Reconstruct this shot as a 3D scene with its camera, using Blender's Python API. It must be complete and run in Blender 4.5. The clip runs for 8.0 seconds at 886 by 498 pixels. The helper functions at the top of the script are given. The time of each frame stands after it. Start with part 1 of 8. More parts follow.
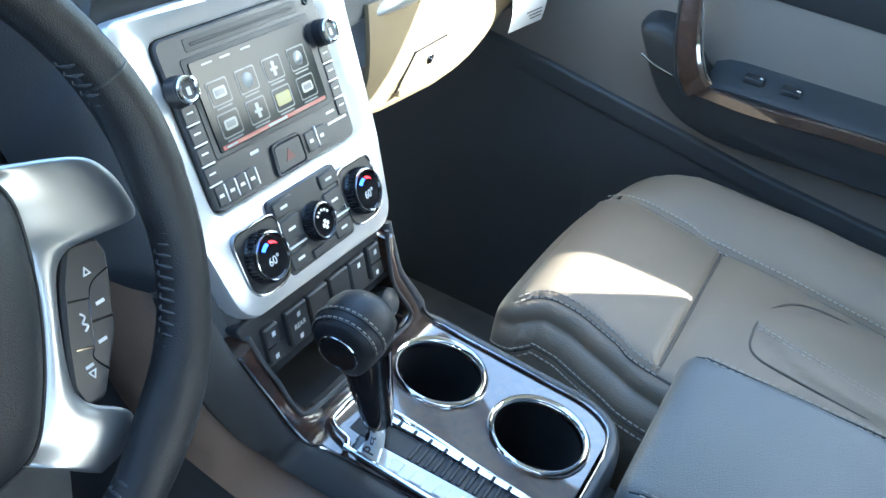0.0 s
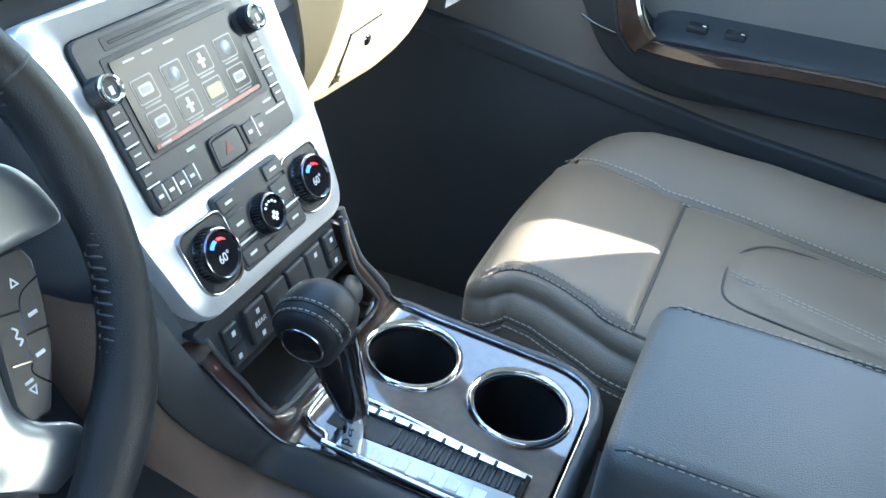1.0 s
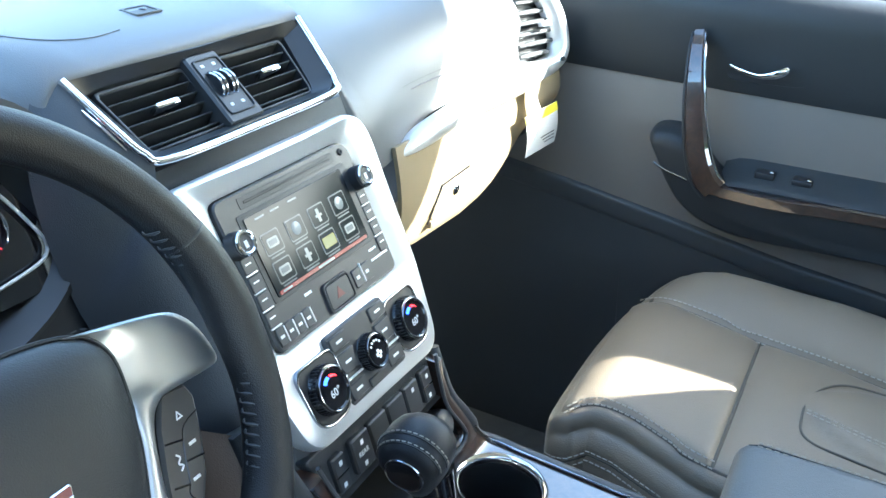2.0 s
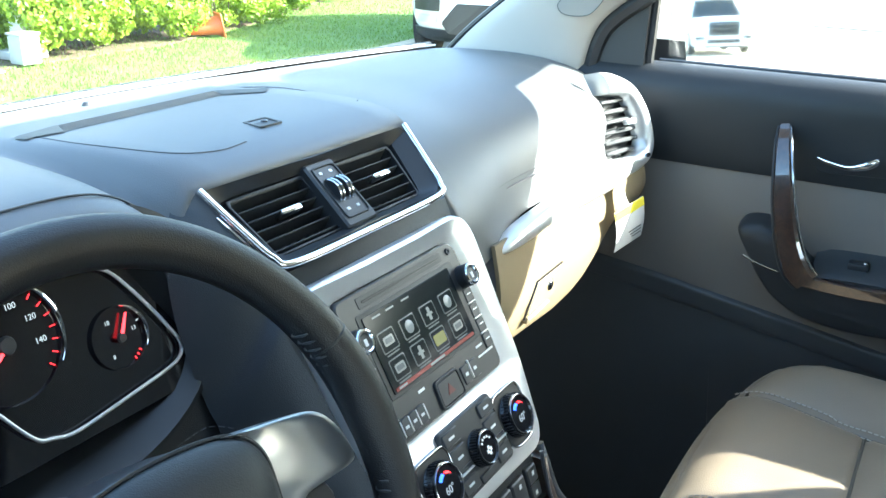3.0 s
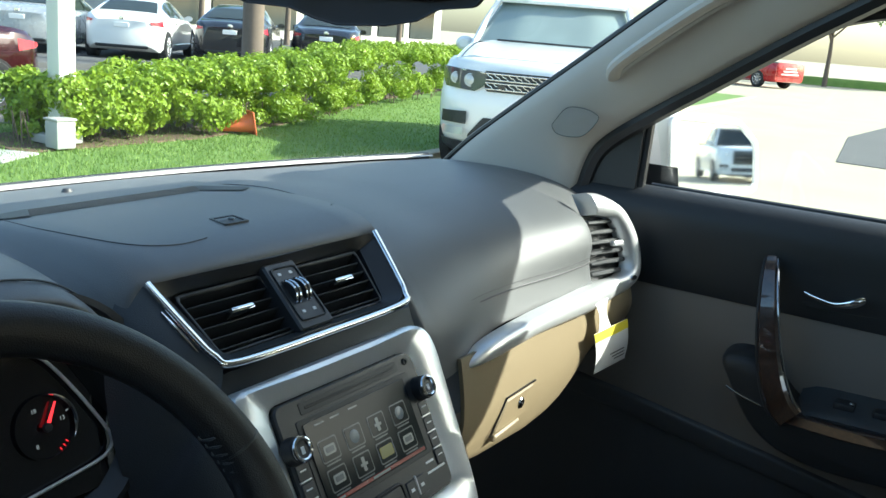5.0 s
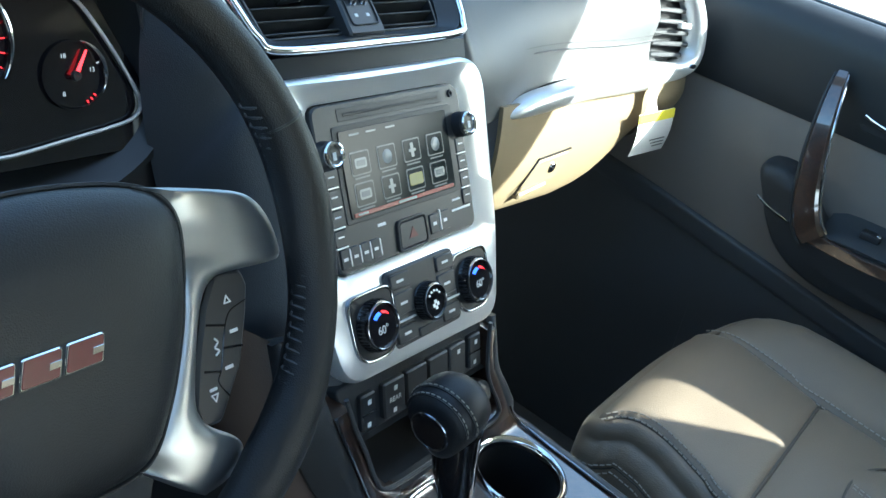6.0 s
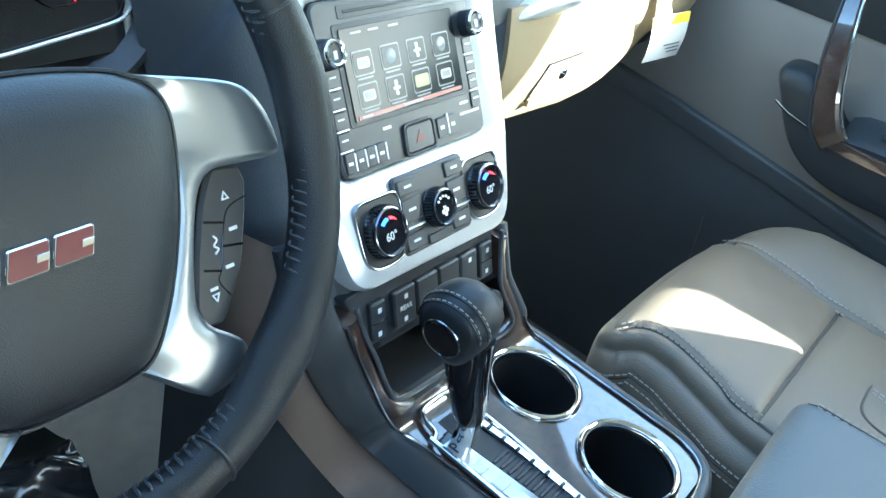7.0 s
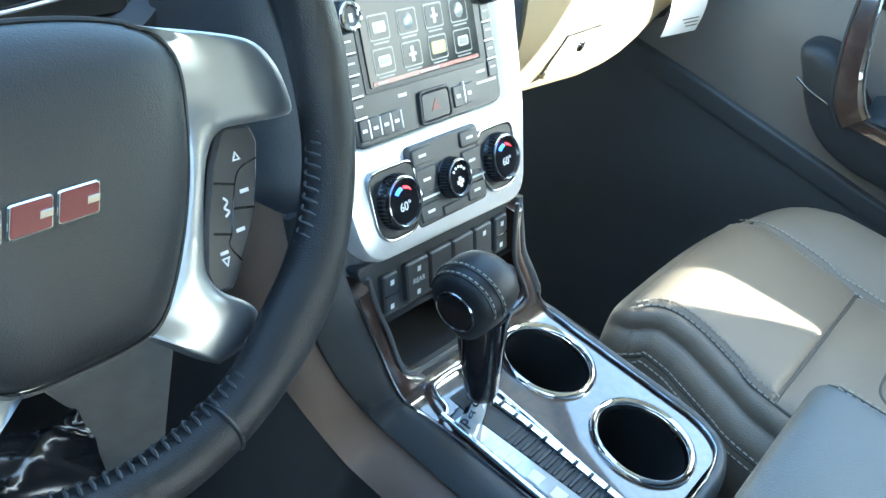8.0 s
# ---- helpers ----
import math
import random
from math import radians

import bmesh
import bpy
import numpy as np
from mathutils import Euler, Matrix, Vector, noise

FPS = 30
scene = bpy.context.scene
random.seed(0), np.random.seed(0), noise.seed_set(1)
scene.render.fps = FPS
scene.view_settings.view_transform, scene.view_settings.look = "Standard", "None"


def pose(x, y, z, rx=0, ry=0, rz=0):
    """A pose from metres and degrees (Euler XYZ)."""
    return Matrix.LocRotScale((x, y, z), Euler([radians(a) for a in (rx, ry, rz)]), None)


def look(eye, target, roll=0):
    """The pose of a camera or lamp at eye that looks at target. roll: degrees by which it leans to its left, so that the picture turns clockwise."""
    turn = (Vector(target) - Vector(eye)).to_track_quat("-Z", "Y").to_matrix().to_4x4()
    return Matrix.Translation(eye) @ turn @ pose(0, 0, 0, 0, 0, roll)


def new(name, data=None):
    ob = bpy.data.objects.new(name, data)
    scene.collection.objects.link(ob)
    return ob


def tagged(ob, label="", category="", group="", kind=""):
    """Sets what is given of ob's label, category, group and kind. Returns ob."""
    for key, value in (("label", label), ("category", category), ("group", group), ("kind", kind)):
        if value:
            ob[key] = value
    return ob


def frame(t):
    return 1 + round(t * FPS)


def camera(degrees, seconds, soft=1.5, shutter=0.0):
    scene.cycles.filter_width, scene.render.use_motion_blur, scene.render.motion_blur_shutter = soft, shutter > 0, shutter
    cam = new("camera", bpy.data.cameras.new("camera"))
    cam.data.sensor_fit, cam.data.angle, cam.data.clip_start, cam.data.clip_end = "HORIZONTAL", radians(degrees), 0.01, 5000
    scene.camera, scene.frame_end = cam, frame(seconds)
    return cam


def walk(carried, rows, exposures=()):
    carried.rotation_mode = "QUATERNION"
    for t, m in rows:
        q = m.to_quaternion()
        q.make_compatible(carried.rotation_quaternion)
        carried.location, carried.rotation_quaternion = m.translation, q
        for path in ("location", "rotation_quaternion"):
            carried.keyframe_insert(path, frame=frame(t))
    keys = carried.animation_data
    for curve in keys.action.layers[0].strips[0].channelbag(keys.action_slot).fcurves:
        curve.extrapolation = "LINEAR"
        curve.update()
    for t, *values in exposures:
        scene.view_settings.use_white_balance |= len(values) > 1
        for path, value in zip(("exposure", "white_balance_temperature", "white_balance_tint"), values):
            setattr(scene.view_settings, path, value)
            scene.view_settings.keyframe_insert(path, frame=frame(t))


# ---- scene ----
cam = camera(52.0, 8.0)
PATH = [
    (0, (-0.542, -0.396, 1.439), (1.004, 0.231, 0.336), 11.7),
    (0.5, (-0.525, -0.418, 1.44), (1.03, 0.235, 0.365), 3.6),
    (1, (-0.527, -0.405, 1.417), (1.039, 0.162, 0.31), 6.2),
    (1.5, (-0.56, -0.399, 1.437), (1.032, 0.262, 0.423), 7.2),
    (1.7, (-0.572, -0.403, 1.447), (1.029, 0.328, 0.496), 5.6),
    (2.8, (-0.616, -0.403, 1.468), (1.048, 0.423, 0.73), 1.3),
    (3, (-0.621, -0.375, 1.469), (1.005, 0.562, 0.777), 1.4),
    (3.5, (-0.624, -0.338, 1.471), (0.915, 0.792, 0.875), 1.9),
    (4, (-0.586, -0.352, 1.482), (0.945, 0.84, 0.999), 0.0),
    (4.2, (-0.575, -0.378, 1.498), (1.005, 0.778, 1.088), -2.1),
    (5.3, (-0.589, -0.418, 1.455), (1.05, 0.564, 0.868), 9.1),
    (5.5, (-0.582, -0.411, 1.443), (1.021, 0.557, 0.741), 12.2),
    (6, (-0.575, -0.389, 1.423), (0.964, 0.49, 0.496), 16.7),
    (6.5, (-0.568, -0.391, 1.408), (0.935, 0.459, 0.399), 16.7),
    (7, (-0.562, -0.391, 1.396), (0.917, 0.435, 0.334), 15.7),
    (7.5, (-0.557, -0.392, 1.391), (0.913, 0.428, 0.311), 15.3),
    (8, (-0.555, -0.384, 1.38), (0.9, 0.435, 0.28), 16.4),
]
EXPOSURES = [
    (0.0, 3.90, 5650, 2), (1.7, 3.88, 5900, 2), (2.8, 3.5, 5950, 2), (3.0, 3.33, 6100, 0), (3.5, 2.6, 6300, 0), (4.2, 2.0, 6300, -2),
    (5.3, 1.5, 6200, 0), (5.5, 1.62, 6100, 0), (5.7, 2.05, 6000, 0), (6.0, 2.9, 5800, -2), (6.5, 3.87, 5600, -5), (8.0, 4.13, 5700, -5),
]
walk(cam, [(t, look(eye, target, roll)) for t, eye, target, roll in PATH], EXPOSURES)

# ---- sky, sun ----
SUN = Vector((0.506, -0.694, 0.530)).normalized()
world = bpy.data.worlds.new("sky")
scene.world = world
world.use_nodes = True
wn = world.node_tree
sky = wn.nodes.new("ShaderNodeTexSky")
sky.sky_type, sky.sun_disc = "NISHITA", False
sky.sun_elevation = math.asin(SUN.z)
sky.sun_rotation = math.atan2(SUN.x, SUN.y)
sky.air_density, sky.dust_density = 1.0, 2.0
wn.links.new(sky.outputs[0], wn.nodes["Background"].inputs[0])
wn.nodes["Background"].inputs[1].default_value = 0.15
lamp = bpy.data.lights.new("sun", "SUN")
lamp.energy, lamp.angle, lamp.color = 4.0, radians(0.5), (1.0, 0.95, 0.87)
sun = new("sun", lamp)
sun.matrix_world = look(SUN * 30, (0, 0, 0))

# ---- helpers ----
ROOT = {}


def thing(name, at, label, category, group="", kind=""):
    e = new(name)
    e.empty_display_size = 0.05
    e.matrix_basis = Matrix.Translation(at)
    ROOT[e] = Matrix.Translation(at)
    return tagged(e, label, category, group, kind)


def mesh_from(name, bm, material, angle=38):
    bmesh.ops.recalc_face_normals(bm, faces=bm.faces)
    lim = radians(angle)
    for f in bm.faces:
        f.smooth = True
    for e in bm.edges:
        if len(e.link_faces) == 2 and e.calc_face_angle(0) > lim:
            e.smooth = False
    me = bpy.data.meshes.new(name)
    bm.to_mesh(me)
    bm.free()
    me.materials.append(material)
    return me


def part(name, bm, material, parent, label="", angle=38):
    ob = new(name, mesh_from(name, bm, material, angle))
    ob.parent = parent
    ob.matrix_parent_inverse = ROOT.get(parent, Matrix()).inverted()
    if label:
        ob["label"] = label
    return ob


def solo(name, bm, material, label="", category="", kind="", group="", angle=38):
    return tagged(new(name, mesh_from(name, bm, material, angle)), label, category, group, kind)


def rbox(lo, hi, r=0.004, seg=2, M=None, bm=None):
    """A box with rounded edges."""
    b = bmesh.new()
    bmesh.ops.create_cube(b, size=1)
    for v in b.verts:
        v.co = Vector([lo[i] + (v.co[i] + 0.5) * (hi[i] - lo[i]) for i in range(3)])
    if r > 0:
        r = min(r, 0.49 * min(hi[i] - lo[i] for i in range(3)))
        bmesh.ops.bevel(b, geom=b.edges[:], offset=r, segments=seg, profile=0.5, affect="EDGES")
    if M is not None:
        b.transform(M)
    return join(bm, b)


def join(bm, b):
    if bm is None:
        return b
    m = bpy.data.meshes.new("tmp")
    b.to_mesh(m)
    b.free()
    bm.from_mesh(m)
    bpy.data.meshes.remove(m)
    return bm


def rounded(pts, r, seg=5):
    """Outline of a polygon with rounded corners; r one radius or one for each corner."""
    out, n = [], len(pts)
    rs = r if isinstance(r, (list, tuple)) else [r] * n
    for i in range(n):
        p, a, b = Vector(pts[i]), Vector(pts[i - 1]), Vector(pts[(i + 1) % n])
        da, db = (a - p), (b - p)
        if rs[i] <= 0:
            out.append(p.copy())
            continue
        ang = da.angle(db)
        d = min(rs[i] / math.tan(ang / 2), 0.45 * da.length, 0.45 * db.length)
        s, e = p + da.normalized() * d, p + db.normalized() * d
        for k in range(seg + 1):
            t = k / seg
            out.append((1 - t) ** 2 * s + 2 * t * (1 - t) * p + t * t * e)
    return out


def loft(rings, closed=True, caps=True, bm=None, M=None):
    b = bmesh.new()
    vs = [[b.verts.new(p) for p in ring] for ring in rings]
    n = len(rings[0])
    for a, c in zip(vs, vs[1:]):
        for i in range(n if closed else n - 1):
            j = (i + 1) % n
            b.faces.new((a[i], a[j], c[j], c[i]))
    if caps and closed:
        b.faces.new(vs[0][::-1])
        b.faces.new(vs[-1])
    if M is not None:
        b.transform(M)
    return join(bm, b)


def plate(outline, z0, z1, bev=0.001, M=None, bm=None):
    """A flat piece with a bevelled upper edge, in its own plane."""
    o = [Vector((p[0], p[1])) for p in outline]
    c = sum(o, Vector((0, 0))) / len(o)
    n = len(o)
    area = sum(o[i].x * o[(i + 1) % n].y - o[(i + 1) % n].x * o[i].y for i in range(n))
    inner = []
    for i in range(n):
        t = (o[(i + 1) % n] - o[i - 1])
        nor = Vector((-t.y, t.x)) * (1 if area > 0 else -1)
        inner.append(o[i] + (nor.normalized() * bev if nor.length > 1e-9 else Vector((0, 0))))
    rings = [[(p.x, p.y, z0) for p in o], [(p.x, p.y, z1 - bev) for p in o], [(p.x, p.y, z1) for p in inner]]
    return loft(rings, bm=bm, M=M)


def cast(poly, c, a):
    """Where the ray from c at the angle a leaves a convex outline."""
    d = Vector((math.cos(a), math.sin(a)))
    best = None
    for i in range(len(poly)):
        p, q = Vector(poly[i][:2]) - c, Vector(poly[(i + 1) % len(poly)][:2]) - c
        e = q - p
        den = d.x * e.y - d.y * e.x
        if abs(den) < 1e-12:
            continue
        t = (p.x * e.y - p.y * e.x) / den
        s = (p.x * d.y - p.y * d.x) / den
        if t > 0 and -1e-6 <= s <= 1 + 1e-6 and (best is None or t > best):
            best = t
    return c + d * (best or 0.001)


def ring_plate(outer, inner, back, front, edge, n=120, M=None, dish=0.0, bm=None):
    """A frame: outer and inner outlines, rounded at both rims."""
    c = sum((Vector(p[:2]) for p in inner), Vector((0, 0))) / len(inner)
    rings = [[] for _ in range(7)]
    for k in range(n):
        a = 2 * math.pi * k / n
        o, i = cast(outer, c, a), cast(inner, c, a)
        d = (i - o)
        L = max(d.length, 1e-6)
        u = d / L
        e = min(edge, L * 0.3)
        for m, (p, z) in enumerate(((o, back), (o, front - e), (o + u * e * 0.35, front - e * 0.3), (o + u * e, front), (i - u * e, front - dish), (i, front - dish - e * 0.6), (i, back))):
            rings[m].append((p.x, p.y, z))
    return loft(rings + [rings[0]], caps=False, M=M, bm=bm)


def lathe(profile, n=40, M=None, bm=None, caps=False):
    rings = [[(r * math.cos(2 * math.pi * k / n), r * math.sin(2 * math.pi * k / n), z) for k in range(n)] for r, z in profile]
    return loft(rings, caps=caps, M=M, bm=bm)


def smooth_path(pts, per=6, closed=False):
    """Catmull-Rom through the points."""
    P = [Vector(p) for p in pts]
    n, out = len(P), []
    for i in range(n if closed else n - 1):
        p0, p1, p2, p3 = (P[(i - 1) % n] if closed or i else P[0]), P[i], P[(i + 1) % n], (P[(i + 2) % n] if closed or i + 2 < n else P[-1])
        for k in range(per):
            t = k / per
            out.append(0.5 * ((2 * p1) + (p2 - p0) * t + (2 * p0 - 5 * p1 + 4 * p2 - p3) * t * t + (3 * p1 - p0 - 3 * p2 + p3) * t ** 3))
    if not closed:
        out.append(P[-1].copy())
    return out


def tube(pts, r, n=8, closed=False, bm=None, M=None, flat=1.0):
    """A rod along a path; r one radius or one for each point; flat squeezes it across."""
    P = [Vector(p) for p in pts]
    rs = r if isinstance(r, (list, tuple)) else [r] * len(P)
    rings, up = [], None
    for i, p in enumerate(P):
        a = P[i - 1] if closed or i else P[0]
        b = P[(i + 1) % len(P)] if closed or i + 1 < len(P) else P[-1]
        t = (b - a).normalized()
        if up is None:
            up = t.orthogonal().normalized()
        up = (up - t * up.dot(t)).normalized()
        w = t.cross(up)
        rings.append([p + rs[i] * (up * math.cos(2 * math.pi * k / n) * flat + w * math.sin(2 * math.pi * k / n)) for k in range(n)])
    if closed:
        rings.append(rings[0])
    return loft(rings, caps=not closed, bm=bm, M=M)


def sheet(fn, nu, nv, thick=0.0, bm=None, M=None):
    """A surface fn(u, v) over the unit square, with a back at the given thickness along its normals."""
    b = bmesh.new()
    V = [[b.verts.new(fn(i / nu, j / nv)) for j in range(nv + 1)] for i in range(nu + 1)]
    for i in range(nu):
        for j in range(nv):
            b.faces.new((V[i][j], V[i + 1][j], V[i + 1][j + 1], V[i][j + 1]))
    if thick:
        b.normal_update()
        bmesh.ops.solidify(b, geom=b.faces[:], thickness=thick)
    if M is not None:
        b.transform(M)
    return join(bm, b)


def stitches(path, length=0.0045, gap=0.0025, r=0.0006, lift=(0, 0, 0.0006), bm=None):
    """A row of short threads along a path."""
    P = [Vector(p) for p in path]
    out = bm or bmesh.new()
    carry, on = 0.0, True
    for a, b in zip(P, P[1:]):
        d = b - a
        L = d.length
        if L < 1e-9:
            continue
        s = carry
        while s < L:
            m = a + d * (s / L) + Vector(lift)
            t = d.normalized()
            up = Vector((0, 0, 1)) if abs(t.z) < 0.9 else Vector((1, 0, 0))
            w = t.cross(up).normalized()
            u = w.cross(t)
            q = []
            for e in (-0.5, 0.5):
                for x, y in ((1, 0), (0, 1), (-1, 0), (0, -1)):
                    q.append(out.verts.new(m + t * e * length + (w * x + u * y) * r))
            for i in range(4):
                j = (i + 1) % 4
                out.faces.new((q[i], q[j], q[4 + j], q[4 + i]))
            s += length + gap
        carry = s - L
    return out


def along(k, ks, vs):
    """A value read off a line of knots."""
    if k <= ks[0]:
        return vs[0]
    for a, b, c, d in zip(ks, ks[1:], vs, vs[1:]):
        if k <= b:
            return c + (d - c) * (k - a) / (b - a)
    return vs[-1]


def letters(name, body, size, M, material, parent, label=""):
    """Raised writing as a mesh."""
    cu = bpy.data.curves.new(name, "FONT")
    cu.body, cu.size, cu.extrude, cu.align_x, cu.align_y = body, size, size * 0.02, "CENTER", "CENTER"
    tmp = bpy.data.objects.new(name, cu)
    me = bpy.data.meshes.new_from_object(tmp)
    bpy.data.objects.remove(tmp)
    me.transform(M)
    me.materials.clear()
    me.materials.append(material)
    ob = new(name, me)
    ob.parent = parent
    ob.matrix_parent_inverse = ROOT.get(parent, Matrix()).inverted()
    if label:
        ob["label"] = label
    return ob


# ---- materials ----
def material(name, base, rough=0.5, metal=0.0, var=0.12, scale=6.0, grain=0.0, grain_scale=900.0, coat=0.0, kind="noise", rough_var=0.1, spec=0.5, second=None, random_hue=0.0):
    """Base colour with slow stains, a fine grain in the relief and an uneven gloss."""
    m = bpy.data.materials.new(name)
    m.use_nodes = True
    N, L = m.node_tree.nodes, m.node_tree.links
    p = N["Principled BSDF"]
    p.inputs["Metallic"].default_value = metal
    p.inputs["Specular IOR Level"].default_value = spec
    p.inputs["Coat Weight"].default_value = coat
    p.inputs["Coat Roughness"].default_value = 0.03
    tc = N.new("ShaderNodeTexCoord")
    big = N.new("ShaderNodeTexNoise")
    big.inputs["Scale"].default_value, big.inputs["Detail"].default_value = scale, 6
    L.new(tc.outputs["Object"], big.inputs["Vector"])
    mix = N.new("ShaderNodeMix")
    mix.data_type = "RGBA"
    lo = second or tuple(c * (1 - var) for c in base)
    mix.inputs[6].default_value, mix.inputs[7].default_value = (*lo, 1), (*[min(1, c * (1 + var * 0.6)) for c in base], 1)
    L.new(big.outputs["Fac"], mix.inputs[0])
    out = mix.outputs[2]
    if random_hue:
        info, hsv = N.new("ShaderNodeObjectInfo"), N.new("ShaderNodeHueSaturation")
        rng = N.new("ShaderNodeMapRange")
        rng.inputs[3].default_value, rng.inputs[4].default_value = 1 - random_hue, 1 + random_hue
        L.new(info.outputs["Random"], rng.inputs[0])
        L.new(rng.outputs[0], hsv.inputs["Value"])
        L.new(out, hsv.inputs["Color"])
        out = hsv.outputs[0]
    L.new(out, p.inputs["Base Color"])
    mr = N.new("ShaderNodeMapRange")
    mr.inputs[3].default_value, mr.inputs[4].default_value = max(0.02, rough - rough_var), min(1, rough + rough_var)
    L.new(big.outputs["Fac"], mr.inputs[0])
    L.new(mr.outputs[0], p.inputs["Roughness"])
    if grain:
        if kind == "leather":
            g = N.new("ShaderNodeTexVoronoi")
            g.inputs["Scale"].default_value = grain_scale
            h = g.outputs["Distance"]
        else:
            g = N.new("ShaderNodeTexNoise")
            g.inputs["Scale"].default_value, g.inputs["Detail"].default_value = grain_scale, 3
            h = g.outputs["Fac"]
        L.new(tc.outputs["Object"], g.inputs["Vector"])
        bp = N.new("ShaderNodeBump")
        bp.inputs["Strength"].default_value, bp.inputs["Distance"].default_value = grain, 0.0006
        L.new(h, bp.inputs["Height"])
        L.new(bp.outputs["Normal"], p.inputs["Normal"])
    return m


def mix_paths(a, b, k):
    return [tuple(p + (q - p) * k for p, q in zip(u, v)) for u, v in zip(a, b)]


def emitter(name, color, strength):
    m = bpy.data.materials.new(name)
    m.use_nodes = True
    p = m.node_tree.nodes["Principled BSDF"]
    p.inputs["Base Color"].default_value = (*[c * 0.3 for c in color], 1)
    p.inputs["Emission Color"].default_value = (*color, 1)
    p.inputs["Emission Strength"].default_value = strength
    p.inputs["Roughness"].default_value = 0.25
    return m


def glass(name, tint, gloss=0.045):
    m = bpy.data.materials.new(name)
    m.use_nodes = True
    N, L = m.node_tree.nodes, m.node_tree.links
    N.remove(N["Principled BSDF"])
    t, g, mx = N.new("ShaderNodeBsdfTransparent"), N.new("ShaderNodeBsdfGlossy"), N.new("ShaderNodeMixShader")
    t.inputs[0].default_value = (*tint, 1)
    g.inputs["Roughness"].default_value = 0.01
    mx.inputs[0].default_value = gloss
    L.new(t.outputs[0], mx.inputs[1])
    L.new(g.outputs[0], mx.inputs[2])
    L.new(mx.outputs[0], N["Material Output"].inputs[0])
    return m


def burl(name):
    """Dark brown burl veneer under a thick clear lacquer."""
    m = material(name, (0.040, 0.017, 0.009), 0.35, 0, 0.5, 30, coat=1.0, rough_var=0.05, second=(0.012, 0.006, 0.004))
    N, L = m.node_tree.nodes, m.node_tree.links
    tex = [n for n in N if n.type == "TEX_NOISE"][0]
    tex.inputs["Scale"].default_value, tex.inputs["Detail"].default_value, tex.inputs["Distortion"].default_value = 38, 9, 2.2
    tex.inputs["Roughness"].default_value = 0.7
    N["Principled BSDF"].inputs["Coat IOR"].default_value = 1.8
    ramp = N.new("ShaderNodeMapRange")
    ramp.inputs[1].default_value, ramp.inputs[2].default_value = 0.36, 0.64
    mix = [n for n in N if n.type == "MIX"][0]
    L.new(tex.outputs["Fac"], ramp.inputs[0])
    L.new(ramp.outputs[0], mix.inputs[0])
    return m


DASH = material("dash_vinyl", (0.106, 0.112, 0.115), 0.46, 0, 0.10, 4, 0.25, 1100, kind="leather", spec=0.6)
BLACKP = material("black_plastic", (0.018, 0.020, 0.023), 0.42, 0, 0.15, 15, 0.2, 1500)
RADIO = material("charcoal_plastic", (0.030, 0.033, 0.036), 0.38, 0, 0.1, 20, 0.1, 1800)
DARKTRIM = material("dark_trim", (0.026, 0.029, 0.032), 0.50, 0, 0.15, 8, 0.3, 1200, kind="leather", spec=0.38)
WHEEL = material("wheel_leather", (0.016, 0.017, 0.019), 0.42, 0, 0.2, 12, 0.3, 1300, kind="leather", spec=0.35)
HUB = material("hub_vinyl", (0.015, 0.0165, 0.0185), 0.50, 0, 0.12, 10, 0.3, 1200, kind="leather")
SEAT = material("seat_leather", (0.225, 0.180, 0.132), 0.42, 0, 0.14, 9, 0.4, 700, kind="leather", spec=0.5)
ARM = material("armrest_leather", (0.085, 0.088, 0.086), 0.40, 0, 0.10, 7, 0.4, 800, kind="leather", spec=0.6)
TAN = material("tan_vinyl", (0.235, 0.186, 0.112), 0.5, 0, 0.10, 6, 0.2, 1000, kind="leather")
DOORB = material("door_vinyl", (0.185, 0.165, 0.145), 0.5, 0, 0.10, 6, 0.3, 900, kind="leather")
PILLAR = material("pillar_fabric", (0.50, 0.475, 0.43), 0.75, 0, 0.08, 10, 0.3, 1500)
BANDSILVER = material("band_silver", (0.62, 0.64, 0.65), 0.34, 0.55, 0.05, 25, 0.05, 2500, rough_var=0.05)
GRIDCLOTH = material("speaker_cloth", (0.30, 0.285, 0.26), 0.85, 0, 0.10, 10, 0.6, 700)
STRIP = material("brown_vinyl", (0.105, 0.074, 0.056), 0.5, 0, 0.10, 6, 0.3, 900, kind="leather")
DEFROST = material("dusty_grey_plastic", (0.125, 0.128, 0.122), 0.6, 0, 0.12, 20, 0.2, 900)
ARMTOP = material("arm_vinyl", (0.040, 0.046, 0.052), 0.5, 0, 0.12, 8, 0.3, 1200, kind="leather")
SILVER = material("satin_silver", (0.80, 0.81, 0.81), 0.33, 0.65, 0.05, 25, 0.05, 2500, rough_var=0.05)
SPOKESILVER = material("spoke_silver", (0.40, 0.42, 0.43), 0.32, 0.8, 0.05, 25, 0.05, 2500, rough_var=0.05)
CHROME = material("chrome", (0.88, 0.89, 0.90), 0.07, 1.0, 0.03, 20, rough_var=0.03)
DCHROME = material("dark_chrome", (0.35, 0.36, 0.38), 0.15, 1.0, 0.05, 20, rough_var=0.05)
WOOD = burl("burl_wood")
RAILGREY = material("satin_grey_rail", (0.085, 0.090, 0.094), 0.42, 0.10, 0.08, 20, 0.1, 1400)
GREYTRIM = material("grey_trim", (0.060, 0.064, 0.068), 0.42, 0, 0.1, 20, 0.2, 1400)
FILM = material("black_film", (0.010, 0.011, 0.013), 0.16, 0, 0.1, 20, rough_var=0.06)
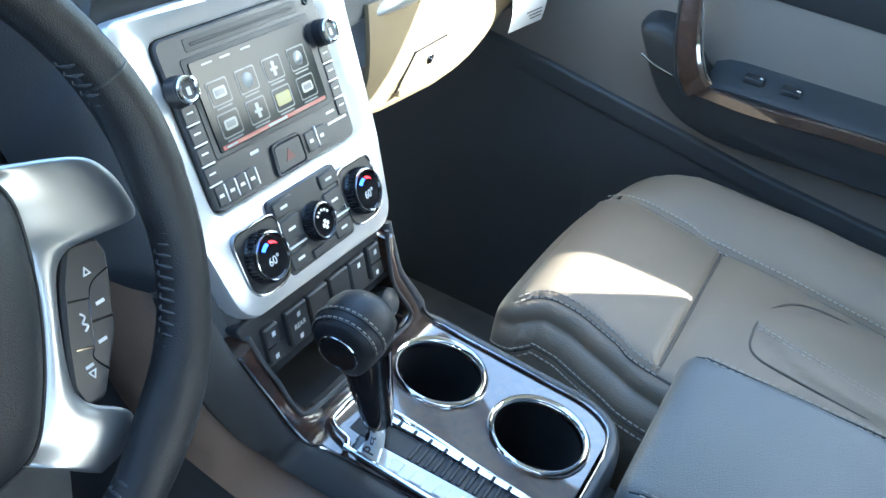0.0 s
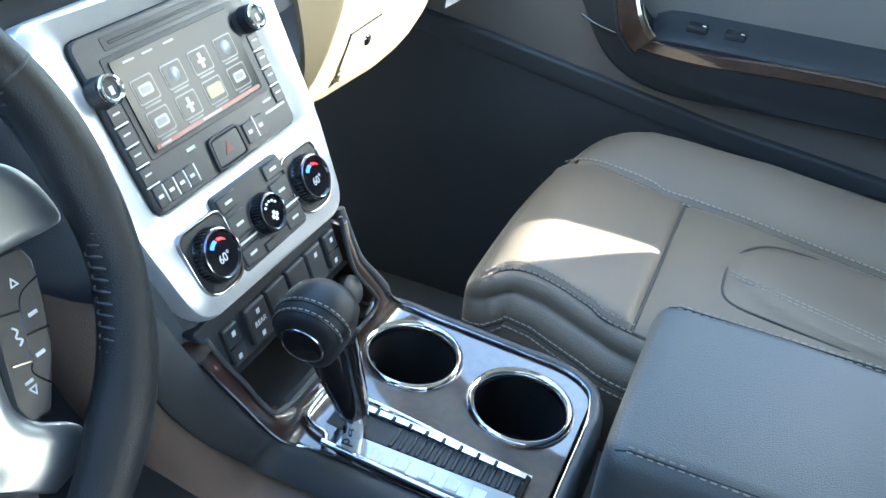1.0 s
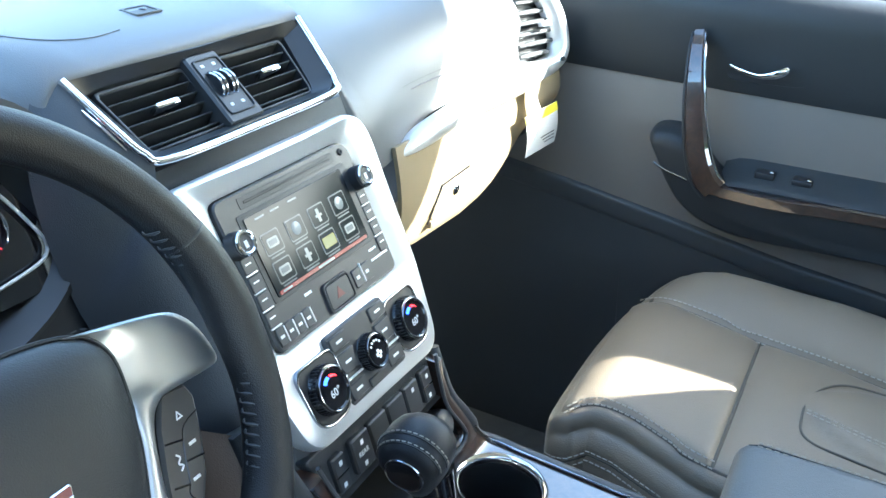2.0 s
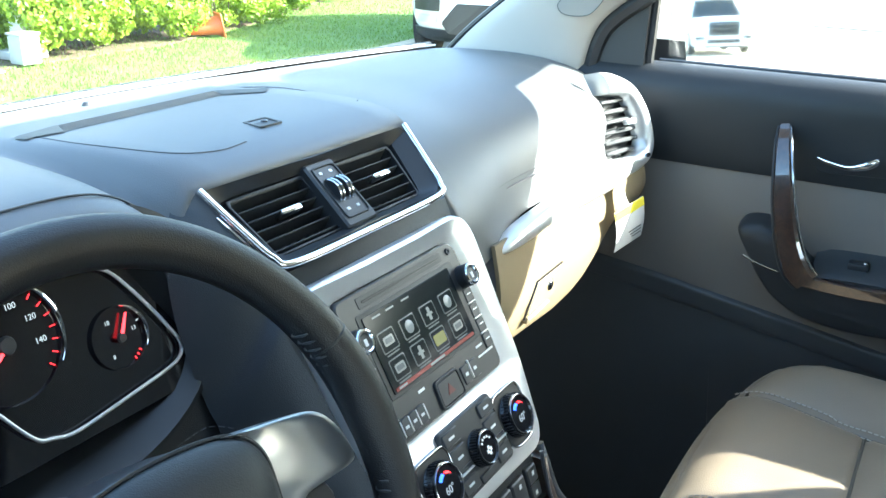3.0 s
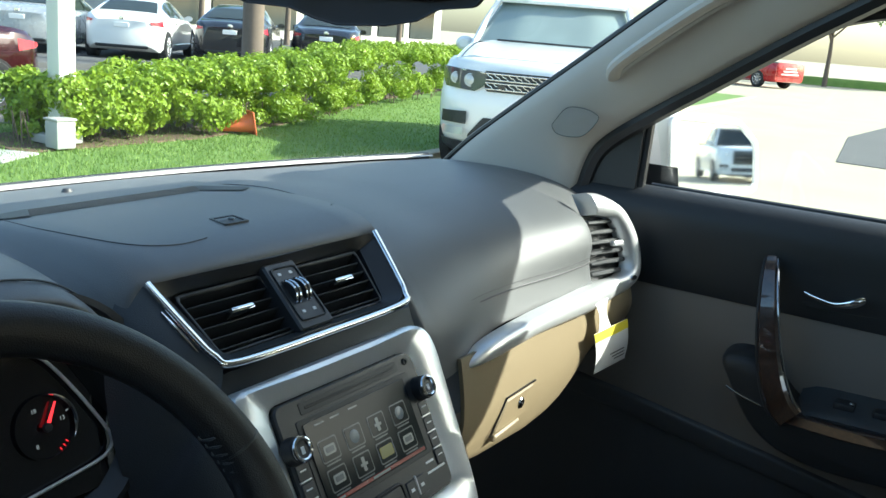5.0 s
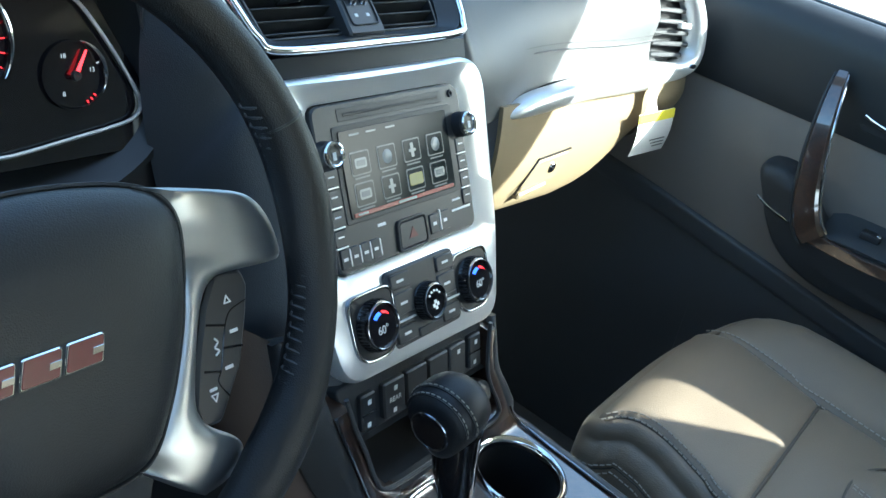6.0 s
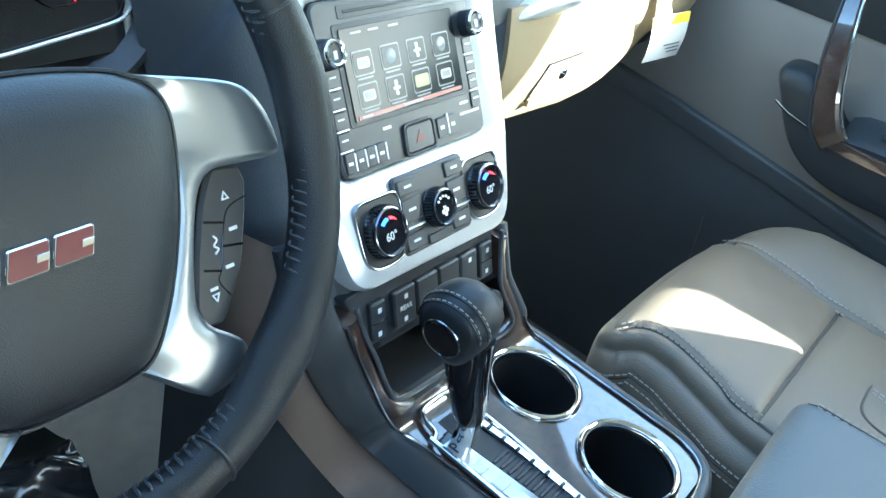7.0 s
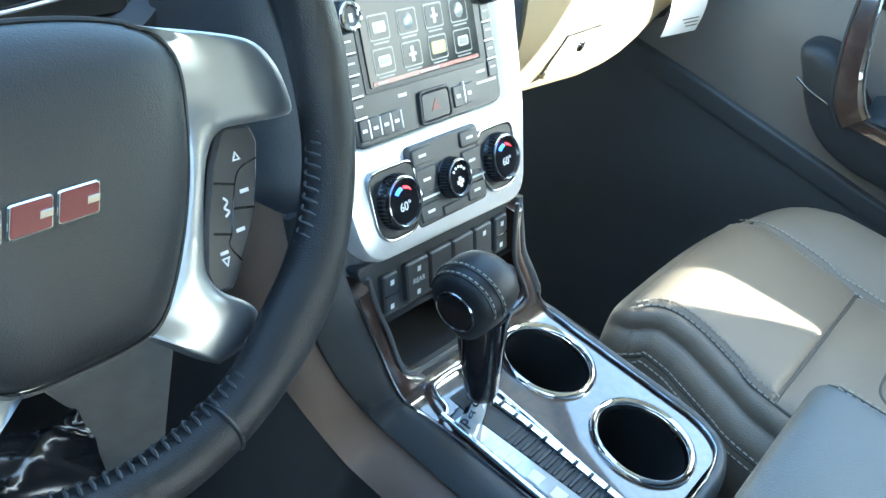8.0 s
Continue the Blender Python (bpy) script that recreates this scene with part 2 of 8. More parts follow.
CUP = material("cup_rubber", (0.012, 0.013, 0.014), 0.5, 0, 0.2, 20, 0.2, 900)
CARPET = material("carpet", (0.115, 0.118, 0.115), 0.95, 0, 0.35, 30, 0.9, 500, rough_var=0.04)
THREAD = material("thread", (0.42, 0.38, 0.32), 0.7, 0, 0.1, 60)
DTHREAD = material("dark_thread", (0.055, 0.058, 0.062), 0.6, 0, 0.1, 60)
# darker leather tone, paints the shade that lies in the seat's seams
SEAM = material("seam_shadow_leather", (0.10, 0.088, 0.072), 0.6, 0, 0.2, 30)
MARK = material("white_marking", (0.75, 0.76, 0.76), 0.5, 0, 0.03, 60)
GLOSSB = material("gloss_black", (0.008, 0.008, 0.010), 0.08, 0, 0.1, 20, rough_var=0.04)
SCREEN = material("screen_glass", (0.014, 0.017, 0.020), 0.10, 0, 0.1, 30, rough_var=0.03, spec=0.12)
PAPER = material("tag_paper", (0.86, 0.87, 0.86), 0.6, 0, 0.04, 25)
YELLOW = material("yellow_print", (0.85, 0.75, 0.05), 0.6, 0, 0.05, 40)
ORANGE = material("cone_orange", (0.75, 0.16, 0.06), 0.5, 0, 0.15, 12)
MIRROR = material("mirror_glass", (0.92, 0.94, 0.95), 0.02, 1.0, 0.01, 10, rough_var=0.01)
WHITEPAINT = material("white_paint", (0.80, 0.81, 0.81), 0.22, 0, 0.03, 4, coat=0.7)
REDPAINT = material("maroon_paint", (0.036, 0.003, 0.006), 0.22, 0.2, 0.15, 4, coat=1.0)
BRIGHTRED = material("red_paint", (0.45, 0.02, 0.02), 0.28, 0, 0.15, 4, coat=0.8)
BLACKPAINT = material("black_paint", (0.012, 0.013, 0.017), 0.2, 0, 0.2, 4, coat=1.0)
GREYPAINT = material("silver_paint", (0.45, 0.47, 0.49), 0.28, 0.3, 0.06, 4, coat=0.8)
CARGLASS = material("tinted_car_glass", (0.035, 0.045, 0.045), 0.06, 0, 0.2, 3, rough_var=0.02, spec=0.35)
# pale patchy base colour stands in for sky and trees mirrored in glass
SHIELDGLASS = material("sky_tone_car_glass", (0.27, 0.33, 0.32), 0.05, 0, 0.35, 1.4, rough_var=0.02, spec=0.8)
LAMPDARK = material("lamp_pod", (0.10, 0.11, 0.12), 0.10, 0.4, 0.2, 25, coat=0.8)
RUBBER = material("tyre_rubber", (0.018, 0.018, 0.019), 0.8, 0, 0.25, 10)
ALLOY = material("alloy_wheel", (0.72, 0.73, 0.75), 0.25, 0.8, 0.06, 10)
LAMPGLASS = material("headlamp_glass", (0.55, 0.58, 0.60), 0.08, 0.3, 0.2, 25)
TAIL = material("tail_lamp_red", (0.42, 0.02, 0.03), 0.12, 0, 0.2, 20)
CONCRETE = material("concrete_drive", (0.43, 0.385, 0.285), 0.9, 0, 0.16, 0.7, 0.4, 60, second=(0.32, 0.288, 0.212))
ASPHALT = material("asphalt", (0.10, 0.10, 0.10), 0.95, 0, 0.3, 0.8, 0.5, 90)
GRASS = material("grass_ground", (0.15, 0.23, 0.055), 0.9, 0, 0.25, 3.0, 0.8, 40, second=(0.07, 0.15, 0.02))
BLADE = material("grass_blade", (0.22, 0.33, 0.08), 0.6, 0, 0.3, 5.0, second=(0.12, 0.20, 0.04))
LEAF = material("hedge_leaf", (0.34, 0.44, 0.045), 0.42, 0, 0.3, 3.0, second=(0.13, 0.24, 0.02))
TREELEAF = material("tree_leaf", (0.12, 0.21, 0.05), 0.5, 0, 0.3, 1.0, second=(0.05, 0.11, 0.025))
SOIL = material("mulch", (0.13, 0.085, 0.055), 0.95, 0, 0.4, 12, 0.9, 70)
BARK = material("bark", (0.17, 0.13, 0.10), 0.9, 0, 0.3, 8, 0.8, 60)
PALEWALL = material("pale_stucco", (0.62, 0.60, 0.56), 0.9, 0, 0.08, 0.6, 0.3, 60)
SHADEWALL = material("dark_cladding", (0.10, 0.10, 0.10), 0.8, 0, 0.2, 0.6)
GREYBOX = material("grey_concrete", (0.42, 0.42, 0.40), 0.85, 0, 0.15, 6, 0.4, 120)
POLE = material("pole_paint", (0.72, 0.72, 0.70), 0.55, 0, 0.07, 2)
BLUEL = emitter("blue_indicator", (0.05, 0.15, 1.0), 0.45)
REDL = emitter("red_indicator", (1.0, 0.03, 0.04), 0.40)
REDNEEDLE = emitter("red_needle", (1.0, 0.03, 0.04), 0.8)
WHITEL = emitter("white_numeral", (0.75, 0.82, 0.85), 0.10)
DIMW = emitter("dim_readout", (0.70, 0.78, 0.85), 0.055)
GLASS = glass("window_glass", (0.90, 0.95, 0.93))
for _m in (LEAF, BLADE, TREELEAF):
    _n = _m.node_tree.nodes
    _p = _n["Principled BSDF"]
    _p.inputs["Subsurface Weight"].default_value = 0.0
    _tr, _ad = _n.new("ShaderNodeBsdfTranslucent"), _n.new("ShaderNodeMixShader")
    _ad.inputs[0].default_value = 0.35
    _mix = [q for q in _n if q.type == "MIX"][0]
    _m.node_tree.links.new(_mix.outputs[2], _tr.inputs[0])
    _m.node_tree.links.new(_p.outputs[0], _ad.inputs[1])
    _m.node_tree.links.new(_tr.outputs[0], _ad.inputs[2])
    _m.node_tree.links.new(_ad.outputs[0], _n["Material Output"].inputs[0])

# ---- cabin shell ----
def wall_box(name, lo, hi, mat_, label):
    return solo(name, rbox(lo, hi, 0.01, 2), mat_, label, "cabin wall", "structure")


wall_box("floor", (-0.80, -2.5, 0.36), (0.80, 0.75, 0.40), CARPET, "dark carpeted car floor")
wall_box("ceiling", (-0.64, -2.5, 1.66), (0.64, -0.16, 1.70), PILLAR, "pale fabric headliner")
# unseen wall, its height set to limit light from behind
wall_box("wall_rear", (-0.80, -2.56, 0.40), (0.80, -2.5, 1.40), DARKTRIM, "dark rear cabin wall")
wall_box("wall_firewall", (-0.80, 0.62, 0.40), (0.80, 0.66, 1.12), CARPET, "dark firewall behind the dashboard")
wall_box("wall_left_front", (-0.86, 0.20, 0.40), (-0.80, 0.62, 1.22), DARKTRIM, "dark side wall ahead of the driver")
# unseen full-height wall, added to block light from the driver's side
wall_box("wall_left_light_block", (-0.86, -1.0, 0.36), (-0.80, 0.20, 1.62), DARKTRIM, "dark plain wall added to keep light off the driver side")
# unseen wall, kept low enough to let some light in at rear left
wall_box("wall_left_rear", (-0.86, -2.5, 0.40), (-0.80, -1.0, 1.26), DARKTRIM, "dark side wall behind the driver")
wall_box("wall_right_rear", (0.80, -2.5, 0.40), (0.86, -0.98, 1.26), DARKTRIM, "dark side wall behind the passenger")
wall_box("wall_right_pillar", (0.70, -1.20, 1.262), (0.82, -0.92, 1.658), PILLAR, "pale fabric door pillar")


# unseen roof side, added to stop sun leaking onto the console rail
wall_box("wall_right_roof_block", (0.630, -2.5, 1.575), (0.80, -0.945, 1.70), PILLAR, "pale unseen roof side added above the rear door")


def rail(sx):
    pts = [(sx * 0.70, -0.02, 1.565), (sx * 0.66, -0.16, 1.635), (sx * 0.645, -0.5, 1.665), (sx * 0.645, -2.5, 1.665)]
    return solo("roof_trim", tube(smooth_path(pts, 5), 0.035, 10), PILLAR, "pale roof side rail", "roof rail", "structure")


rail(1), rail(-1)
# door header, added so that its edge cuts the sun on the dash
frame_line = smooth_path([(0.750, -0.05, 1.462), (0.752, -0.16, 1.520), (0.752, -0.32, 1.552), (0.750, -0.60, 1.568), (0.745, -0.94, 1.560)], 6)
rail_line = smooth_path([(0.70, -0.02, 1.575), (0.675, -0.14, 1.632), (0.655, -0.32, 1.665), (0.645, -0.60, 1.668), (0.645, -0.94, 1.668)], 6)
solo("window_trim", loft([[a, a + Vector((0.012, 0, -0.004)), b + Vector((0.03, 0, 0.01)), b] for a, b in zip(frame_line, rail_line)]), PILLAR, "pale trim over the passenger window", "roof rail", "structure")
solo("window_seal", tube(frame_line, 0.010, 8), BLACKP, "black seal over the passenger window", "window seal", "structure")

# ---- dashboard upper surface ----
def base_y(x):
    return 0.50 - 0.19 * x * x


def brow(x):
    """Height of the instrument brow: level, rolling off at both ends."""
    return 1.287 - 0.033 * (abs(x + 0.384) / 0.2) ** 7


def station(x):
    yb = base_y(x)
    centre = [(yb, 1.262), (0.41, 1.274), (0.33, 1.281), (0.24, 1.287), (0.17, 1.286), (0.135, 1.279), (0.119, 1.270), (0.117, 1.262)]
    if -0.178 <= x < -0.150:
        # the centre top turns down into the flank beside the vents
        k = (-0.150 - x) / 0.028
        flank = [(yb, 1.262), (0.41, 1.271), (0.32, 1.274), (0.24, 1.270), (0.175, 1.258), (0.142, 1.242), (0.122, 1.214), (0.104, 1.170)]
        return mix_paths(centre, flank, k * k * (3 - 2 * k))
    if x < -0.17:
        if -0.585 <= x:
            zb = max(brow(x), 1.236)
            k = max(0.0, (zb - 1.236) / 0.051)
            return [(yb, 1.262), (0.40 * yb + 0.20, 1.268 + 0.010 * k), (0.30, 1.270 + 0.020 * k), (0.20, 1.258 + 0.036 * k), (0.14, zb + 0.0045), (0.112, zb - 0.005), (0.1115, zb - 0.013), (0.121, zb - 0.017)]
        return [(yb, 1.262), (0.38, 1.266), (0.30, 1.266), (0.20, 1.256), (0.14, 1.235), (0.10, 1.20), (0.085, 1.16), (0.09, 1.13)]
    if abs(x) <= 0.150:
        return centre
    shoulder = [(yb, 1.262), (0.40, 1.270), (0.30, 1.274), (0.20, 1.266), (0.135, 1.246), (0.085, 1.206), (0.055, 1.160), (0.047, 1.110)]
    pad = [(yb, 1.260), (0.37, 1.264), (0.28, 1.265), (0.20, 1.255), (0.135, 1.232), (0.098, 1.200), (0.079, 1.162), (0.068, 1.132)]
    b = max(0.0, min(1.0, (x - 0.34) / 0.26))
    b = b * b * (3 - 2 * b)
    pad = [(y - b * c, z) for c, (y, z) in zip((0, 0.002, 0.012, 0.028, 0.042, 0.031, 0.013, 0.010), pad)]
    e = max(0.0, min(1.0, (x - 0.600) / 0.030))
    pad = [(y + 0.034 * e * e * c, z) for c, (y, z) in zip((0, 0, 0.1, 0.4, 1, 1, 1, 1), pad)]
    k = max(0.0, min(1.0, (x - 0.19) / 0.17))
    return mix_paths(shoulder, pad, k * k * (3 - 2 * k))


XS = [-0.80, -0.68, -0.60, -0.58, -0.57, -0.555, -0.54, -0.52, -0.48, -0.42, -0.36, -0.30, -0.26, -0.24, -0.22, -0.21, -0.20, -0.194, -0.188, -0.182, -0.178, -0.172, -0.166, -0.158, -0.148, -0.115, -0.08, 0.0, 0.08, 0.115, 0.148, 0.17, 0.19, 0.21, 0.23, 0.25, 0.27, 0.29, 0.31, 0.33, 0.36, 0.40, 0.46, 0.54, 0.585, 0.600, 0.608, 0.615, 0.622, 0.630, 0.66]
rows = [[(x, p.x, p.y) for p in smooth_path([Vector(q) for q in station(x)], 5)] for x in XS]
dash = thing("dashboard", (0, 0.3, 1.0), "slate grey soft vinyl dashboard with a stitched passenger pad", "dashboard")
bm = loft(rows, closed=False, caps=False)
bmesh.ops.reverse_faces(bm, faces=bm.faces)
upper = part("upper_pad", bm, DASH, dash, "smooth slate grey vinyl top", 60)


def end_fn(u, v):
    """The dash end cap that turns round to the door."""
    q = smooth_path([Vector(p) for p in station(0.66)], 5)
    p = q[min(len(q) - 1, int(u * (len(q) - 1) + 0.5))]
    a = v * math.pi / 2
    return (0.66 + 0.105 * math.sin(a), p.x + (0.26 - p.x) * 0.22 * (1 - math.cos(a)), p.y - 0.018 * (1 - math.cos(a)))


part("end_cap", sheet(end_fn, 35, 8), DASH, dash, "", 60)
# stitched seams on the passenger pad and on the instrument brow
line = [(0.240, 0.055, 1.110), (0.243, 0.062, 1.145), (0.270, 0.074, 1.164), (0.38, 0.0775, 1.166), (0.52, 0.0675, 1.165), (0.62, 0.0645, 1.166)]
part("pad_seam", tube(smooth_path(line, 8), 0.0012, 6), BLACKP, dash)
part("pad_stitching", stitches([p + Vector((0, 0.0005, 0.008)) for p in smooth_path(line[1:], 8)], 0.004, 0.003, 0.0005, (0, -0.001, 0)), DTHREAD, dash)
line2 = [(x, 0.1285, brow(x) + 0.0030) for x in [-0.575 + 0.01 * k for k in range(40)]]
part("brow_seam", tube(smooth_path(line2, 3), 0.0009, 6), BLACKP, dash)
part("brow_lining", loft([[(x, 0.1125, brow(x) - 0.0135), (x, 0.122, brow(x) - 0.019), (x, 0.17, brow(x) - 0.034), (x, 0.25, brow(x) - 0.058)] for x in [-0.563 + 0.01 * k for k in range(37)]], closed=False, caps=False), BLACKP, dash, "black lining under the brow", 60)
# speaker cover in the middle of the dash top, with its curved seam


def top_z(x, y):
    """Height of the dashboard's upper skin over a point of the plan."""
    def cut(row):
        for a, b in zip(row, row[1:]):
            if b[1] <= y <= a[1]:
                return a[2] + (b[2] - a[2]) * (a[1] - y) / (a[1] - b[1])
        return row[-1][2]
    for xa, xb, ra, rb in zip(XS, XS[1:], rows, rows[1:]):
        if xa <= x <= xb:
            k = (x - xa) / (xb - xa)
            return cut(ra) * (1 - k) + cut(rb) * k


for pts in ([(-0.140, 0.310), (-0.146, 0.245), (-0.134, 0.188), (-0.116, 0.160), (-0.084, 0.148), (-0.050, 0.150)], [(0.165, 0.390), (0.196, 0.340), (0.203, 0.290), (0.197, 0.240), (0.172, 0.190), (0.140, 0.170)]):
    part("speaker_cover_seam", tube([Vector((p.x, p.y, top_z(p.x, p.y) + 0.0002)) for p in smooth_path([(a, b, 0) for a, b in pts], 8)], 0.0006, 6), GREYTRIM, dash)


def patch(name, quad, mat_, label, lift, nu=10, nv=4):
    (ax, ay), (bx, by), (cx, cy), (dx, dy) = quad

    def fn(u, v):
        x = (ax * (1 - u) + bx * u) * (1 - v) + (dx * (1 - u) + cx * u) * v
        y = (ay * (1 - u) + by * u) * (1 - v) + (dy * (1 - u) + cy * u) * v
        return Vector((x, y, top_z(x, y) + lift))
    return part(name, sheet(fn, nu, nv), mat_, dash, label)


patch("defroster_panel", [(-0.116, 0.300), (0.094, 0.313), (0.115, 0.345), (-0.096, 0.335)], DEFROST, "pale dusty strip", 0.0004, 16, 4)
patch("mesh_end", [(-0.153, 0.301), (-0.118, 0.296), (-0.097, 0.334), (-0.152, 0.319)], CUP, "dark mesh", 0.0012)
patch("mesh_end", [(0.094, 0.313), (0.121, 0.278), (0.147, 0.293), (0.115, 0.345)], CUP, "dark mesh", 0.0012)
grille = bmesh.new()
for k in range(8):
    v = (k + 0.5) / 8
    tube([Vector((-0.116 + 0.210 * u + 0.0205 * v, 0.300 + 0.013 * u + 0.034 * v, top_z(-0.116 + 0.210 * u + 0.0205 * v, 0.300 + 0.013 * u + 0.034 * v) + 0.0004)) for u in [i / 12 for i in range(13)]], 0.0007, 4, bm=grille)
part("defroster_grille", grille, DEFROST, dash, "grey slotted defroster grille")
SN = Matrix.Translation((0.003, 0.179, top_z(0.003, 0.179) - 0.0002)) @ Matrix.Rotation(radians(1), 4, "X")
part("light_sensor", plate(rounded([(-0.015, -0.012), (0.012, -0.012), (0.016, 0.010), (-0.012, 0.010)], 0.002), -0.004, 0.0003, 0.0003, SN), CUP, dash, "small sunken light sensor")
part("sensor_rim", ring_plate(rounded([(-0.0165, -0.0135), (0.0135, -0.0135), (0.0175, 0.0115), (-0.0135, 0.0115)], 0.002), rounded([(-0.0135, -0.0105), (0.0105, -0.0105), (0.0140, 0.0085), (-0.0105, 0.0085)], 0.002), -0.004, 0.0012, 0.0004, 60, SN), DARKTRIM, dash)
part("sensor_eye", lathe([(0.0001, 0.0018), (0.0028, 0.0014), (0.0036, 0.0002)], 14, SN @ Matrix.Translation((0.0045, 0.001, 0))), GLOSSB, dash)

# passenger bright trim bar and glovebox
RM = Matrix.Translation((0.668, 0.056, 1.182)) @ Matrix.Rotation(radians(-16), 4, "Z") @ Matrix.Rotation(radians(76), 4, "X")
# one satin band runs along the pad and hooks round the end vent
BAND = [((0.232, 0.050, 1.117), (0.231, 0.050, 1.113)), ((0.252, 0.044, 1.126), (0.244, 0.041, 1.113)), ((0.291, 0.040, 1.136), (0.292, 0.037, 1.114)), ((0.39, 0.040, 1.141), (0.392, 0.036, 1.117)), ((0.545, 0.038, 1.143), (0.552, 0.034, 1.112))]
for (a, b), (c, d) in (((-0.037, -0.048), (-0.010, -0.075)), ((0.013, -0.045), (0.034, -0.062)), ((0.032, -0.028), (0.054, -0.034)), ((0.025, 0.009), (0.048, 0.013)), ((0.004, 0.040), (0.019, 0.056)), ((-0.020, 0.046), (-0.026, 0.077)), ((-0.046, 0.050), (-0.058, 0.082))):
    BAND.append((tuple(RM @ Vector((a, b, 0.004))), tuple(RM @ Vector((c, d, 0.0)))))
inn, outr = smooth_path([b[0] for b in BAND], 8), smooth_path([b[1] for b in BAND], 8)
band = []
for a, b in zip(inn, outr):
    f = Vector((0.06, -0.96, 0.25)) * min(0.009, 0.35 * (a - b).length)
    band.append([a - f * 2.5, a + f * 0.1, a.lerp(b, 0.18) + f * 0.75, a.lerp(b, 0.5) + f, a.lerp(b, 0.82) + f * 0.75, b + f * 0.1, b - f * 2.5])
part("trim_bar", loft(band), BANDSILVER, dash, "satin silver band that hooks round the end vent", 60)


def glove_low(x):
    """Lower edge of the glovebox, swept up towards the door."""
    return along(x, (0.222, 0.28, 0.40, 0.46, 0.50, 0.54, 0.58, 0.62, 0.67, 0.74), (1.000, 0.992, 0.986, 0.990, 0.998, 1.014, 1.038, 1.052, 1.058, 1.060))


def glove_fn(u, v):
    x = 0.222 + 0.512 * u
    zl = glove_low(x)
    z = 1.126 + (zl - 1.126) * min(1.0, v / 0.84)
    y = 0.050 - 0.011 * math.sin(min(1.0, v / 0.5) * math.pi / 2) + 0.012 * max(0.0, (v - 0.45) / 0.39) ** 2
    if v > 0.84:
        k = (v - 0.84) / 0.16
        y, z = y + 0.075 * k, zl - 0.012 * math.sin(k * math.pi / 2) + 0.006 * k
    return Vector((x, y + 0.030 * max(0.0, (x - 0.71) / 0.024) ** 2, z))


glove = part("glovebox_door", sheet(glove_fn, 44, 40, 0.005), TAN, dash, "tan vinyl glovebox door", 60)
LM = Matrix.Translation((0.340, 0.0350, 1.038)) @ Matrix.Rotation(radians(93), 4, "X")
latch = part("glovebox_latch", plate(rounded([(-0.046, -0.022), (0.036, -0.018), (0.050, 0.016), (-0.020, 0.014)], 0.004), -0.006, 0.0025, 0.0015, LM), TAN, dash, "recessed tan latch")
part("latch_gap", tube([LM @ Vector(p) for p in ((-0.052, -0.024, 0.001), (-0.022, 0.017, 0.001), (0.052, 0.019, 0.001))], 0.0015, 6), GLOSSB, dash)
part("latch_pull", plate(rounded([(-0.050, -0.030), (0.012, -0.026), (0.014, -0.018), (-0.046, -0.022)], 0.003), -0.003, 0.006, 0.002, LM), TAN, dash)
part("lock", lathe([(0.0001, 0.0045), (0.006, 0.0045), (0.0075, 0.003), (0.0075, -0.002)], 20, LM @ Matrix.Translation((0.016, 0.0, 0))), DCHROME, dash, "round dark lock")
part("lock_slot", rbox((0.0125, -0.0012, 0.004), (0.0195, 0.0012, 0.0055), 0.0003, 1, LM), GLOSSB, dash)
part("under_panel", sheet(lambda u, v: Vector((0.16 + 0.60 * u, 0.10 + 0.42 * v, min(glove_low(0.16 + 0.60 * u), 1.02) - 0.008 - 0.05 * math.sin(v * math.pi / 2))), 30, 12, 0.012), DARKTRIM, dash, "", 60)
part("side_fill", rbox((0.700, 0.095, 0.98), (0.768, 0.40, 1.125), 0.02, 3), DARKTRIM, dash)
part("glove_gap", tube([Vector((x, 0.060, glove_low(x) + 0.001)) for x in (0.478, 0.492, 0.506, 0.520)], [0.0004, 0.0025, 0.0022, 0.0004], 6), GLOSSB, dash)
part("pad_under", rbox((0.228, 0.082, 1.118), (0.66, 0.30, 1.150), 0.004, 2), BLACKP, dash)

# dealer tag hanging on the glovebox
tag = thing("hang_tag", (0.60, 0.03, 1.04), "white paper hang tag with a yellow band, hooked over the glovebox", "tag")
TAG_TL, TAG_TR, TAG_BL, TAG_BR = Vector((0.532, 0.018, 1.086)), Vector((0.655, 0.018, 1.081)), Vector((0.570, 0.026, 1.015)), Vector((0.690, 0.026, 1.007))


def tag_at(u, v, lift=0.0):
    """A place on the paper: u across, v up from the lower edge; the paper bows a little."""
    p = (TAG_BL * (1 - u) + TAG_BR * u) * (1 - v) + (TAG_TL * (1 - u) + TAG_TR * u) * v
    return p + Vector((0, -0.004 * math.sin(math.pi * v) - lift, 0))


part("sheet", sheet(lambda u, v: tag_at(u, v), 6, 10, 0.0006), PAPER, tag, "", 80)
part("band", sheet(lambda u, v: tag_at(u, 0.80 + 0.20 * v, 0.0008), 6, 4, 0.0004), YELLOW, tag, "yellow printed band", 80)
part("neck", sheet(lambda u, v: Vector((0.548 + 0.045 * u + 0.010 * math.sin(math.pi * v) * (0.5 - u) * 2, 0.018 + 0.010 * v, 1.084 + 0.040 * v)), 6, 8, 0.0006), PAPER, tag, "", 80)
for k in range(3):
    part("print_line", sheet(lambda u, v, k=k: tag_at(0.42 + 0.08 * k + 0.45 * u - 0.06 * k * u, 0.34 - 0.09 * k + 0.025 * v, 0.0008), 3, 1, 0.0003), RADIO, tag)

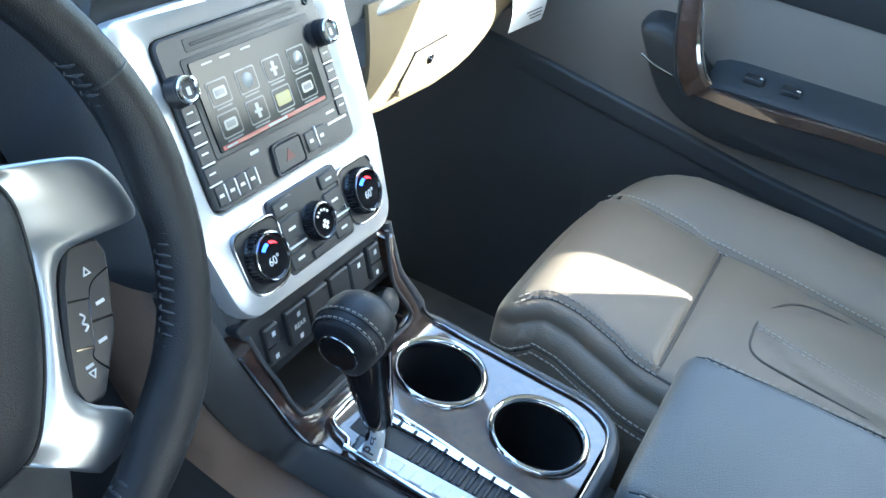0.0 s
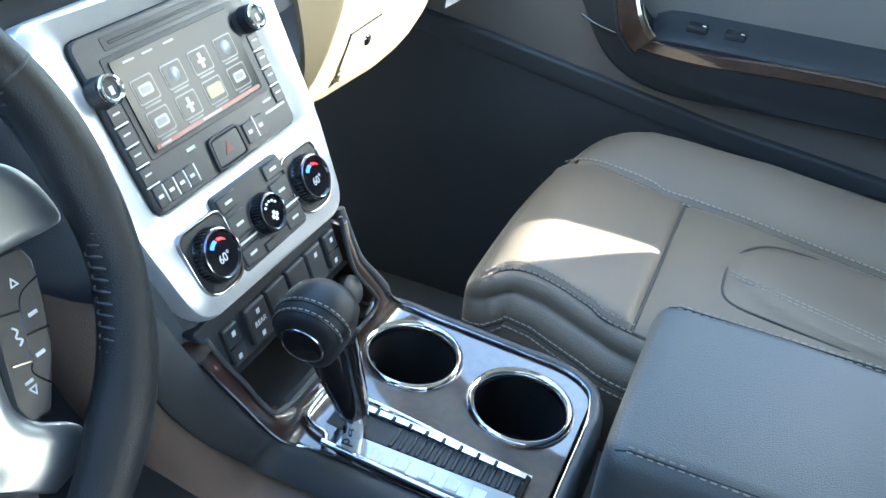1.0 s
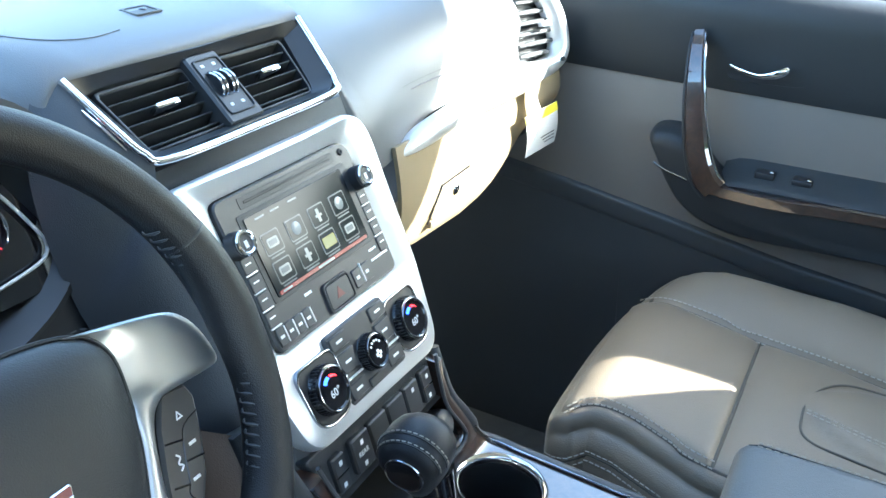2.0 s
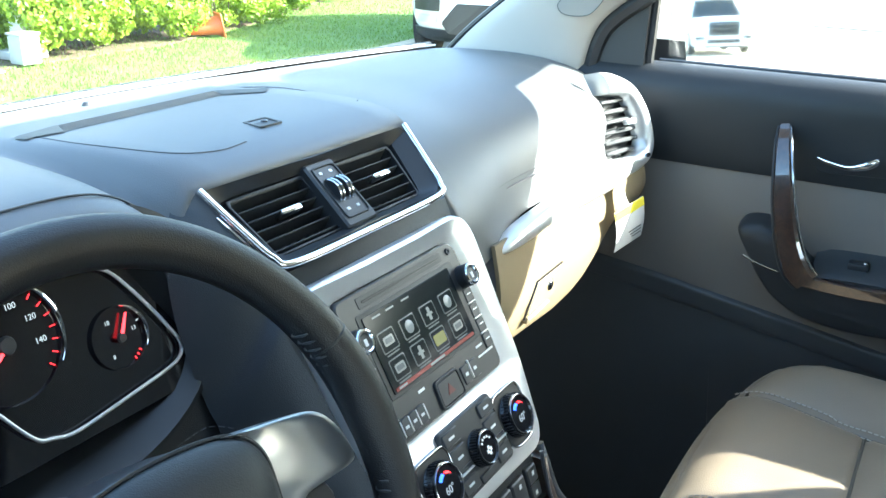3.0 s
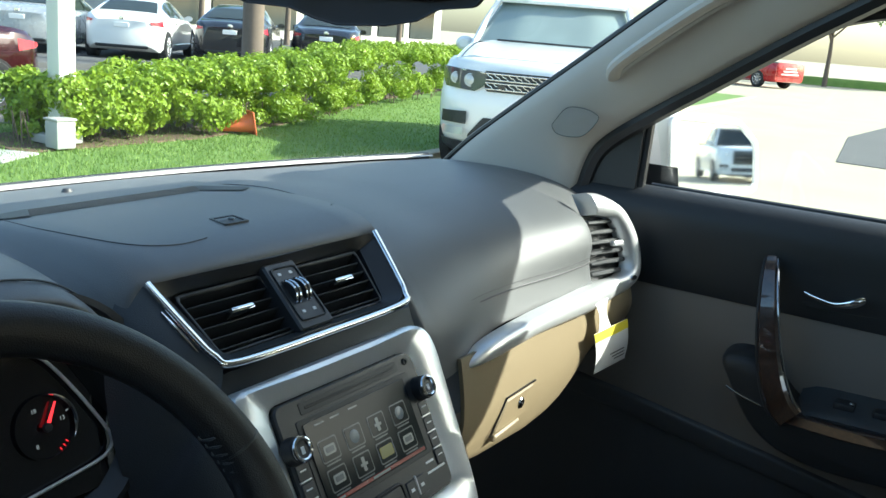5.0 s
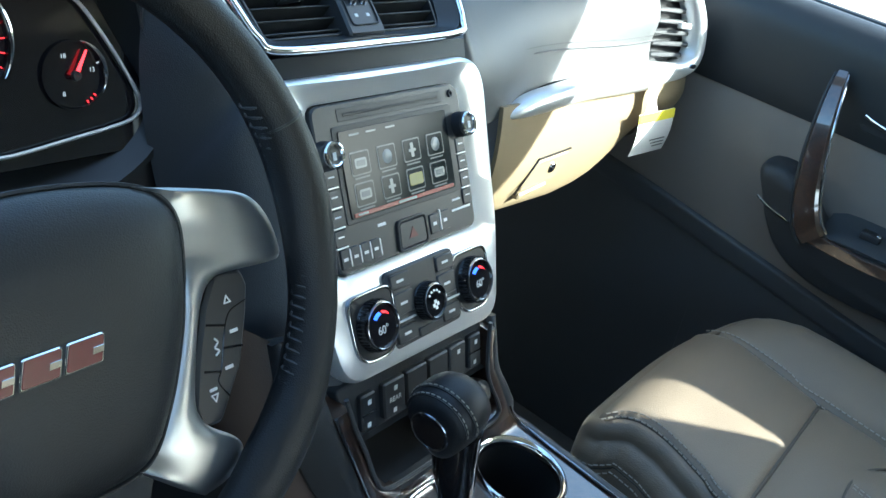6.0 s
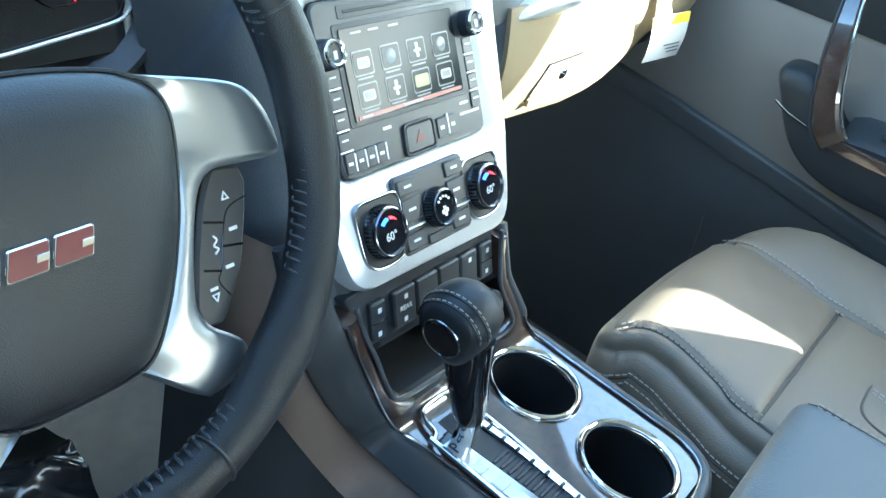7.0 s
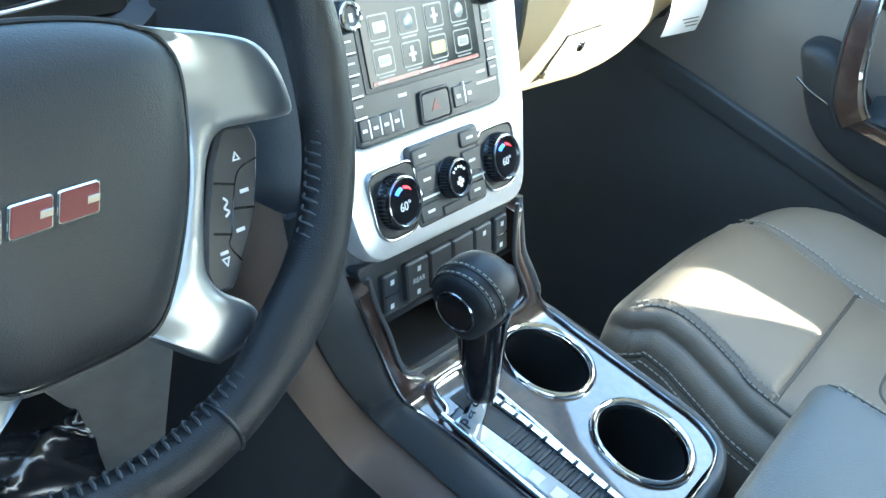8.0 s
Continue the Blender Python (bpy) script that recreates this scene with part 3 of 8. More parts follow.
# passenger end vent
rvent = part("side_vent", plate(rounded([(-0.050, 0.052), (0.008, 0.046), (0.030, 0.010), (0.036, -0.030), (0.016, -0.049), (-0.044, -0.050)], 0.008), -0.034, -0.020, 0.001, RM), BLACKP, dash, "black end vent")
for k in range(6):
    v = -0.038 + 0.0150 * k
    x1 = 0.030 - 0.004 * max(0, k - 2) - 0.003 * abs(k - 1)
    part("slat", rbox((-0.050, v - 0.0022, -0.020), (x1 - (0.008 if k == 0 else 0.0), v + 0.0042, -0.006), 0.0015, 1, RM), GREYTRIM, rvent)
part("vent_tab", rbox((-0.010, 0.000, -0.002), (0.012, 0.008, 0.008), 0.002, 2, RM), SILVER, rvent)
part("vent_wheel", lathe([(0.0001, 0.006), (0.006, 0.006), (0.008, 0.003), (0.008, -0.004)], 20, RM @ Matrix.Translation((0.026, -0.050, 0.006)) @ Matrix.Scale(0.55, 4, (0, 1, 0))), CHROME, dash, "chrome vent wheel")

# ---- centre vents ----
vent_up = Vector((0, 0.75, 0.66)).normalized()
vent_n = Vector((0, -vent_up.z, vent_up.y))
VM = Matrix.Translation((0, 0.085, 1.240)) @ Matrix(((1, 0, 0, 0), (0, vent_up.y, vent_n.y, 0), (0, vent_up.z, vent_n.z, 0), (0, 0, 0, 1)))
vents = thing("centre_air_vents", (0, 0.085, 1.20), "black twin centre air vents edged with a chrome strip", "air vent")
V_OUT = rounded([(-0.142, 0.041), (0.142, 0.041), (0.124, -0.040), (-0.124, -0.040)], [0.003, 0.003, 0.022, 0.022], 6)
part("well", plate(V_OUT, -0.050, -0.040, 0.001, VM), BLACKP, vents)
part("surround", ring_plate(V_OUT, rounded([(-0.122, 0.033), (0.122, 0.033), (0.106, -0.030), (-0.106, -0.030)], [0.002, 0.002, 0.014, 0.014], 6), -0.045, 0.0, 0.002, 140, VM, dish=0.010), BLACKP, vents)
edge = smooth_path([(-0.143, 0.041, 0.001), (-0.132, -0.010, 0.001), (-0.125, -0.032, 0.001), (-0.108, -0.043, 0.001), (0, -0.0445, 0.001), (0.108, -0.043, 0.001), (0.125, -0.032, 0.001), (0.132, -0.010, 0.001), (0.143, 0.041, 0.001)], 8)
part("chrome_strip", tube(edge, 0.0034, 10, M=VM), CHROME, vents, "chrome strip")
for side in (-1, 1):
    edge2 = [Vector((side * (0.1435 - 0.0092 * k), 0.016 - 0.040 * k, -0.001)) for k in [i / 10 for i in range(11)]]
    part("second_strip", tube(edge2, [0.0004 + 0.0013 * math.sin(math.pi * (0.1 + 0.8 * i / 10)) for i in range(11)], 8, M=VM), CHROME, vents, "thin chrome strip")
for side in (-1, 1):
    bank = part("vent_frame", ring_plate(rounded([(side * 0.067 - 0.049, 0.032), (side * 0.067 + 0.049, 0.032), (side * 0.062 + 0.044, -0.029), (side * 0.062 - 0.044, -0.029)], 0.004),
                rounded([(side * 0.067 - 0.046, 0.029), (side * 0.067 + 0.046, 0.029), (side * 0.062 + 0.042, -0.027), (side * 0.062 - 0.042, -0.027)], 0.003), -0.040, -0.012, 0.001, 80, VM), BLACKP, vents)
    for k in range(6):
        v = -0.024 + 0.0105 * k
        hw = 0.042 + 0.0035 * (v + 0.027) / 0.056
        part("slat", rbox((side * 0.0645 - hw, -0.0008, -0.012), (side * 0.0645 + hw, 0.0008, 0.003), 0.0006, 1, VM @ Matrix.Translation((0, v, -0.016)) @ Matrix.Rotation(radians(-14), 4, "X")), DARKTRIM, bank)
    for k in range(7):
        part("fin", rbox((side * 0.0645 - 0.036 + 0.012 * k, -0.028, -0.040), (side * 0.0645 - 0.0348 + 0.012 * k, 0.030, -0.030), 0.0003, 1, VM), BLACKP, bank)
    part("tab", rbox((side * 0.066 - 0.012, 0.000, -0.016), (side * 0.066 + 0.014, 0.0055, -0.004), 0.002, 2, VM), CHROME, bank, "chrome vent tab")
div = part("divider", plate(rounded([(-0.020, 0.036), (0.020, 0.036), (0.022, -0.034), (-0.022, -0.034)], 0.004), -0.03, -0.004, 0.002, VM), RADIO, vents, "charcoal centre divider")
part("divider_rim", ring_plate(rounded([(-0.016, 0.030), (0.016, 0.030), (0.017, -0.026), (-0.017, -0.026)], 0.004), rounded([(-0.0148, 0.0285), (0.0148, 0.0285), (0.0158, -0.0245), (-0.0158, -0.0245)], 0.004), -0.01, -0.0025, 0.0005, 60, VM), DARKTRIM, div)
for u in (-0.0065, 0.0065):
    w = part("thumbwheel", lathe([(0.0085, -0.0035), (0.012, -0.003), (0.0125, 0.0), (0.012, 0.003), (0.0085, 0.0035)], 28, VM @ Matrix.Translation((u, 0.004, -0.009)) @ Matrix.Rotation(radians(90), 4, "Y"), caps=True), BLACKP, div)
    for s in (-0.0024, 0.0024):
        part("wheel_rim", tube([Vector((u + s, 0.004 + 0.0128 * math.cos(a), -0.009 + 0.0128 * math.sin(a))) for a in [2 * math.pi * k / 28 for k in range(28)]], 0.0011, 6, True, M=VM), CHROME, w)
for u in (-0.007, 0.007):
    for v in (0.023, -0.017):
        part("symbol", rbox((u - 0.002, v - 0.0015, -0.0042), (u + 0.002, v + 0.0015, -0.0036), 0.0003, 1, VM), MARK, div)

flank_in = [VM @ Vector(p) for p in ((-0.144, 0.043, -0.001), (-0.139, 0.020, -0.001), (-0.134, -0.006, -0.001), (-0.127, -0.030, -0.002), (-0.121, -0.044, -0.004))]
flank_out = [Vector(p) for p in ((-0.158, 0.128, 1.262), (-0.172, 0.123, 1.236), (-0.182, 0.114, 1.204), (-0.185, 0.101, 1.160), (-0.180, 0.085, 1.110))]
flank_in += [Vector((0, 0, 1.15)) + Matrix.Rotation(radians(61), 3, "X") @ Vector(p) for p in ((-0.140, 0.040, -0.024), (-0.134, -0.010, -0.024), (-0.128, -0.060, -0.024), (-0.121, -0.110, -0.024), (-0.114, -0.150, -0.026), (-0.108, -0.185, -0.030))]
flank_out += [Vector(p) for p in ((-0.178, 0.078, 1.095), (-0.178, 0.070, 1.075), (-0.180, 0.060, 1.050), (-0.182, 0.045, 1.020), (-0.184, 0.025, 0.985), (-0.184, 0.005, 0.950))]
fi, fo = smooth_path(flank_in, 5), smooth_path(flank_out, 5)
part("vent_flank", loft([[a.lerp(b, k) + Vector((0, -0.012, 0.006)) * math.sin(math.pi * k) * min(1.0, j / 12) for k in [i / 8 for i in range(9)]] for j, (a, b) in enumerate(zip(fi, fo))], closed=False, caps=False), ARMTOP, dash, "", 70)

# ---- centre stack ----
ST = radians(29)
PM = Matrix.Translation((0, 0, 1.15)) @ Matrix.Rotation(radians(90) - ST, 4, "X")
stack = thing("centre_stack", (0, 0.1, 0.95), "centre stack with a satin silver bezel, touchscreen radio and climate dials", "centre console")
body = []
for v, w, d in ((0.075, 0.142, 0.13), (0.05, 0.140, 0.14), (0.0, 0.136, 0.15), (-0.08, 0.124, 0.16), (-0.16, 0.116, 0.17), (-0.20, 0.114, 0.18)):
    p = PM @ Vector((0, v, -0.024))
    body.append([(-w, p.y + 0.01, p.z), (-w + 0.012, p.y, p.z), (w - 0.012, p.y, p.z), (w, p.y + 0.01, p.z), (w + 0.012, p.y + 0.05, p.z), (w + 0.02, p.y + d, p.z), (-w - 0.014, p.y + d, p.z), (-w - 0.008, p.y + 0.05, p.z)])
part("body", loft(body), DARKTRIM, stack)
B_OUT = rounded([(-0.133, 0.059), (0.138, 0.059), (0.124, -0.10), (0.104, -0.184), (-0.107, -0.180), (-0.122, -0.10)], [0.016, 0.034, 0.2, 0.030, 0.030, 0.2], 8)
R_IN = rounded([(-0.0945, 0.038), (0.0965, 0.038), (0.0945, -0.0945), (-0.0925, -0.0945)], [0.010, 0.016, 0.010, 0.010], 6)
RAD = rounded([(-0.0935, 0.037), (0.0955, 0.037), (0.0935, -0.0935), (-0.0915, -0.0935)], [0.010, 0.016, 0.010, 0.010], 6)
# the bezel: a frame round the radio, whose lower part carries the dials
bz = ring_plate(B_OUT, R_IN, -0.040, -0.0095, 0.007, 160, PM, dish=0.0045)
part("bezel", bz, SILVER, stack, "satin silver bezel")
part("bezel_shadow_gap", ring_plate([(p[0] * 1.03, p[1] * 1.01 - 0.001) for p in B_OUT], [(p[0] * 0.985, p[1] * 0.985) for p in B_OUT], -0.045, -0.030, 0.003, 160, PM), BLACKP, stack)
radio = part("radio", plate(RAD, -0.040, -0.0135, 0.0015, PM), RADIO, stack, "charcoal radio faceplate")
part("screen_frame", plate(rounded([(-0.075, 0.0195), (0.0790, 0.0195), (0.0790, -0.0580), (-0.0745, -0.0570)], 0.003), -0.0140, -0.0128, 0.0004, PM), BLACKP, radio, "black screen edge")
screen = part("touchscreen", plate(rounded([(-0.0695, 0.0155), (0.0690, 0.0155), (0.0690, -0.0535), (-0.0690, -0.0535)], 0.002), -0.0128, -0.0118, 0.0003, PM), SCREEN, radio, "lit touchscreen showing a menu of tiles")
ICON = emitter("icon_tile", (0.30, 0.34, 0.36), 0.007)
ICONL = emitter("icon_shape", (0.60, 0.65, 0.65), 0.012)
ICONR = emitter("icon_red", (0.45, 0.05, 0.05), 0.02)
ICONY = emitter("icon_yellow", (0.50, 0.50, 0.10), 0.008)
ZT = -0.0116


def flat_tile(u0, v0, u1, v1, z, mat_, parent, r=0.002, name="tile"):
    return part(name, plate(rounded([(u0, v1), (u1, v1), (u1, v0), (u0, v0)], r, 3), z - 0.0002, z + 0.0002, 0.0001, PM), mat_, parent)


for row, v in enumerate((-0.0115, -0.036)):
    for col in range(4):
        u = -0.050 + 0.0325 * col
        t = flat_tile(u - 0.0115, v - 0.0095, u + 0.0115, v + 0.0095, ZT, ICON, screen)
        t2 = flat_tile(u - 0.0103, v - 0.0083, u + 0.0103, v + 0.0083, ZT + 0.0003, SCREEN, t, name="inset")
        kind = (row * 4 + col) % 8
        if kind in (1, 3):
            part("symbol", lathe([(0.0001, 0), (0.0055, 0), (0.0060, -0.0002)], 20, PM @ Matrix.Translation((u, v, ZT + 0.0007))), ICONL, t)
        elif kind == 6:
            flat_tile(u - 0.009, v - 0.005, u + 0.009, v + 0.005, ZT + 0.0006, ICONY, t, name="symbol")
        elif kind in (2, 5):
            flat_tile(u - 0.002, v - 0.006, u + 0.002, v + 0.006, ZT + 0.0006, ICONL, t, 0.001, "symbol")
            flat_tile(u - 0.0045, v - 0.0015, u + 0.0045, v + 0.001, ZT + 0.0007, ICONL, t, 0.0005, "symbol")
        else:
            flat_tile(u - 0.007, v - 0.004, u + 0.007, v + 0.004, ZT + 0.0006, ICONL, t, 0.002, "symbol")
            flat_tile(u - 0.005, v - 0.0022, u + 0.005, v + 0.0022, ZT + 0.0008, ICON, t, 0.001, "symbol")
        flat_tile(u - 0.009, v - 0.0122, u + 0.009, v - 0.0108, ZT, ICON, screen, 0.0004, "caption")
flat_tile(-0.066, -0.0525, 0.066, -0.0492, ZT, ICONR, screen, 0.001, "lower_bar")
flat_tile(-0.012, -0.0520, 0.012, -0.0498, ZT + 0.0003, ICONL, screen, 0.0006, "caption")
flat_tile(-0.062, -0.0517, -0.050, -0.0500, ZT + 0.0003, ICONL, screen, 0.0005, "caption")
for u in (-0.058, -0.038, -0.014):
    flat_tile(u, 0.0105, u + 0.012, 0.0120, ZT, ICONL, screen, 0.0004, "caption")
cd = part("disc_slot", plate(rounded([(-0.066, 0.0325), (0.068, 0.0325), (0.068, 0.0225), (-0.066, 0.0225)], 0.002), -0.0145, -0.0130, 0.0003, PM), BLACKP, radio, "black disc slot")
part("slot_gap", rbox((-0.060, 0.0262, -0.0132), (0.062, 0.0285, -0.0125), 0.0003, 1, PM), CUP, cd)
part("aux_socket", lathe([(0.0012, -0.0135), (0.0018, -0.0118), (0.0032, -0.0118), (0.0034, -0.014)], 16, PM @ Matrix.Translation((0.081, 0.0285, 0))), DARKTRIM, radio)
for s, lab in ((-1, "volume_knob"), (1, "tuning_knob")):
    K = PM @ Matrix.Translation((s * 0.0875, 0, 0))
    k = part(lab, lathe([(0.0001, -0.0015), (0.0072, -0.0015), (0.0085, -0.003), (0.0110, -0.0040), (0.0112, -0.012), (0.0116, -0.0145)], 32, K), BLACKP, radio, "black push knob")
    part("ring", tube([Vector((0.0088 * math.cos(a), 0.0088 * math.sin(a), -0.0012)) for a in [2 * math.pi * i / 32 for i in range(32)]], 0.0019, 8, True, M=K), CHROME, k, "chrome ring")
    part("mark", rbox((-0.002, -0.004, -0.0014), (0.002, 0.002, -0.0009), 0.0003, 1, K), MARK, k)
for i in range(4):
    v = -0.018 - 0.0155 * i
    for s in (-1, 1):
        u = s * 0.0845
        b = part("button", rbox((u - 0.0068, v - 0.0068, -0.0140), (u + 0.0068, v + 0.0068, -0.0118), 0.0008, 1, PM), RADIO, radio)
        if i < 3 or s < 0:
            part("bright_edge", rbox((u - 0.0065, v - 0.0078, -0.0135), (u + 0.0065, v - 0.0066, -0.0114), 0.0003, 1, PM), SILVER, b)
        part("legend", rbox((u - 0.0035, v + 0.0005, -0.0119), (u + 0.0035, v + 0.0018, -0.0116), 0.0001, 1, PM), MARK, b)
for i, u in enumerate((-0.083, -0.071, -0.059, -0.047)):
    b = part("button", rbox((u - 0.0052, -0.089, -0.0140), (u + 0.0052, -0.073, -0.0118), 0.0008, 1, PM), RADIO, radio)
    part("bright_edge", rbox((u + 0.0048, -0.088, -0.0135), (u + 0.0060, -0.074, -0.0113), 0.0003, 1, PM), SILVER, b)
    part("legend", rbox((u - 0.003, -0.0825, -0.0119), (u + 0.002, -0.0800, -0.0116), 0.0001, 1, PM), MARK, b)
for u in (0.032, 0.047):
    b = part("button", rbox((u - 0.0068, -0.087, -0.0140), (u + 0.0068, -0.070, -0.0118), 0.0008, 1, PM), RADIO, radio)
    part("legend", rbox((u - 0.003, -0.0800, -0.0119), (u + 0.002, -0.0770, -0.0116), 0.0001, 1, PM), MARK, b)
part("bright_edge", rbox((0.0392, -0.086, -0.0135), (0.0404, -0.068, -0.0113), 0.0003, 1, PM), SILVER, radio)
part("legend", rbox((0.060, -0.0745, -0.0136), (0.088, -0.0725, -0.0131), 0.0001, 1, PM), MARK, radio)
part("legend", rbox((-0.040, -0.0655, -0.0136), (-0.030, -0.0630, -0.0131), 0.0001, 1, PM), MARK, radio)
part("legend", rbox((0.062, -0.0655, -0.0136), (0.074, -0.0635, -0.0131), 0.0001, 1, PM), MARK, radio)
hz = part("hazard_button", plate(rounded([(-0.016, -0.068), (0.018, -0.068), (0.018, -0.090), (-0.018, -0.090)], 0.004), -0.014, -0.0112, 0.001, PM), RADIO, radio)
part("hazard_rim", ring_plate(rounded([(-0.0185, -0.0655), (0.0205, -0.0655), (0.0205, -0.0925), (-0.0205, -0.0925)], 0.005), rounded([(-0.0165, -0.0675), (0.0185, -0.0675), (0.0185, -0.0905), (-0.0185, -0.0905)], 0.004), -0.014, -0.0108, 0.0006, 60, PM), BLACKP, hz)
part("hazard_mark", plate([(-0.006, -0.0830), (0.006, -0.0830), (0.0, -0.0735)], -0.0113, -0.0108, 0.0002, PM), material("hazard_red", (0.12, 0.02, 0.02), 0.4), hz, "red triangle")
# climate dials
clim = part("climate_panel", plate(rounded([(-0.046, -0.103), (0.046, -0.103), (0.046, -0.168), (-0.046, -0.168)], 0.006), -0.02, -0.0090, 0.0012, PM), RADIO, stack, "charcoal climate control panel")
for s in (-1, 1):
    pod = part("dial_pod", plate(rounded([(s * 0.068 - 0.027, -0.1115), (s * 0.068 + 0.026, -0.1115), (s * 0.068 + 0.024, -0.166), (s * 0.068 - 0.024, -0.166)], [0.012, 0.012, 0.020, 0.020], 6), -0.02, -0.0085, 0.0015, PM), BLACKP, stack)
    part("pod_rim", ring_plate(rounded([(s * 0.068 - 0.028, -0.1105), (s * 0.068 + 0.027, -0.1105), (s * 0.068 + 0.025, -0.167), (s * 0.068 - 0.025, -0.167)], [0.012, 0.012, 0.020, 0.020], 6), rounded([(s * 0.068 - 0.0265, -0.112), (s * 0.068 + 0.0255, -0.112), (s * 0.068 + 0.0235, -0.1655), (s * 0.068 - 0.0235, -0.1655)], [0.012, 0.012, 0.020, 0.020], 6), -0.012, -0.0075, 0.0006, 80, PM), DCHROME, pod)


def dial(u, r, parent, temp):
    K = PM @ Matrix.Translation((u, -0.1385, 0))
    k = part("temperature_dial" if temp else "fan_dial", lathe([(0.0001, 0.0), (r * 0.80, 0.0), (r * 0.86, 0.0012), (r * 0.97, 0.0008), (r * 1.0, -0.002), (r * 1.03, -0.008), (r * 1.10, -0.0095)], 48, K), GLOSSB, parent, "round black dial")
    part("ring", tube([Vector((r * 0.90 * math.cos(a), r * 0.90 * math.sin(a), 0.0012)) for a in [2 * math.pi * i / 48 for i in range(48)]], r * 0.038, 8, True, M=K), DCHROME, k, "bright metal ring")
    ribs = bmesh.new()
    for i in range(40):
        rbox((r * 0.985, -0.0004, -0.008), (r * 1.035, 0.0004, -0.001), 0.0001, 1, K @ Matrix.Rotation(2 * math.pi * i / 40, 4, "Z"), ribs)
    part("grip_ribs", ribs, BLACKP, k)
    if temp:
        letters("readout", "60°", r * 0.46, K @ Matrix.Translation((0, -r * 0.18, 0.0004)), DIMW, k)
        for nm, a0, a1, m_ in (("cold_bar", 100, 140, BLUEL), ("hot_bar", 48, 88, REDL)):
            part(nm, tube([Vector((r * 0.55 * math.cos(radians(a)), r * 0.55 * math.sin(radians(a)), 0.0006)) for a in range(a0, a1 + 1, 8)], r * 0.10, 6, M=K, flat=0.2), m_, k)
    else:
        for i in range(5):
            a = radians(140 - 25 * i)
            part("dot", lathe([(0.0001, 0.0008), (r * 0.06, 0.0008), (r * 0.07, 0.0)], 10, K @ Matrix.Translation((r * 0.55 * math.cos(a), r * 0.55 * math.sin(a), 0))), WHITEL, k)
        for a in (0, 90, 180, 270):
            part("fan_blade", rbox((r * 0.06, -r * 0.08, 0.0002), (r * 0.26, r * 0.12, 0.0008), 0.0002, 1, K @ Matrix.Translation((0, -r * 0.22, 0)) @ Matrix.Rotation(radians(a), 4, "Z")), WHITEL, k)


dial(-0.068, 0.0205, stack, True)
dial(0.068, 0.0205, stack, True)
dial(0.001, 0.0160, stack, False)
for s in (-1, 1):
    for j, (v0, v1) in enumerate(((-0.119, -0.106), (-0.141, -0.122), (-0.164, -0.150))):
        u = s * 0.031 if j != 1 else s * 0.030
        b = part("button", rbox((u - 0.0125, v0, -0.0095), (u + 0.0125, v1, -0.0070), 0.001, 1, PM), RADIO, clim)
        part("legend", rbox((u - 0.005, (v0 + v1) / 2 - 0.001, -0.0071), (u + 0.004, (v0 + v1) / 2 + 0.0012, -0.0067), 0.0001, 1, PM), MARK, b)
b = part("button", rbox((-0.016, -0.166, -0.0095), (0.017, -0.158, -0.0070), 0.001, 1, PM), RADIO, clim)
part("button_edge", rbox((-0.045, -0.1465, -0.0090), (-0.018, -0.1450, -0.0066), 0.0003, 1, PM), SILVER, clim)
part("button_edge", rbox((0.020, -0.1465, -0.0090), (0.045, -0.1450, -0.0066), 0.0003, 1, PM), SILVER, clim)

# ---- steering wheel ----
WM = Matrix.Translation((-0.384, -0.103, 1.1877)) @ Matrix.Rotation(radians(60.3), 4, "X")
sw = thing("steering_wheel", (-0.36, 0.05, 1.10), "black leather steering wheel with satin silver spokes", "steering wheel")
RC = 0.1540
TR = 0.0138
rings = []
for i in range(120):
    a = 2 * math.pi * i / 120
    deg = math.degrees(a) % 360
    fat = 1.0 + 0.10 * sum(math.exp(-((deg - c) / 14) ** 2) for c in (12, 168, 318, 222))
    grip = 0.30 * sum(math.exp(-(((deg - c + 180) % 360 - 180) / 11) ** 2) for c in (-3, 183, 308, 232))
    rings.append([((RC + TR * (fat + grip * max(0.0, -math.cos(b)) ** 1.5) * math.cos(b)) * math.cos(a), (RC + TR * (fat + grip * max(0.0, -math.cos(b)) ** 1.5) * math.cos(b)) * math.sin(a), TR * 0.96 * math.sin(b) * fat) for b in [2 * math.pi * j / 18 for j in range(18)]])
part("rim", loft(rings + [rings[0]], caps=False, M=WM), WHEEL, sw, "black leather rim", 80)
for deg in (20, 160, 287, 253):
    a = radians(deg)
    part("leather_seam", tube([Vector(((RC + TR * 1.01 * math.cos(b)) * math.cos(a), (RC + TR * 1.01 * math.cos(b)) * math.sin(a), TR * 0.99 * math.sin(b))) for b in [2 * math.pi * j / 24 for j in range(24)]], 0.0011, 6, True, M=WM), BLACKP, sw)
# laced inner seam of the rim
lace = bmesh.new()
for i in range(150):
    a = 2 * math.pi * i / 150
    deg = math.degrees(a)
    if any(abs((deg - c + 180) % 360 - 180) < 11 for c in (0, 180, 307, 233)) or 28 < deg < 152:
        continue
    for pts_ in (((150, -0.008), (165, -0.001), (184, 0.008)), ((184, 0.008), (188, 0.018), (184, 0.026))):
        pts = []
        for b, da in pts_:
            q = a + da
            rad, h = RC + TR * 1.04 * math.cos(radians(b)), TR * 1.0 * math.sin(radians(b))
            pts.append(Vector((rad * math.cos(q), rad * math.sin(q), h)))
        tube(smooth_path(pts, 2), [0.0005, 0.0009, 0.0011, 0.0009, 0.0006], 5, bm=lace, M=WM)
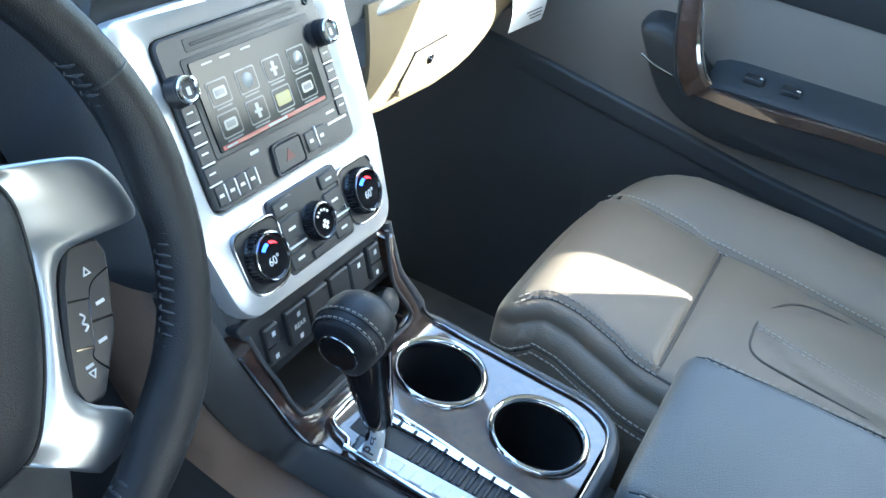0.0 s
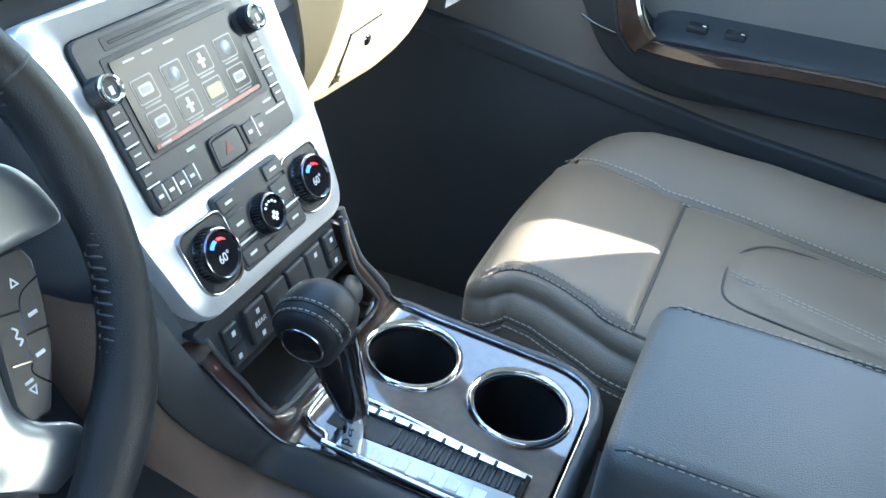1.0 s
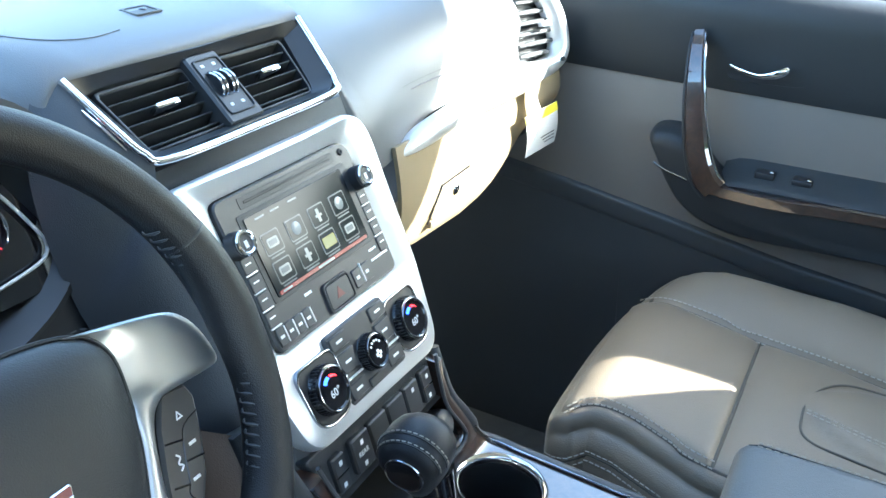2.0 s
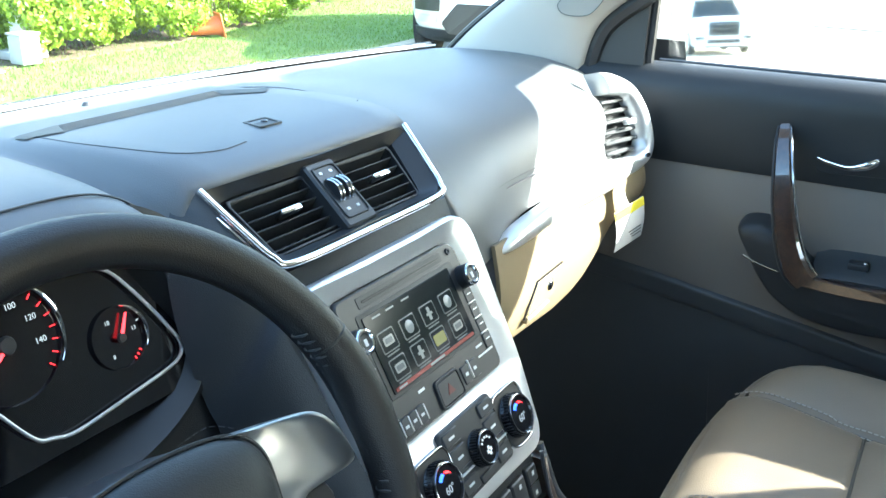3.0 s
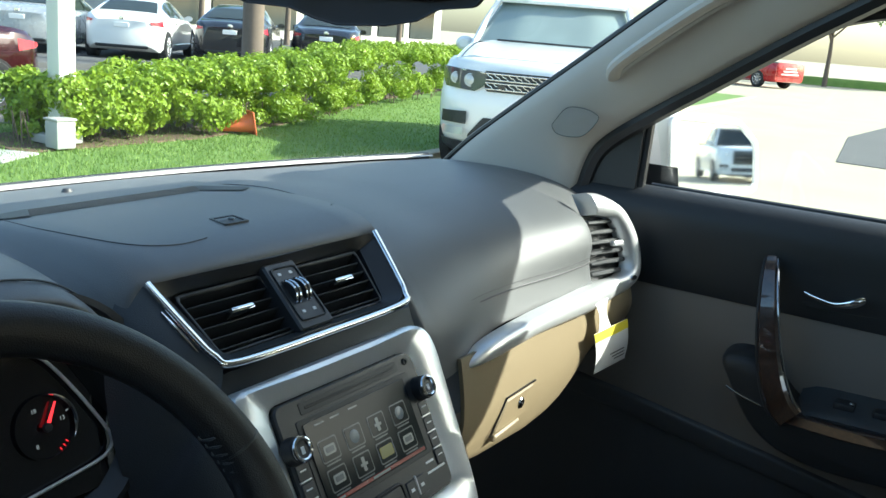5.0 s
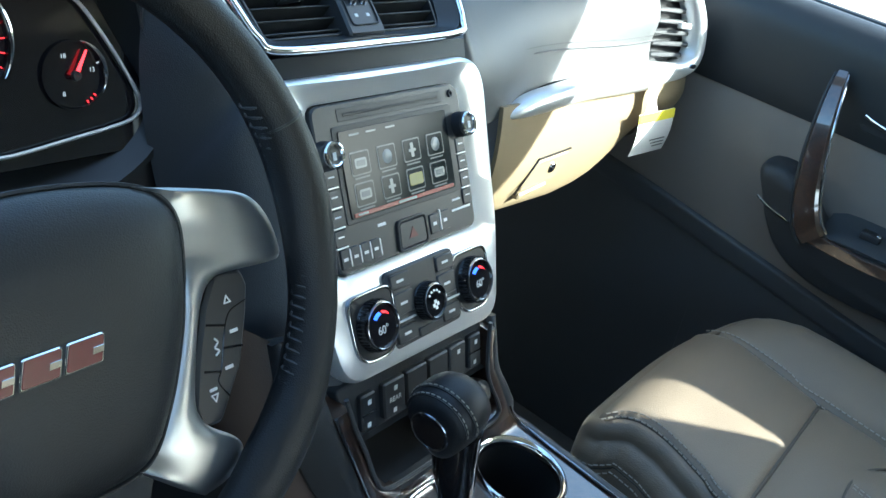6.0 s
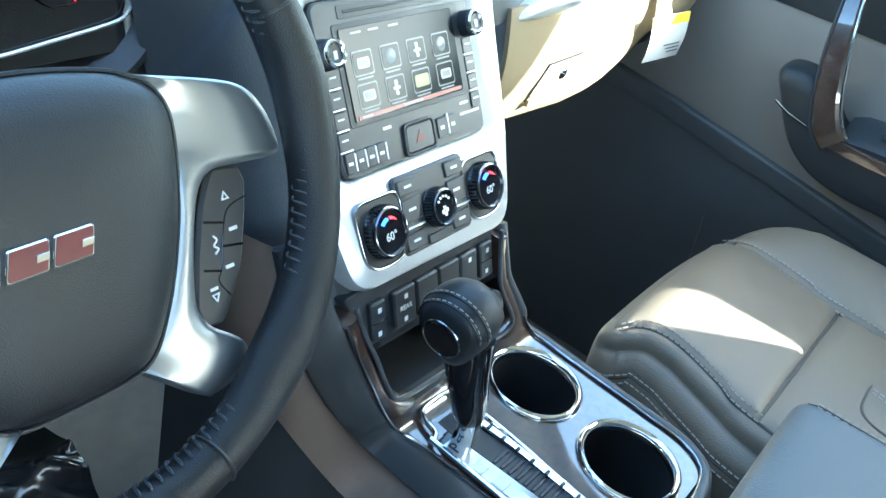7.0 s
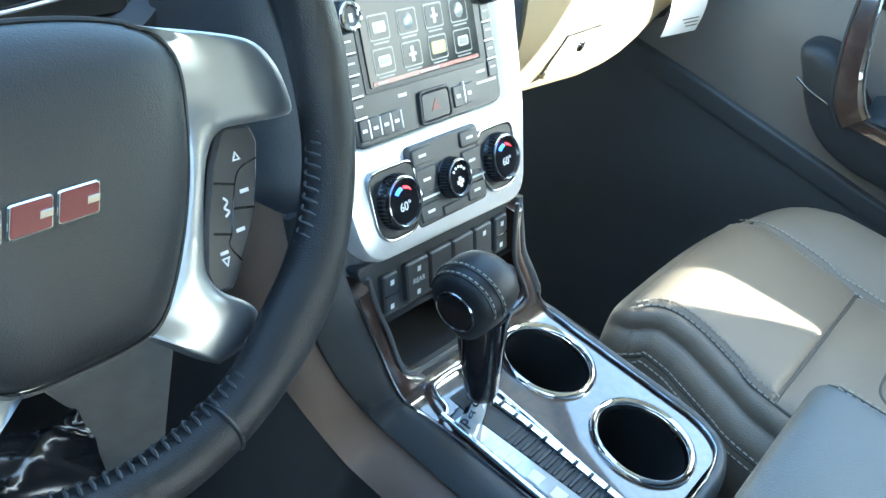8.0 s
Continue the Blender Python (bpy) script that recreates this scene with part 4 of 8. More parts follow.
tagged(part("lacing", lace, DTHREAD, sw, "dark laced stitching"), kind="stuff")


PAD_HALF = [(0, 0.043), (0.030, 0.041), (0.056, 0.036), (0.072, 0.028), (0.0795, 0.014), (0.077, -0.0095), (0.0705, -0.034), (0.0608, -0.0576), (0.0497, -0.0777), (0.039, -0.0915), (0.026, -0.0970), (0, -0.0980)]
PAD = PAD_HALF + [(-x, y) for x, y in PAD_HALF[-2:0:-1]]
pad_o = [(p.x, p.y) for p in smooth_path([(x, y, 0) for x, y in PAD], 4, True)]
hub_rings = []
for k, z in ((1.0, -0.060), (1.0, -0.0165), (0.985, -0.0115), (0.94, -0.0065), (0.85, -0.0015), (0.70, 0.0025), (0.45, 0.0052), (0.15, 0.0065)):
    hub_rings.append([(x * k, (y + 0.02) * k - 0.02, z) for x, y in pad_o])
part("airbag_cover", loft(hub_rings, M=WM), HUB, sw, "dark vinyl airbag cover", 60)
part("cover_gap", tube([Vector((x * 1.01, y * 1.01, -0.0135)) for x, y in pad_o], 0.0014, 6, True, M=WM), BLACKP, sw)
SPOKE = [((0.058, 0.0352), (0.0582, 0.0352)), ((0.066, 0.031), (0.0897, 0.029)), ((0.074, 0.026), (0.1203, 0.0215)), ((0.0785, 0.018), (0.1335, 0.0147)), ((0.080, 0.013), (0.1415, 0.0034)), ((0.0795, 0.006), (0.1452, -0.0101)), ((0.079, 0.0), (0.145, -0.0195)), ((0.078, -0.005), (0.1363, -0.0214)), ((0.077, -0.0095), (0.1042, -0.019)), ((0.0758, -0.014), (0.0954, -0.020)), ((0.074, -0.020), (0.0879, -0.0256)), ((0.0705, -0.034), (0.0816, -0.0373)), ((0.063, -0.053), (0.0747, -0.0569)), ((0.0545, -0.070), (0.0696, -0.0772)), ((0.0497, -0.0777), (0.071, -0.0862)), ((0.0455, -0.084), (0.077, -0.0943)), ((0.042, -0.088), (0.0885, -0.1033)), ((0.0395, -0.0915), (0.094, -0.111)), ((0.038, -0.0928), (0.0915, -0.1185)), ((0.036, -0.0938), (0.0814, -0.1245)), ((0.034, -0.0946), (0.0674, -0.1265)), ((0.032, -0.0953), (0.0624, -0.125)), ((0.030, -0.096), (0.0456, -0.1104)), ((0.029, -0.0962), (0.0292, -0.0962))]


for s in (1, -1):
    ha = smooth_path([(s * a[0], a[1], 0) for a, b in SPOKE], 4)
    hb = smooth_path([(s * b[0], b[1], 0) for a, b in SPOKE], 4)
    rings = []
    for a, b in zip(ha, hb):
        sag = -0.009 - 0.015 * max(0.0, (a - b).length - 0.02)
        rings.append([a + Vector((0, 0, -0.030)), a + Vector((0, 0, -0.0145))] + [a.lerp(b, k) + Vector((0, 0, sag - 0.0015 - 0.016 * (k - 0.45) ** 2)) for k in (0.06, 0.2, 0.45, 0.7, 0.86, 0.95)] + [b + Vector((0, 0, sag - 0.0085)), b + Vector((0, 0, -0.030))])
    sp = part("spoke", loft(rings, M=WM), SPOKESILVER, sw, "satin silver spoke", 50)
    mod = part("switch_pod", plate([(s * x, y) for x, y in rounded([(0.100, -0.018), (0.1185, -0.0205), (0.1210, -0.0300), (0.1165, -0.0450), (0.1065, -0.0700), (0.0955, -0.0845), (0.0870, -0.0960), (0.0740, -0.0950), (0.0715, -0.0830), (0.0790, -0.0600), (0.0890, -0.0350)], [0.006, 0.006, 0.006, 0.02, 0.02, 0.02, 0.006, 0.006, 0.004, 0.01, 0.01])], -0.034, -0.0200, 0.002, WM), RADIO, sw, "charcoal switch pod with white symbols")
    for x, y, m_ in ((0.1046, -0.0339, 0), (0.1051, -0.0512, 1), (0.0923, -0.0555, 2), (0.0975, -0.0690, 3), (0.0848, -0.0815, 4)):
        if m_ in (0, 4):
            sg = 1 if m_ == 0 else -1
            part("arrow", ring_plate([(s * (x - 0.0026), y - sg * 0.0020), (s * (x + 0.0026), y - sg * 0.0020), (s * x, y + sg * 0.0028)], [(s * (x - 0.0014), y - sg * 0.0013), (s * (x + 0.0014), y - sg * 0.0013), (s * x, y + sg * 0.0015)], -0.0203, -0.0194, 0.0001, 45, WM), MARK, mod)
            if m_ == 4:
                part("symbol", rbox((s * x - 0.0026, y + 0.0036, -0.0202), (s * x + 0.0026, y + 0.0054, -0.0195), 0.0005, 1, WM), MARK, mod)
        elif m_ == 2:
            part("symbol", tube(smooth_path([WM @ Vector((s * (x + dx), y + dy, -0.0198)) for dx, dy in ((-0.0016, -0.0050), (0.0010, -0.0030), (-0.0012, -0.0008), (0.0012, 0.0016), (-0.0006, 0.0042))], 5), 0.0006, 5), MARK, mod)
        else:
            part("symbol", rbox((s * x - 0.0028, y - 0.0010, -0.0201), (s * x + 0.0028, y + 0.0010, -0.0195), 0.0003, 1, WM), MARK, mod)
    for (x0, y0), (x1, y1) in (((0.0885, -0.0432), (0.0998, -0.0466)), ((0.0960, -0.0580), (0.1085, -0.0605)), ((0.0815, -0.0663), (0.0915, -0.0696))):
        part("button_gap", tube([WM @ Vector((s * x0, y0, -0.0197)), WM @ Vector((s * x1, y1, -0.0197))], 0.0007, 5), GLOSSB, mod)
    seam_pts = [(0.1170, -0.0375), (0.1050, -0.0405), (0.0990, -0.0500), (0.0925, -0.0680), (0.0890, -0.0745), (0.0940, -0.0838)]
    part("button_gap", tube(smooth_path([WM @ Vector((s * x, y, -0.0199)) for x, y in seam_pts], 5), 0.0004, 5), GLOSSB, mod)
EMB = material("emblem_red", (0.11, 0.004, 0.010), 0.30, 0.0, 0.1, 30)
for u in (-0.0350, -0.0145, 0.0055):
    b = part("emblem_block", plate(rounded([(u - 0.0070, -0.0212), (u + 0.0115, -0.0212), (u + 0.0075, -0.0340), (u - 0.0115, -0.0340)], 0.0015, 3), 0.002, 0.0083, 0.0006, WM), CHROME, sw, "chrome edged emblem block")
    part("inlay", plate(rounded([(u - 0.0062, -0.0220), (u + 0.0104, -0.0220), (u + 0.0066, -0.0332), (u - 0.0104, -0.0332)], 0.0012, 3), 0.0075, 0.0087, 0.0002, WM), EMB, b, "red inlay")
    part("bright_edge", plate([(u + 0.0035, -0.0262), (u + 0.0090, -0.0262), (u + 0.0080, -0.0292), (u + 0.0025, -0.0292)], 0.0084, 0.0093, 0.0002, WM), CHROME, b)
part("column_shroud", lathe([(0.050, -0.050), (0.060, -0.10), (0.068, -0.20), (0.070, -0.32)], 32, WM @ Matrix.Translation((0, -0.02, 0)), caps=True), DARKTRIM, sw)

# ---- instrument cluster ----
CM = Matrix.Translation((-0.405, 0.117, 1.194)) @ Matrix.Rotation(radians(72), 4, "X") @ Matrix.Scale(0.82, 4)
clu = thing("instrument_cluster", (-0.36, 0.22, 1.03), "black instrument cluster with red lit needles and chrome outlines", "gauge cluster")
IN = rounded([(-0.265, 0.095), (0.220, 0.080), (0.290, -0.050), (0.268, -0.085), (-0.255, -0.085), (-0.275, 0.0)], 0.03, 6)
part("face", plate(IN, -0.02, -0.004, 0.001, CM), GLOSSB, clu)
hood_rings = []
for k, (dy, sc) in enumerate(((0.030, 0.93), (0.010, 0.98), (-0.006, 1.03), (-0.014, 1.07), (-0.013, 1.10))):
    hood_rings.append([(-0.405 + 0.232 * sc * math.copysign(abs(math.cos(a)) ** 0.6, math.cos(a)), 0.117 + dy + 0.30 * 0.086 * sc * math.sin(a), 1.192 + 0.090 * sc * math.copysign(abs(math.sin(a)) ** 0.7, math.sin(a))) for a in [2 * math.pi * i / 60 for i in range(60)]])
part("housing", loft(hood_rings, caps=False), BLACKP, clu)


def gauge(x, z, r, marks, needle_deg, numbers, name):
    G = CM @ Matrix.Translation((x + 0.36, (z - 1.135) * 1.03, 0))
    g = part(name, lathe([(0.0001, -0.003), (r * 0.93, -0.003), (r * 0.95, -0.0005), (r, -0.0005)], 48, G), GLOSSB, clu)
    part("rim_arc", tube([Vector((r * math.cos(a), r * math.sin(a), 0.001)) for a in [radians(-35 + 5 * i) for i in range(23)]], [0.0004 + 0.0014 * math.sin(math.pi * i / 22) for i in range(23)], 6, M=G), CHROME, g, "chrome rim arc")
    for k, (deg, red) in enumerate(marks):
        part("tick", rbox((r * 0.82, -0.0005, -0.0024), (r * 0.92, 0.0005, -0.0016), 0.0002, 1, G @ Matrix.Rotation(radians(deg), 4, "Z")), REDL if red else WHITEL, g)
    for deg, txt in numbers:
        a = radians(deg)
        letters("numeral", txt, r * (0.14 if r > 0.04 else 0.19), G @ Matrix.Translation((r * 0.62 * math.cos(a), r * 0.62 * math.sin(a), -0.002)), WHITEL, g)
    N_ = G @ Matrix.Rotation(radians(needle_deg), 4, "Z")
    n_ = part("needle", plate([(0.0, -0.0015), (r * 0.80, -0.0005), (r * 0.80, 0.0005), (0.0, 0.0015)], 0.001, 0.003, 0.0003, N_), REDNEEDLE, g, "red lit needle")
    part("needle_hub", lathe([(0.0001, 0.004), (r * 0.13, 0.004), (r * 0.16, 0.001)], 20, G), BLACKP, g)
    return g


sp_marks = [(225 - 14 * i, i > 11) for i in range(20)]
gauge(-0.246, 1.150, 0.050, sp_marks, 220, [(222, "0"), (188, "20"), (62, "100"), (26, "120"), (-12, "140")], "speedometer")
gauge(-0.450, 1.148, 0.050, sp_marks, 226, [(200, "1"), (160, "2"), (-12, "6")], "tachometer")
gauge(-0.147, 1.119, 0.028, [(20, False), (-45, True), (-55, True), (-65, True)], 60, [(115, "18"), (10, "13"), (235, "8")], "voltmeter")
gauge(-0.300, 1.098, 0.024, [(150, True), (30, False)], 170, [], "fuel_gauge")
part("chrome_outline", tube(smooth_path([(0.195, 0.052, 0.001), (0.212, 0.047, 0.001), (0.226, 0.036, 0.001), (0.248, 0.003, 0.001), (0.266, -0.030, 0.001), (0.271, -0.044, 0.001), (0.267, -0.054, 0.001), (0.252, -0.060, 0.001), (0.205, -0.066, 0.001), (0.148, -0.072, 0.001), (0.125, -0.068, 0.001), (0.110, -0.061, 0.001), (0.088, -0.028, 0.001), (0.066, 0.006, 0.001), (0.050, 0.013, 0.001)], 6), 0.0017, 8, M=CM), SILVER, clu, "bright outline")
letters("odometer_line", "ODOMETER", 0.0085, CM @ Matrix.Translation((0.004, 0.074, 0)), WHITEL, clu)
letters("odometer_line", "2 MI", 0.0085, CM @ Matrix.Translation((0.004, 0.064, 0)), WHITEL, clu)
letters("gear_line", "P R N", 0.0085, CM @ Matrix.Translation((0.030, 0.056, 0)), WHITEL, clu)
part("gear_box", ring_plate([(0.0155, 0.0515), (0.0235, 0.0515), (0.0235, 0.0605), (0.0155, 0.0605)], [(0.0161, 0.0521), (0.0229, 0.0521), (0.0229, 0.0599), (0.0161, 0.0599)], -0.003, 0.0006, 0.0001, 40, CM), WHITEL, clu)

# ---- lower dash on the driver side ----
low = thing("lower_dash_panel", (-0.45, 0.1, 0.80), "dark lower dashboard panel below the instruments", "dash panel")


def low_fn(u, v):
    x = -0.80 + 0.650 * u
    q = smooth_path([(0.140, 1.262), (0.116, 1.20), (0.095, 1.12), (0.084, 1.04), (0.095, 0.92), (0.16, 0.80)], 8)
    p = q[min(len(q) - 1, int(v * (len(q) - 1) + 0.5))]
    return (x, p.x, p.y)


def low_clear(f):
    c = f.calc_center_median()
    return abs((c.x + 0.405) / 0.245) ** 3.2 + abs((c.z - 1.192) / 0.097) ** 3 < 1 or c.z > 1.235 and abs(c.x + 0.40) < 0.24


bm = sheet(low_fn, 90, 40)
bmesh.ops.delete(bm, geom=[f for f in bm.faces if low_clear(f)], context="FACES")
part("panel", bm, DARKTRIM, low)
part("stitching", stitches(smooth_path([(-0.168, 0.055, 1.090), (-0.185, 0.078, 1.096), (-0.215, 0.086, 1.090)], 6), bm=None), DTHREAD, low)
part("knee_panel", rbox((-0.78, 0.16, 0.50), (-0.19, 0.20, 0.66), 0.02, 3), DARKTRIM, low)

# ---- console ----
con = thing("centre_console", (0.03, -0.25, 0.40), "dark console with lacquered burl wood trim and two cup holders", "console")
TOPZ = 0.834


FACE_Z = (0.836, 0.846, 0.857, 0.873, 0.900, 0.928, 0.957, 0.987)
FACE_L = (-0.050, -0.058, -0.070, -0.080, -0.093, -0.106, -0.120, -0.135)
FACE_R = (0.165, 0.161, 0.152, 0.141, 0.124, 0.106, 0.099, 0.098)


def con_x(y, z):
    """Left and right edges of the wood at a place along the console."""
    if y < -0.12:
        k = max(0.0, -0.282 - y) / 0.048
        return -0.049, 0.165 - 0.036 * (1 - math.sqrt(max(0.0, 1 - min(1.0, k) ** 2)))
    return along(z, FACE_Z, FACE_L), along(z, FACE_Z, FACE_R)


profile = [(-0.330, 0.8290), (-0.325, 0.8292), (-0.317, 0.8297), (-0.305, 0.8305), (-0.285, 0.8317), (-0.25, 0.8338), (-0.20, 0.8368), (-0.15, 0.8400), (-0.122, 0.8425), (-0.112, 0.849), (-0.108, 0.860), (-0.106, 0.873), (-0.100, 0.900), (-0.093, 0.928), (-0.086, 0.957), (-0.082, 0.974)]
CUPS = ((0.104, -0.157, 0.047), (0.094, -0.273, 0.048))
# wood deck with the cup openings and the shift slot left free
wood = bmesh.new()
NX = 90
fine = smooth_path([(y, z, 0) for y, z in profile[:11]], 12)
grid = []
for p in fine:
    l, r = con_x(p.x, p.y)
    grid.append([wood.verts.new((l + (r - l) * i / NX, p.x, p.y)) for i in range(NX + 1)])


def free(x, y):
    return any((x - a) ** 2 + (y - b) ** 2 < (c - 0.0015) ** 2 for a, b, c in CUPS) or (-0.026 < x < 0.016 and -0.298 < y < -0.140)


for a, b in zip(grid, grid[1:]):
    for i in range(NX):
        cx, cy = (a[i].co.x + a[i + 1].co.x) / 2, (a[i].co.y + b[i].co.y) / 2
        if not free(cx, cy):
            wood.faces.new((a[i], b[i], b[i + 1], a[i + 1]))
deck = part("wood_deck", wood, WOOD, con, "dark lacquered burl wood", 60)
# wood cheeks that rise beside the switch panel to the stack
IN_Z = (0.862, 0.880, 0.896, 0.929, 0.955, 0.987)
IN_L = (-0.030, -0.056, -0.073, -0.088, -0.101, -0.113)
IN_R = (0.105, 0.119, 0.110, 0.092, 0.087, 0.086)
face_path = smooth_path([(y, z, 0) for y, z in profile[10:]], 5)
for s in (-1, 1):
    rg = []
    for p in face_path:
        y, z = p.x, p.y
        l, r = con_x(y, z)
        a, b = (l, along(z, IN_Z, IN_L)) if s < 0 else (along(z, IN_Z, IN_R), r)
        rg.append([(a, y + 0.001, z), (a + 0.12 * (b - a), y - 0.0022, z), (a + 0.5 * (b - a), y - 0.0034, z), (b - 0.12 * (b - a), y - 0.0022, z), (b, y + 0.001, z), (b, y + 0.02, z), (a, y + 0.02, z)])
    part("wood_cheek", loft(rg), WOOD, con, "", 50)
for x, y, r in CUPS:
    K = Matrix.Translation((x, y, TOPZ + 0.06 * (y + 0.25))) @ Matrix.Rotation(radians(3.4), 4, "X")
    cup = part("cup_holder", lathe([(r - 0.004, 0.002), (r - 0.006, -0.02), (r - 0.010, -0.075), (0.0001, -0.076)], 48, K), CUP, con, "deep black cup well")
    part("cup_ring", lathe([(r - 0.0055, -0.004), (r - 0.005, 0.001), (r - 0.003, 0.0042), (r - 0.0005, 0.0052), (r + 0.002, 0.0040), (r + 0.0035, 0.001), (r + 0.0035, -0.003)], 64, K), CHROME, cup, "chrome ring")
    part("cup_finger", rbox((r - 0.014, -0.010, -0.045), (r - 0.006, 0.010, -0.018), 0.004, 2, K @ Matrix.Rotation(radians(118), 4, "Z")), CUP, cup)
# padded rail, taupe strip and dark side wall on the driver side, rear to front
STATIONS = [
    ((-0.047, -0.395, 0.831), (-0.086, -0.395, 0.826), (-0.118, -0.395, 0.800)),
    ((-0.048, -0.25, 0.833), (-0.087, -0.25, 0.828), (-0.119, -0.25, 0.803)),
    ((-0.051, -0.14, 0.839), (-0.089, -0.136, 0.836), (-0.122, -0.138, 0.813)),
    ((-0.070, -0.113, 0.857), (-0.101, -0.107, 0.854), (-0.136, -0.109, 0.836)),
    ((-0.102, -0.096, 0.920), (-0.140, -0.093, 0.912), (-0.167, -0.077, 0.893)),
    ((-0.134, -0.083, 0.985), (-0.170, -0.080, 0.975), (-0.190, -0.030, 0.950)),
    ((-0.146, -0.055, 1.040), (-0.174, -0.050, 1.040), (-0.190, 0.025, 1.045)),
]
lines = list(zip(*[smooth_path([st[k] for st in STATIONS], 6) for k in range(3)]))
rg, tg, sg = [], [], []
for w_, o_, t_ in lines:
    out = Vector((-0.25, -0.55, 0.80)) if o_.z > 0.86 else Vector((0, -0.05, 1.0))
    rg.append([w_ + Vector((0.004, 0.02, -0.012)), w_ + out * 0.002, w_.lerp(o_, 0.2) + out * 0.0085, w_.lerp(o_, 0.5) + out * 0.011, w_.lerp(o_, 0.8) + out * 0.0075, o_ + out * 0.001, o_ + Vector((0.010, 0.020, -0.012))])
    tg.append([o_ + Vector((0.006, 0.006, -0.002)), o_.lerp(t_, 0.3) + out * 0.002, o_.lerp(t_, 0.7) + out * 0.003, t_, t_ + Vector((0.012, 0.01, -0.010))])
    sg.append([t_ + Vector((0.004, 0.003, 0.001)), t_ + Vector((0.003, 0.008, -0.05)), Vector((t_.x + 0.015, t_.y + 0.02, 0.60)), Vector((t_.x + 0.02, t_.y + 0.03, 0.42))])
part("side_rail", loft(rg), DARKTRIM, con, "dark padded rail", 60)
part("side_strip", loft(tg, closed=False, caps=False), STRIP, con, "brown taupe vinyl strip", 60)
part("side_wall", loft(sg, closed=False, caps=False), DARKTRIM, con, "dark side wall", 60)
part("rail_line", tube([w_ + Vector((0.001, -0.002, 0.003)) for w_, o_, t_ in lines[:-7]], 0.0014, 6), DCHROME, con)
# narrow rail on the passenger side that turns round the rear corner
edge_r = [Vector((-0.045, -0.3335, 0.829)), Vector((0.04, -0.3335, 0.829)), Vector((0.10, -0.3335, 0.829))] + [Vector((con_x(y, z)[1], y, z)) for y, z in profile[:]]
edge_r = smooth_path(edge_r[:-1] + [Vector((0.0985, -0.076, 0.982))], 5)
rr = []
for i, p in enumerate(edge_r):
    t = (edge_r[min(i + 1, len(edge_r) - 1)] - edge_r[max(i - 1, 0)]).normalized()
    o = Vector((t.y, -t.x, 0))
    if o.length < 0.5:
        o = Vector((1, 0, 0)) * max(0.5, o.length) + o * 0
    o.normalize()
    up = o.cross(t).normalized()
    up = up if up.z >= 0 or abs(up.z) < 0.3 and up.y < 0 else -up
    rise = max(0.0, min(1.0, (p.z - 0.846) / 0.03))
    if rise > 0:
        o = o.lerp(Vector((1, 0, 0)), rise).normalized()
        up = up.lerp(Vector((0, -0.92, 0.39)), rise).normalized()
    o = o * (1 - 0.45 * max(0.0, min(1.0, (p.z - 0.86) / 0.10)))
    up = up * (1 - 0.45 * max(0.0, min(1.0, (p.z - 0.86) / 0.10)))
    rr.append([p - o * 0.001 - up * 0.006, p + o * 0.001 + up * 0.002, p + o * 0.006 + up * 0.004, p + o * 0.012 + up * 0.001, p + o * 0.016 - up * 0.010, p + o * 0.018 - up * 0.05, p + o * 0.004 - up * 0.05])
part("side_rail", loft(rr), RAILGREY, con, "satin grey rail", 60)
part("rail_chrome", tube([p + Vector((0, -0.0015, 0.0026)) for p in edge_r if p.z < 0.870], 0.0012, 8), DCHROME, con, "thin chrome line")
part("body", loft([[(-0.055, y, 0.42), (r_, y, 0.42), (r_, y, z_), (-0.055, y, z_)] for y, r_, z_ in ((-0.385, 0.150, 0.745), (-0.33, 0.168, 0.750), (-0.15, 0.172, 0.750), (-0.08, 0.155, 0.75), (0.10, 0.150, 0.75))]), DARKTRIM, con)
# storage bin, switch panel
bin_ = part("storage_bin", loft([[(-0.058, -0.103, 0.879), (0.116, -0.103, 0.873), (0.094, -0.090, 0.934), (-0.089, -0.090, 0.934)], [(-0.050, 0.02, 0.860), (0.105, 0.02, 0.858), (0.092, 0.02, 0.936), (-0.080, 0.02, 0.936)]], caps=False), CUP, con, "deep black storage bin")
part("bin_back", rbox((-0.08, 0.018, 0.83), (0.115, 0.024, 0.93), 0.002, 1), CUP, bin_)
rim_path = smooth_path([(-0.113, -0.082, 0.985), (-0.101, -0.0895, 0.955), (-0.088, -0.0965, 0.929), (-0.073, -0.104, 0.896), (-0.056, -0.109, 0.879), (0.006, -0.110, 0.875), (0.097, -0.110, 0.870), (0.118, -0.109, 0.875), (0.1165, -0.106, 0.887), (0.090, -0.098, 0.927), (0.086, -0.090, 0.957), (0.084, -0.084, 0.985)], 6)
part("bin_rim", tube(rim_path, 0.0021, 8), GREYTRIM, con, "thin grey rim")
SW = Matrix.Translation((0, -0.0805, 0.950)) @ Matrix.Rotation(radians(74), 4, "X")
swp = thing("switch_panel", (0, -0.07, 0.90), "black switch panel with a row of rocker switches", "switch panel")
part("backing", plate(rounded([(-0.090, -0.017), (0.092, -0.017), (0.086, 0.036), (-0.114, 0.036)], 0.004), -0.02, 0.0, 0.001, SW), DARKTRIM, swp)
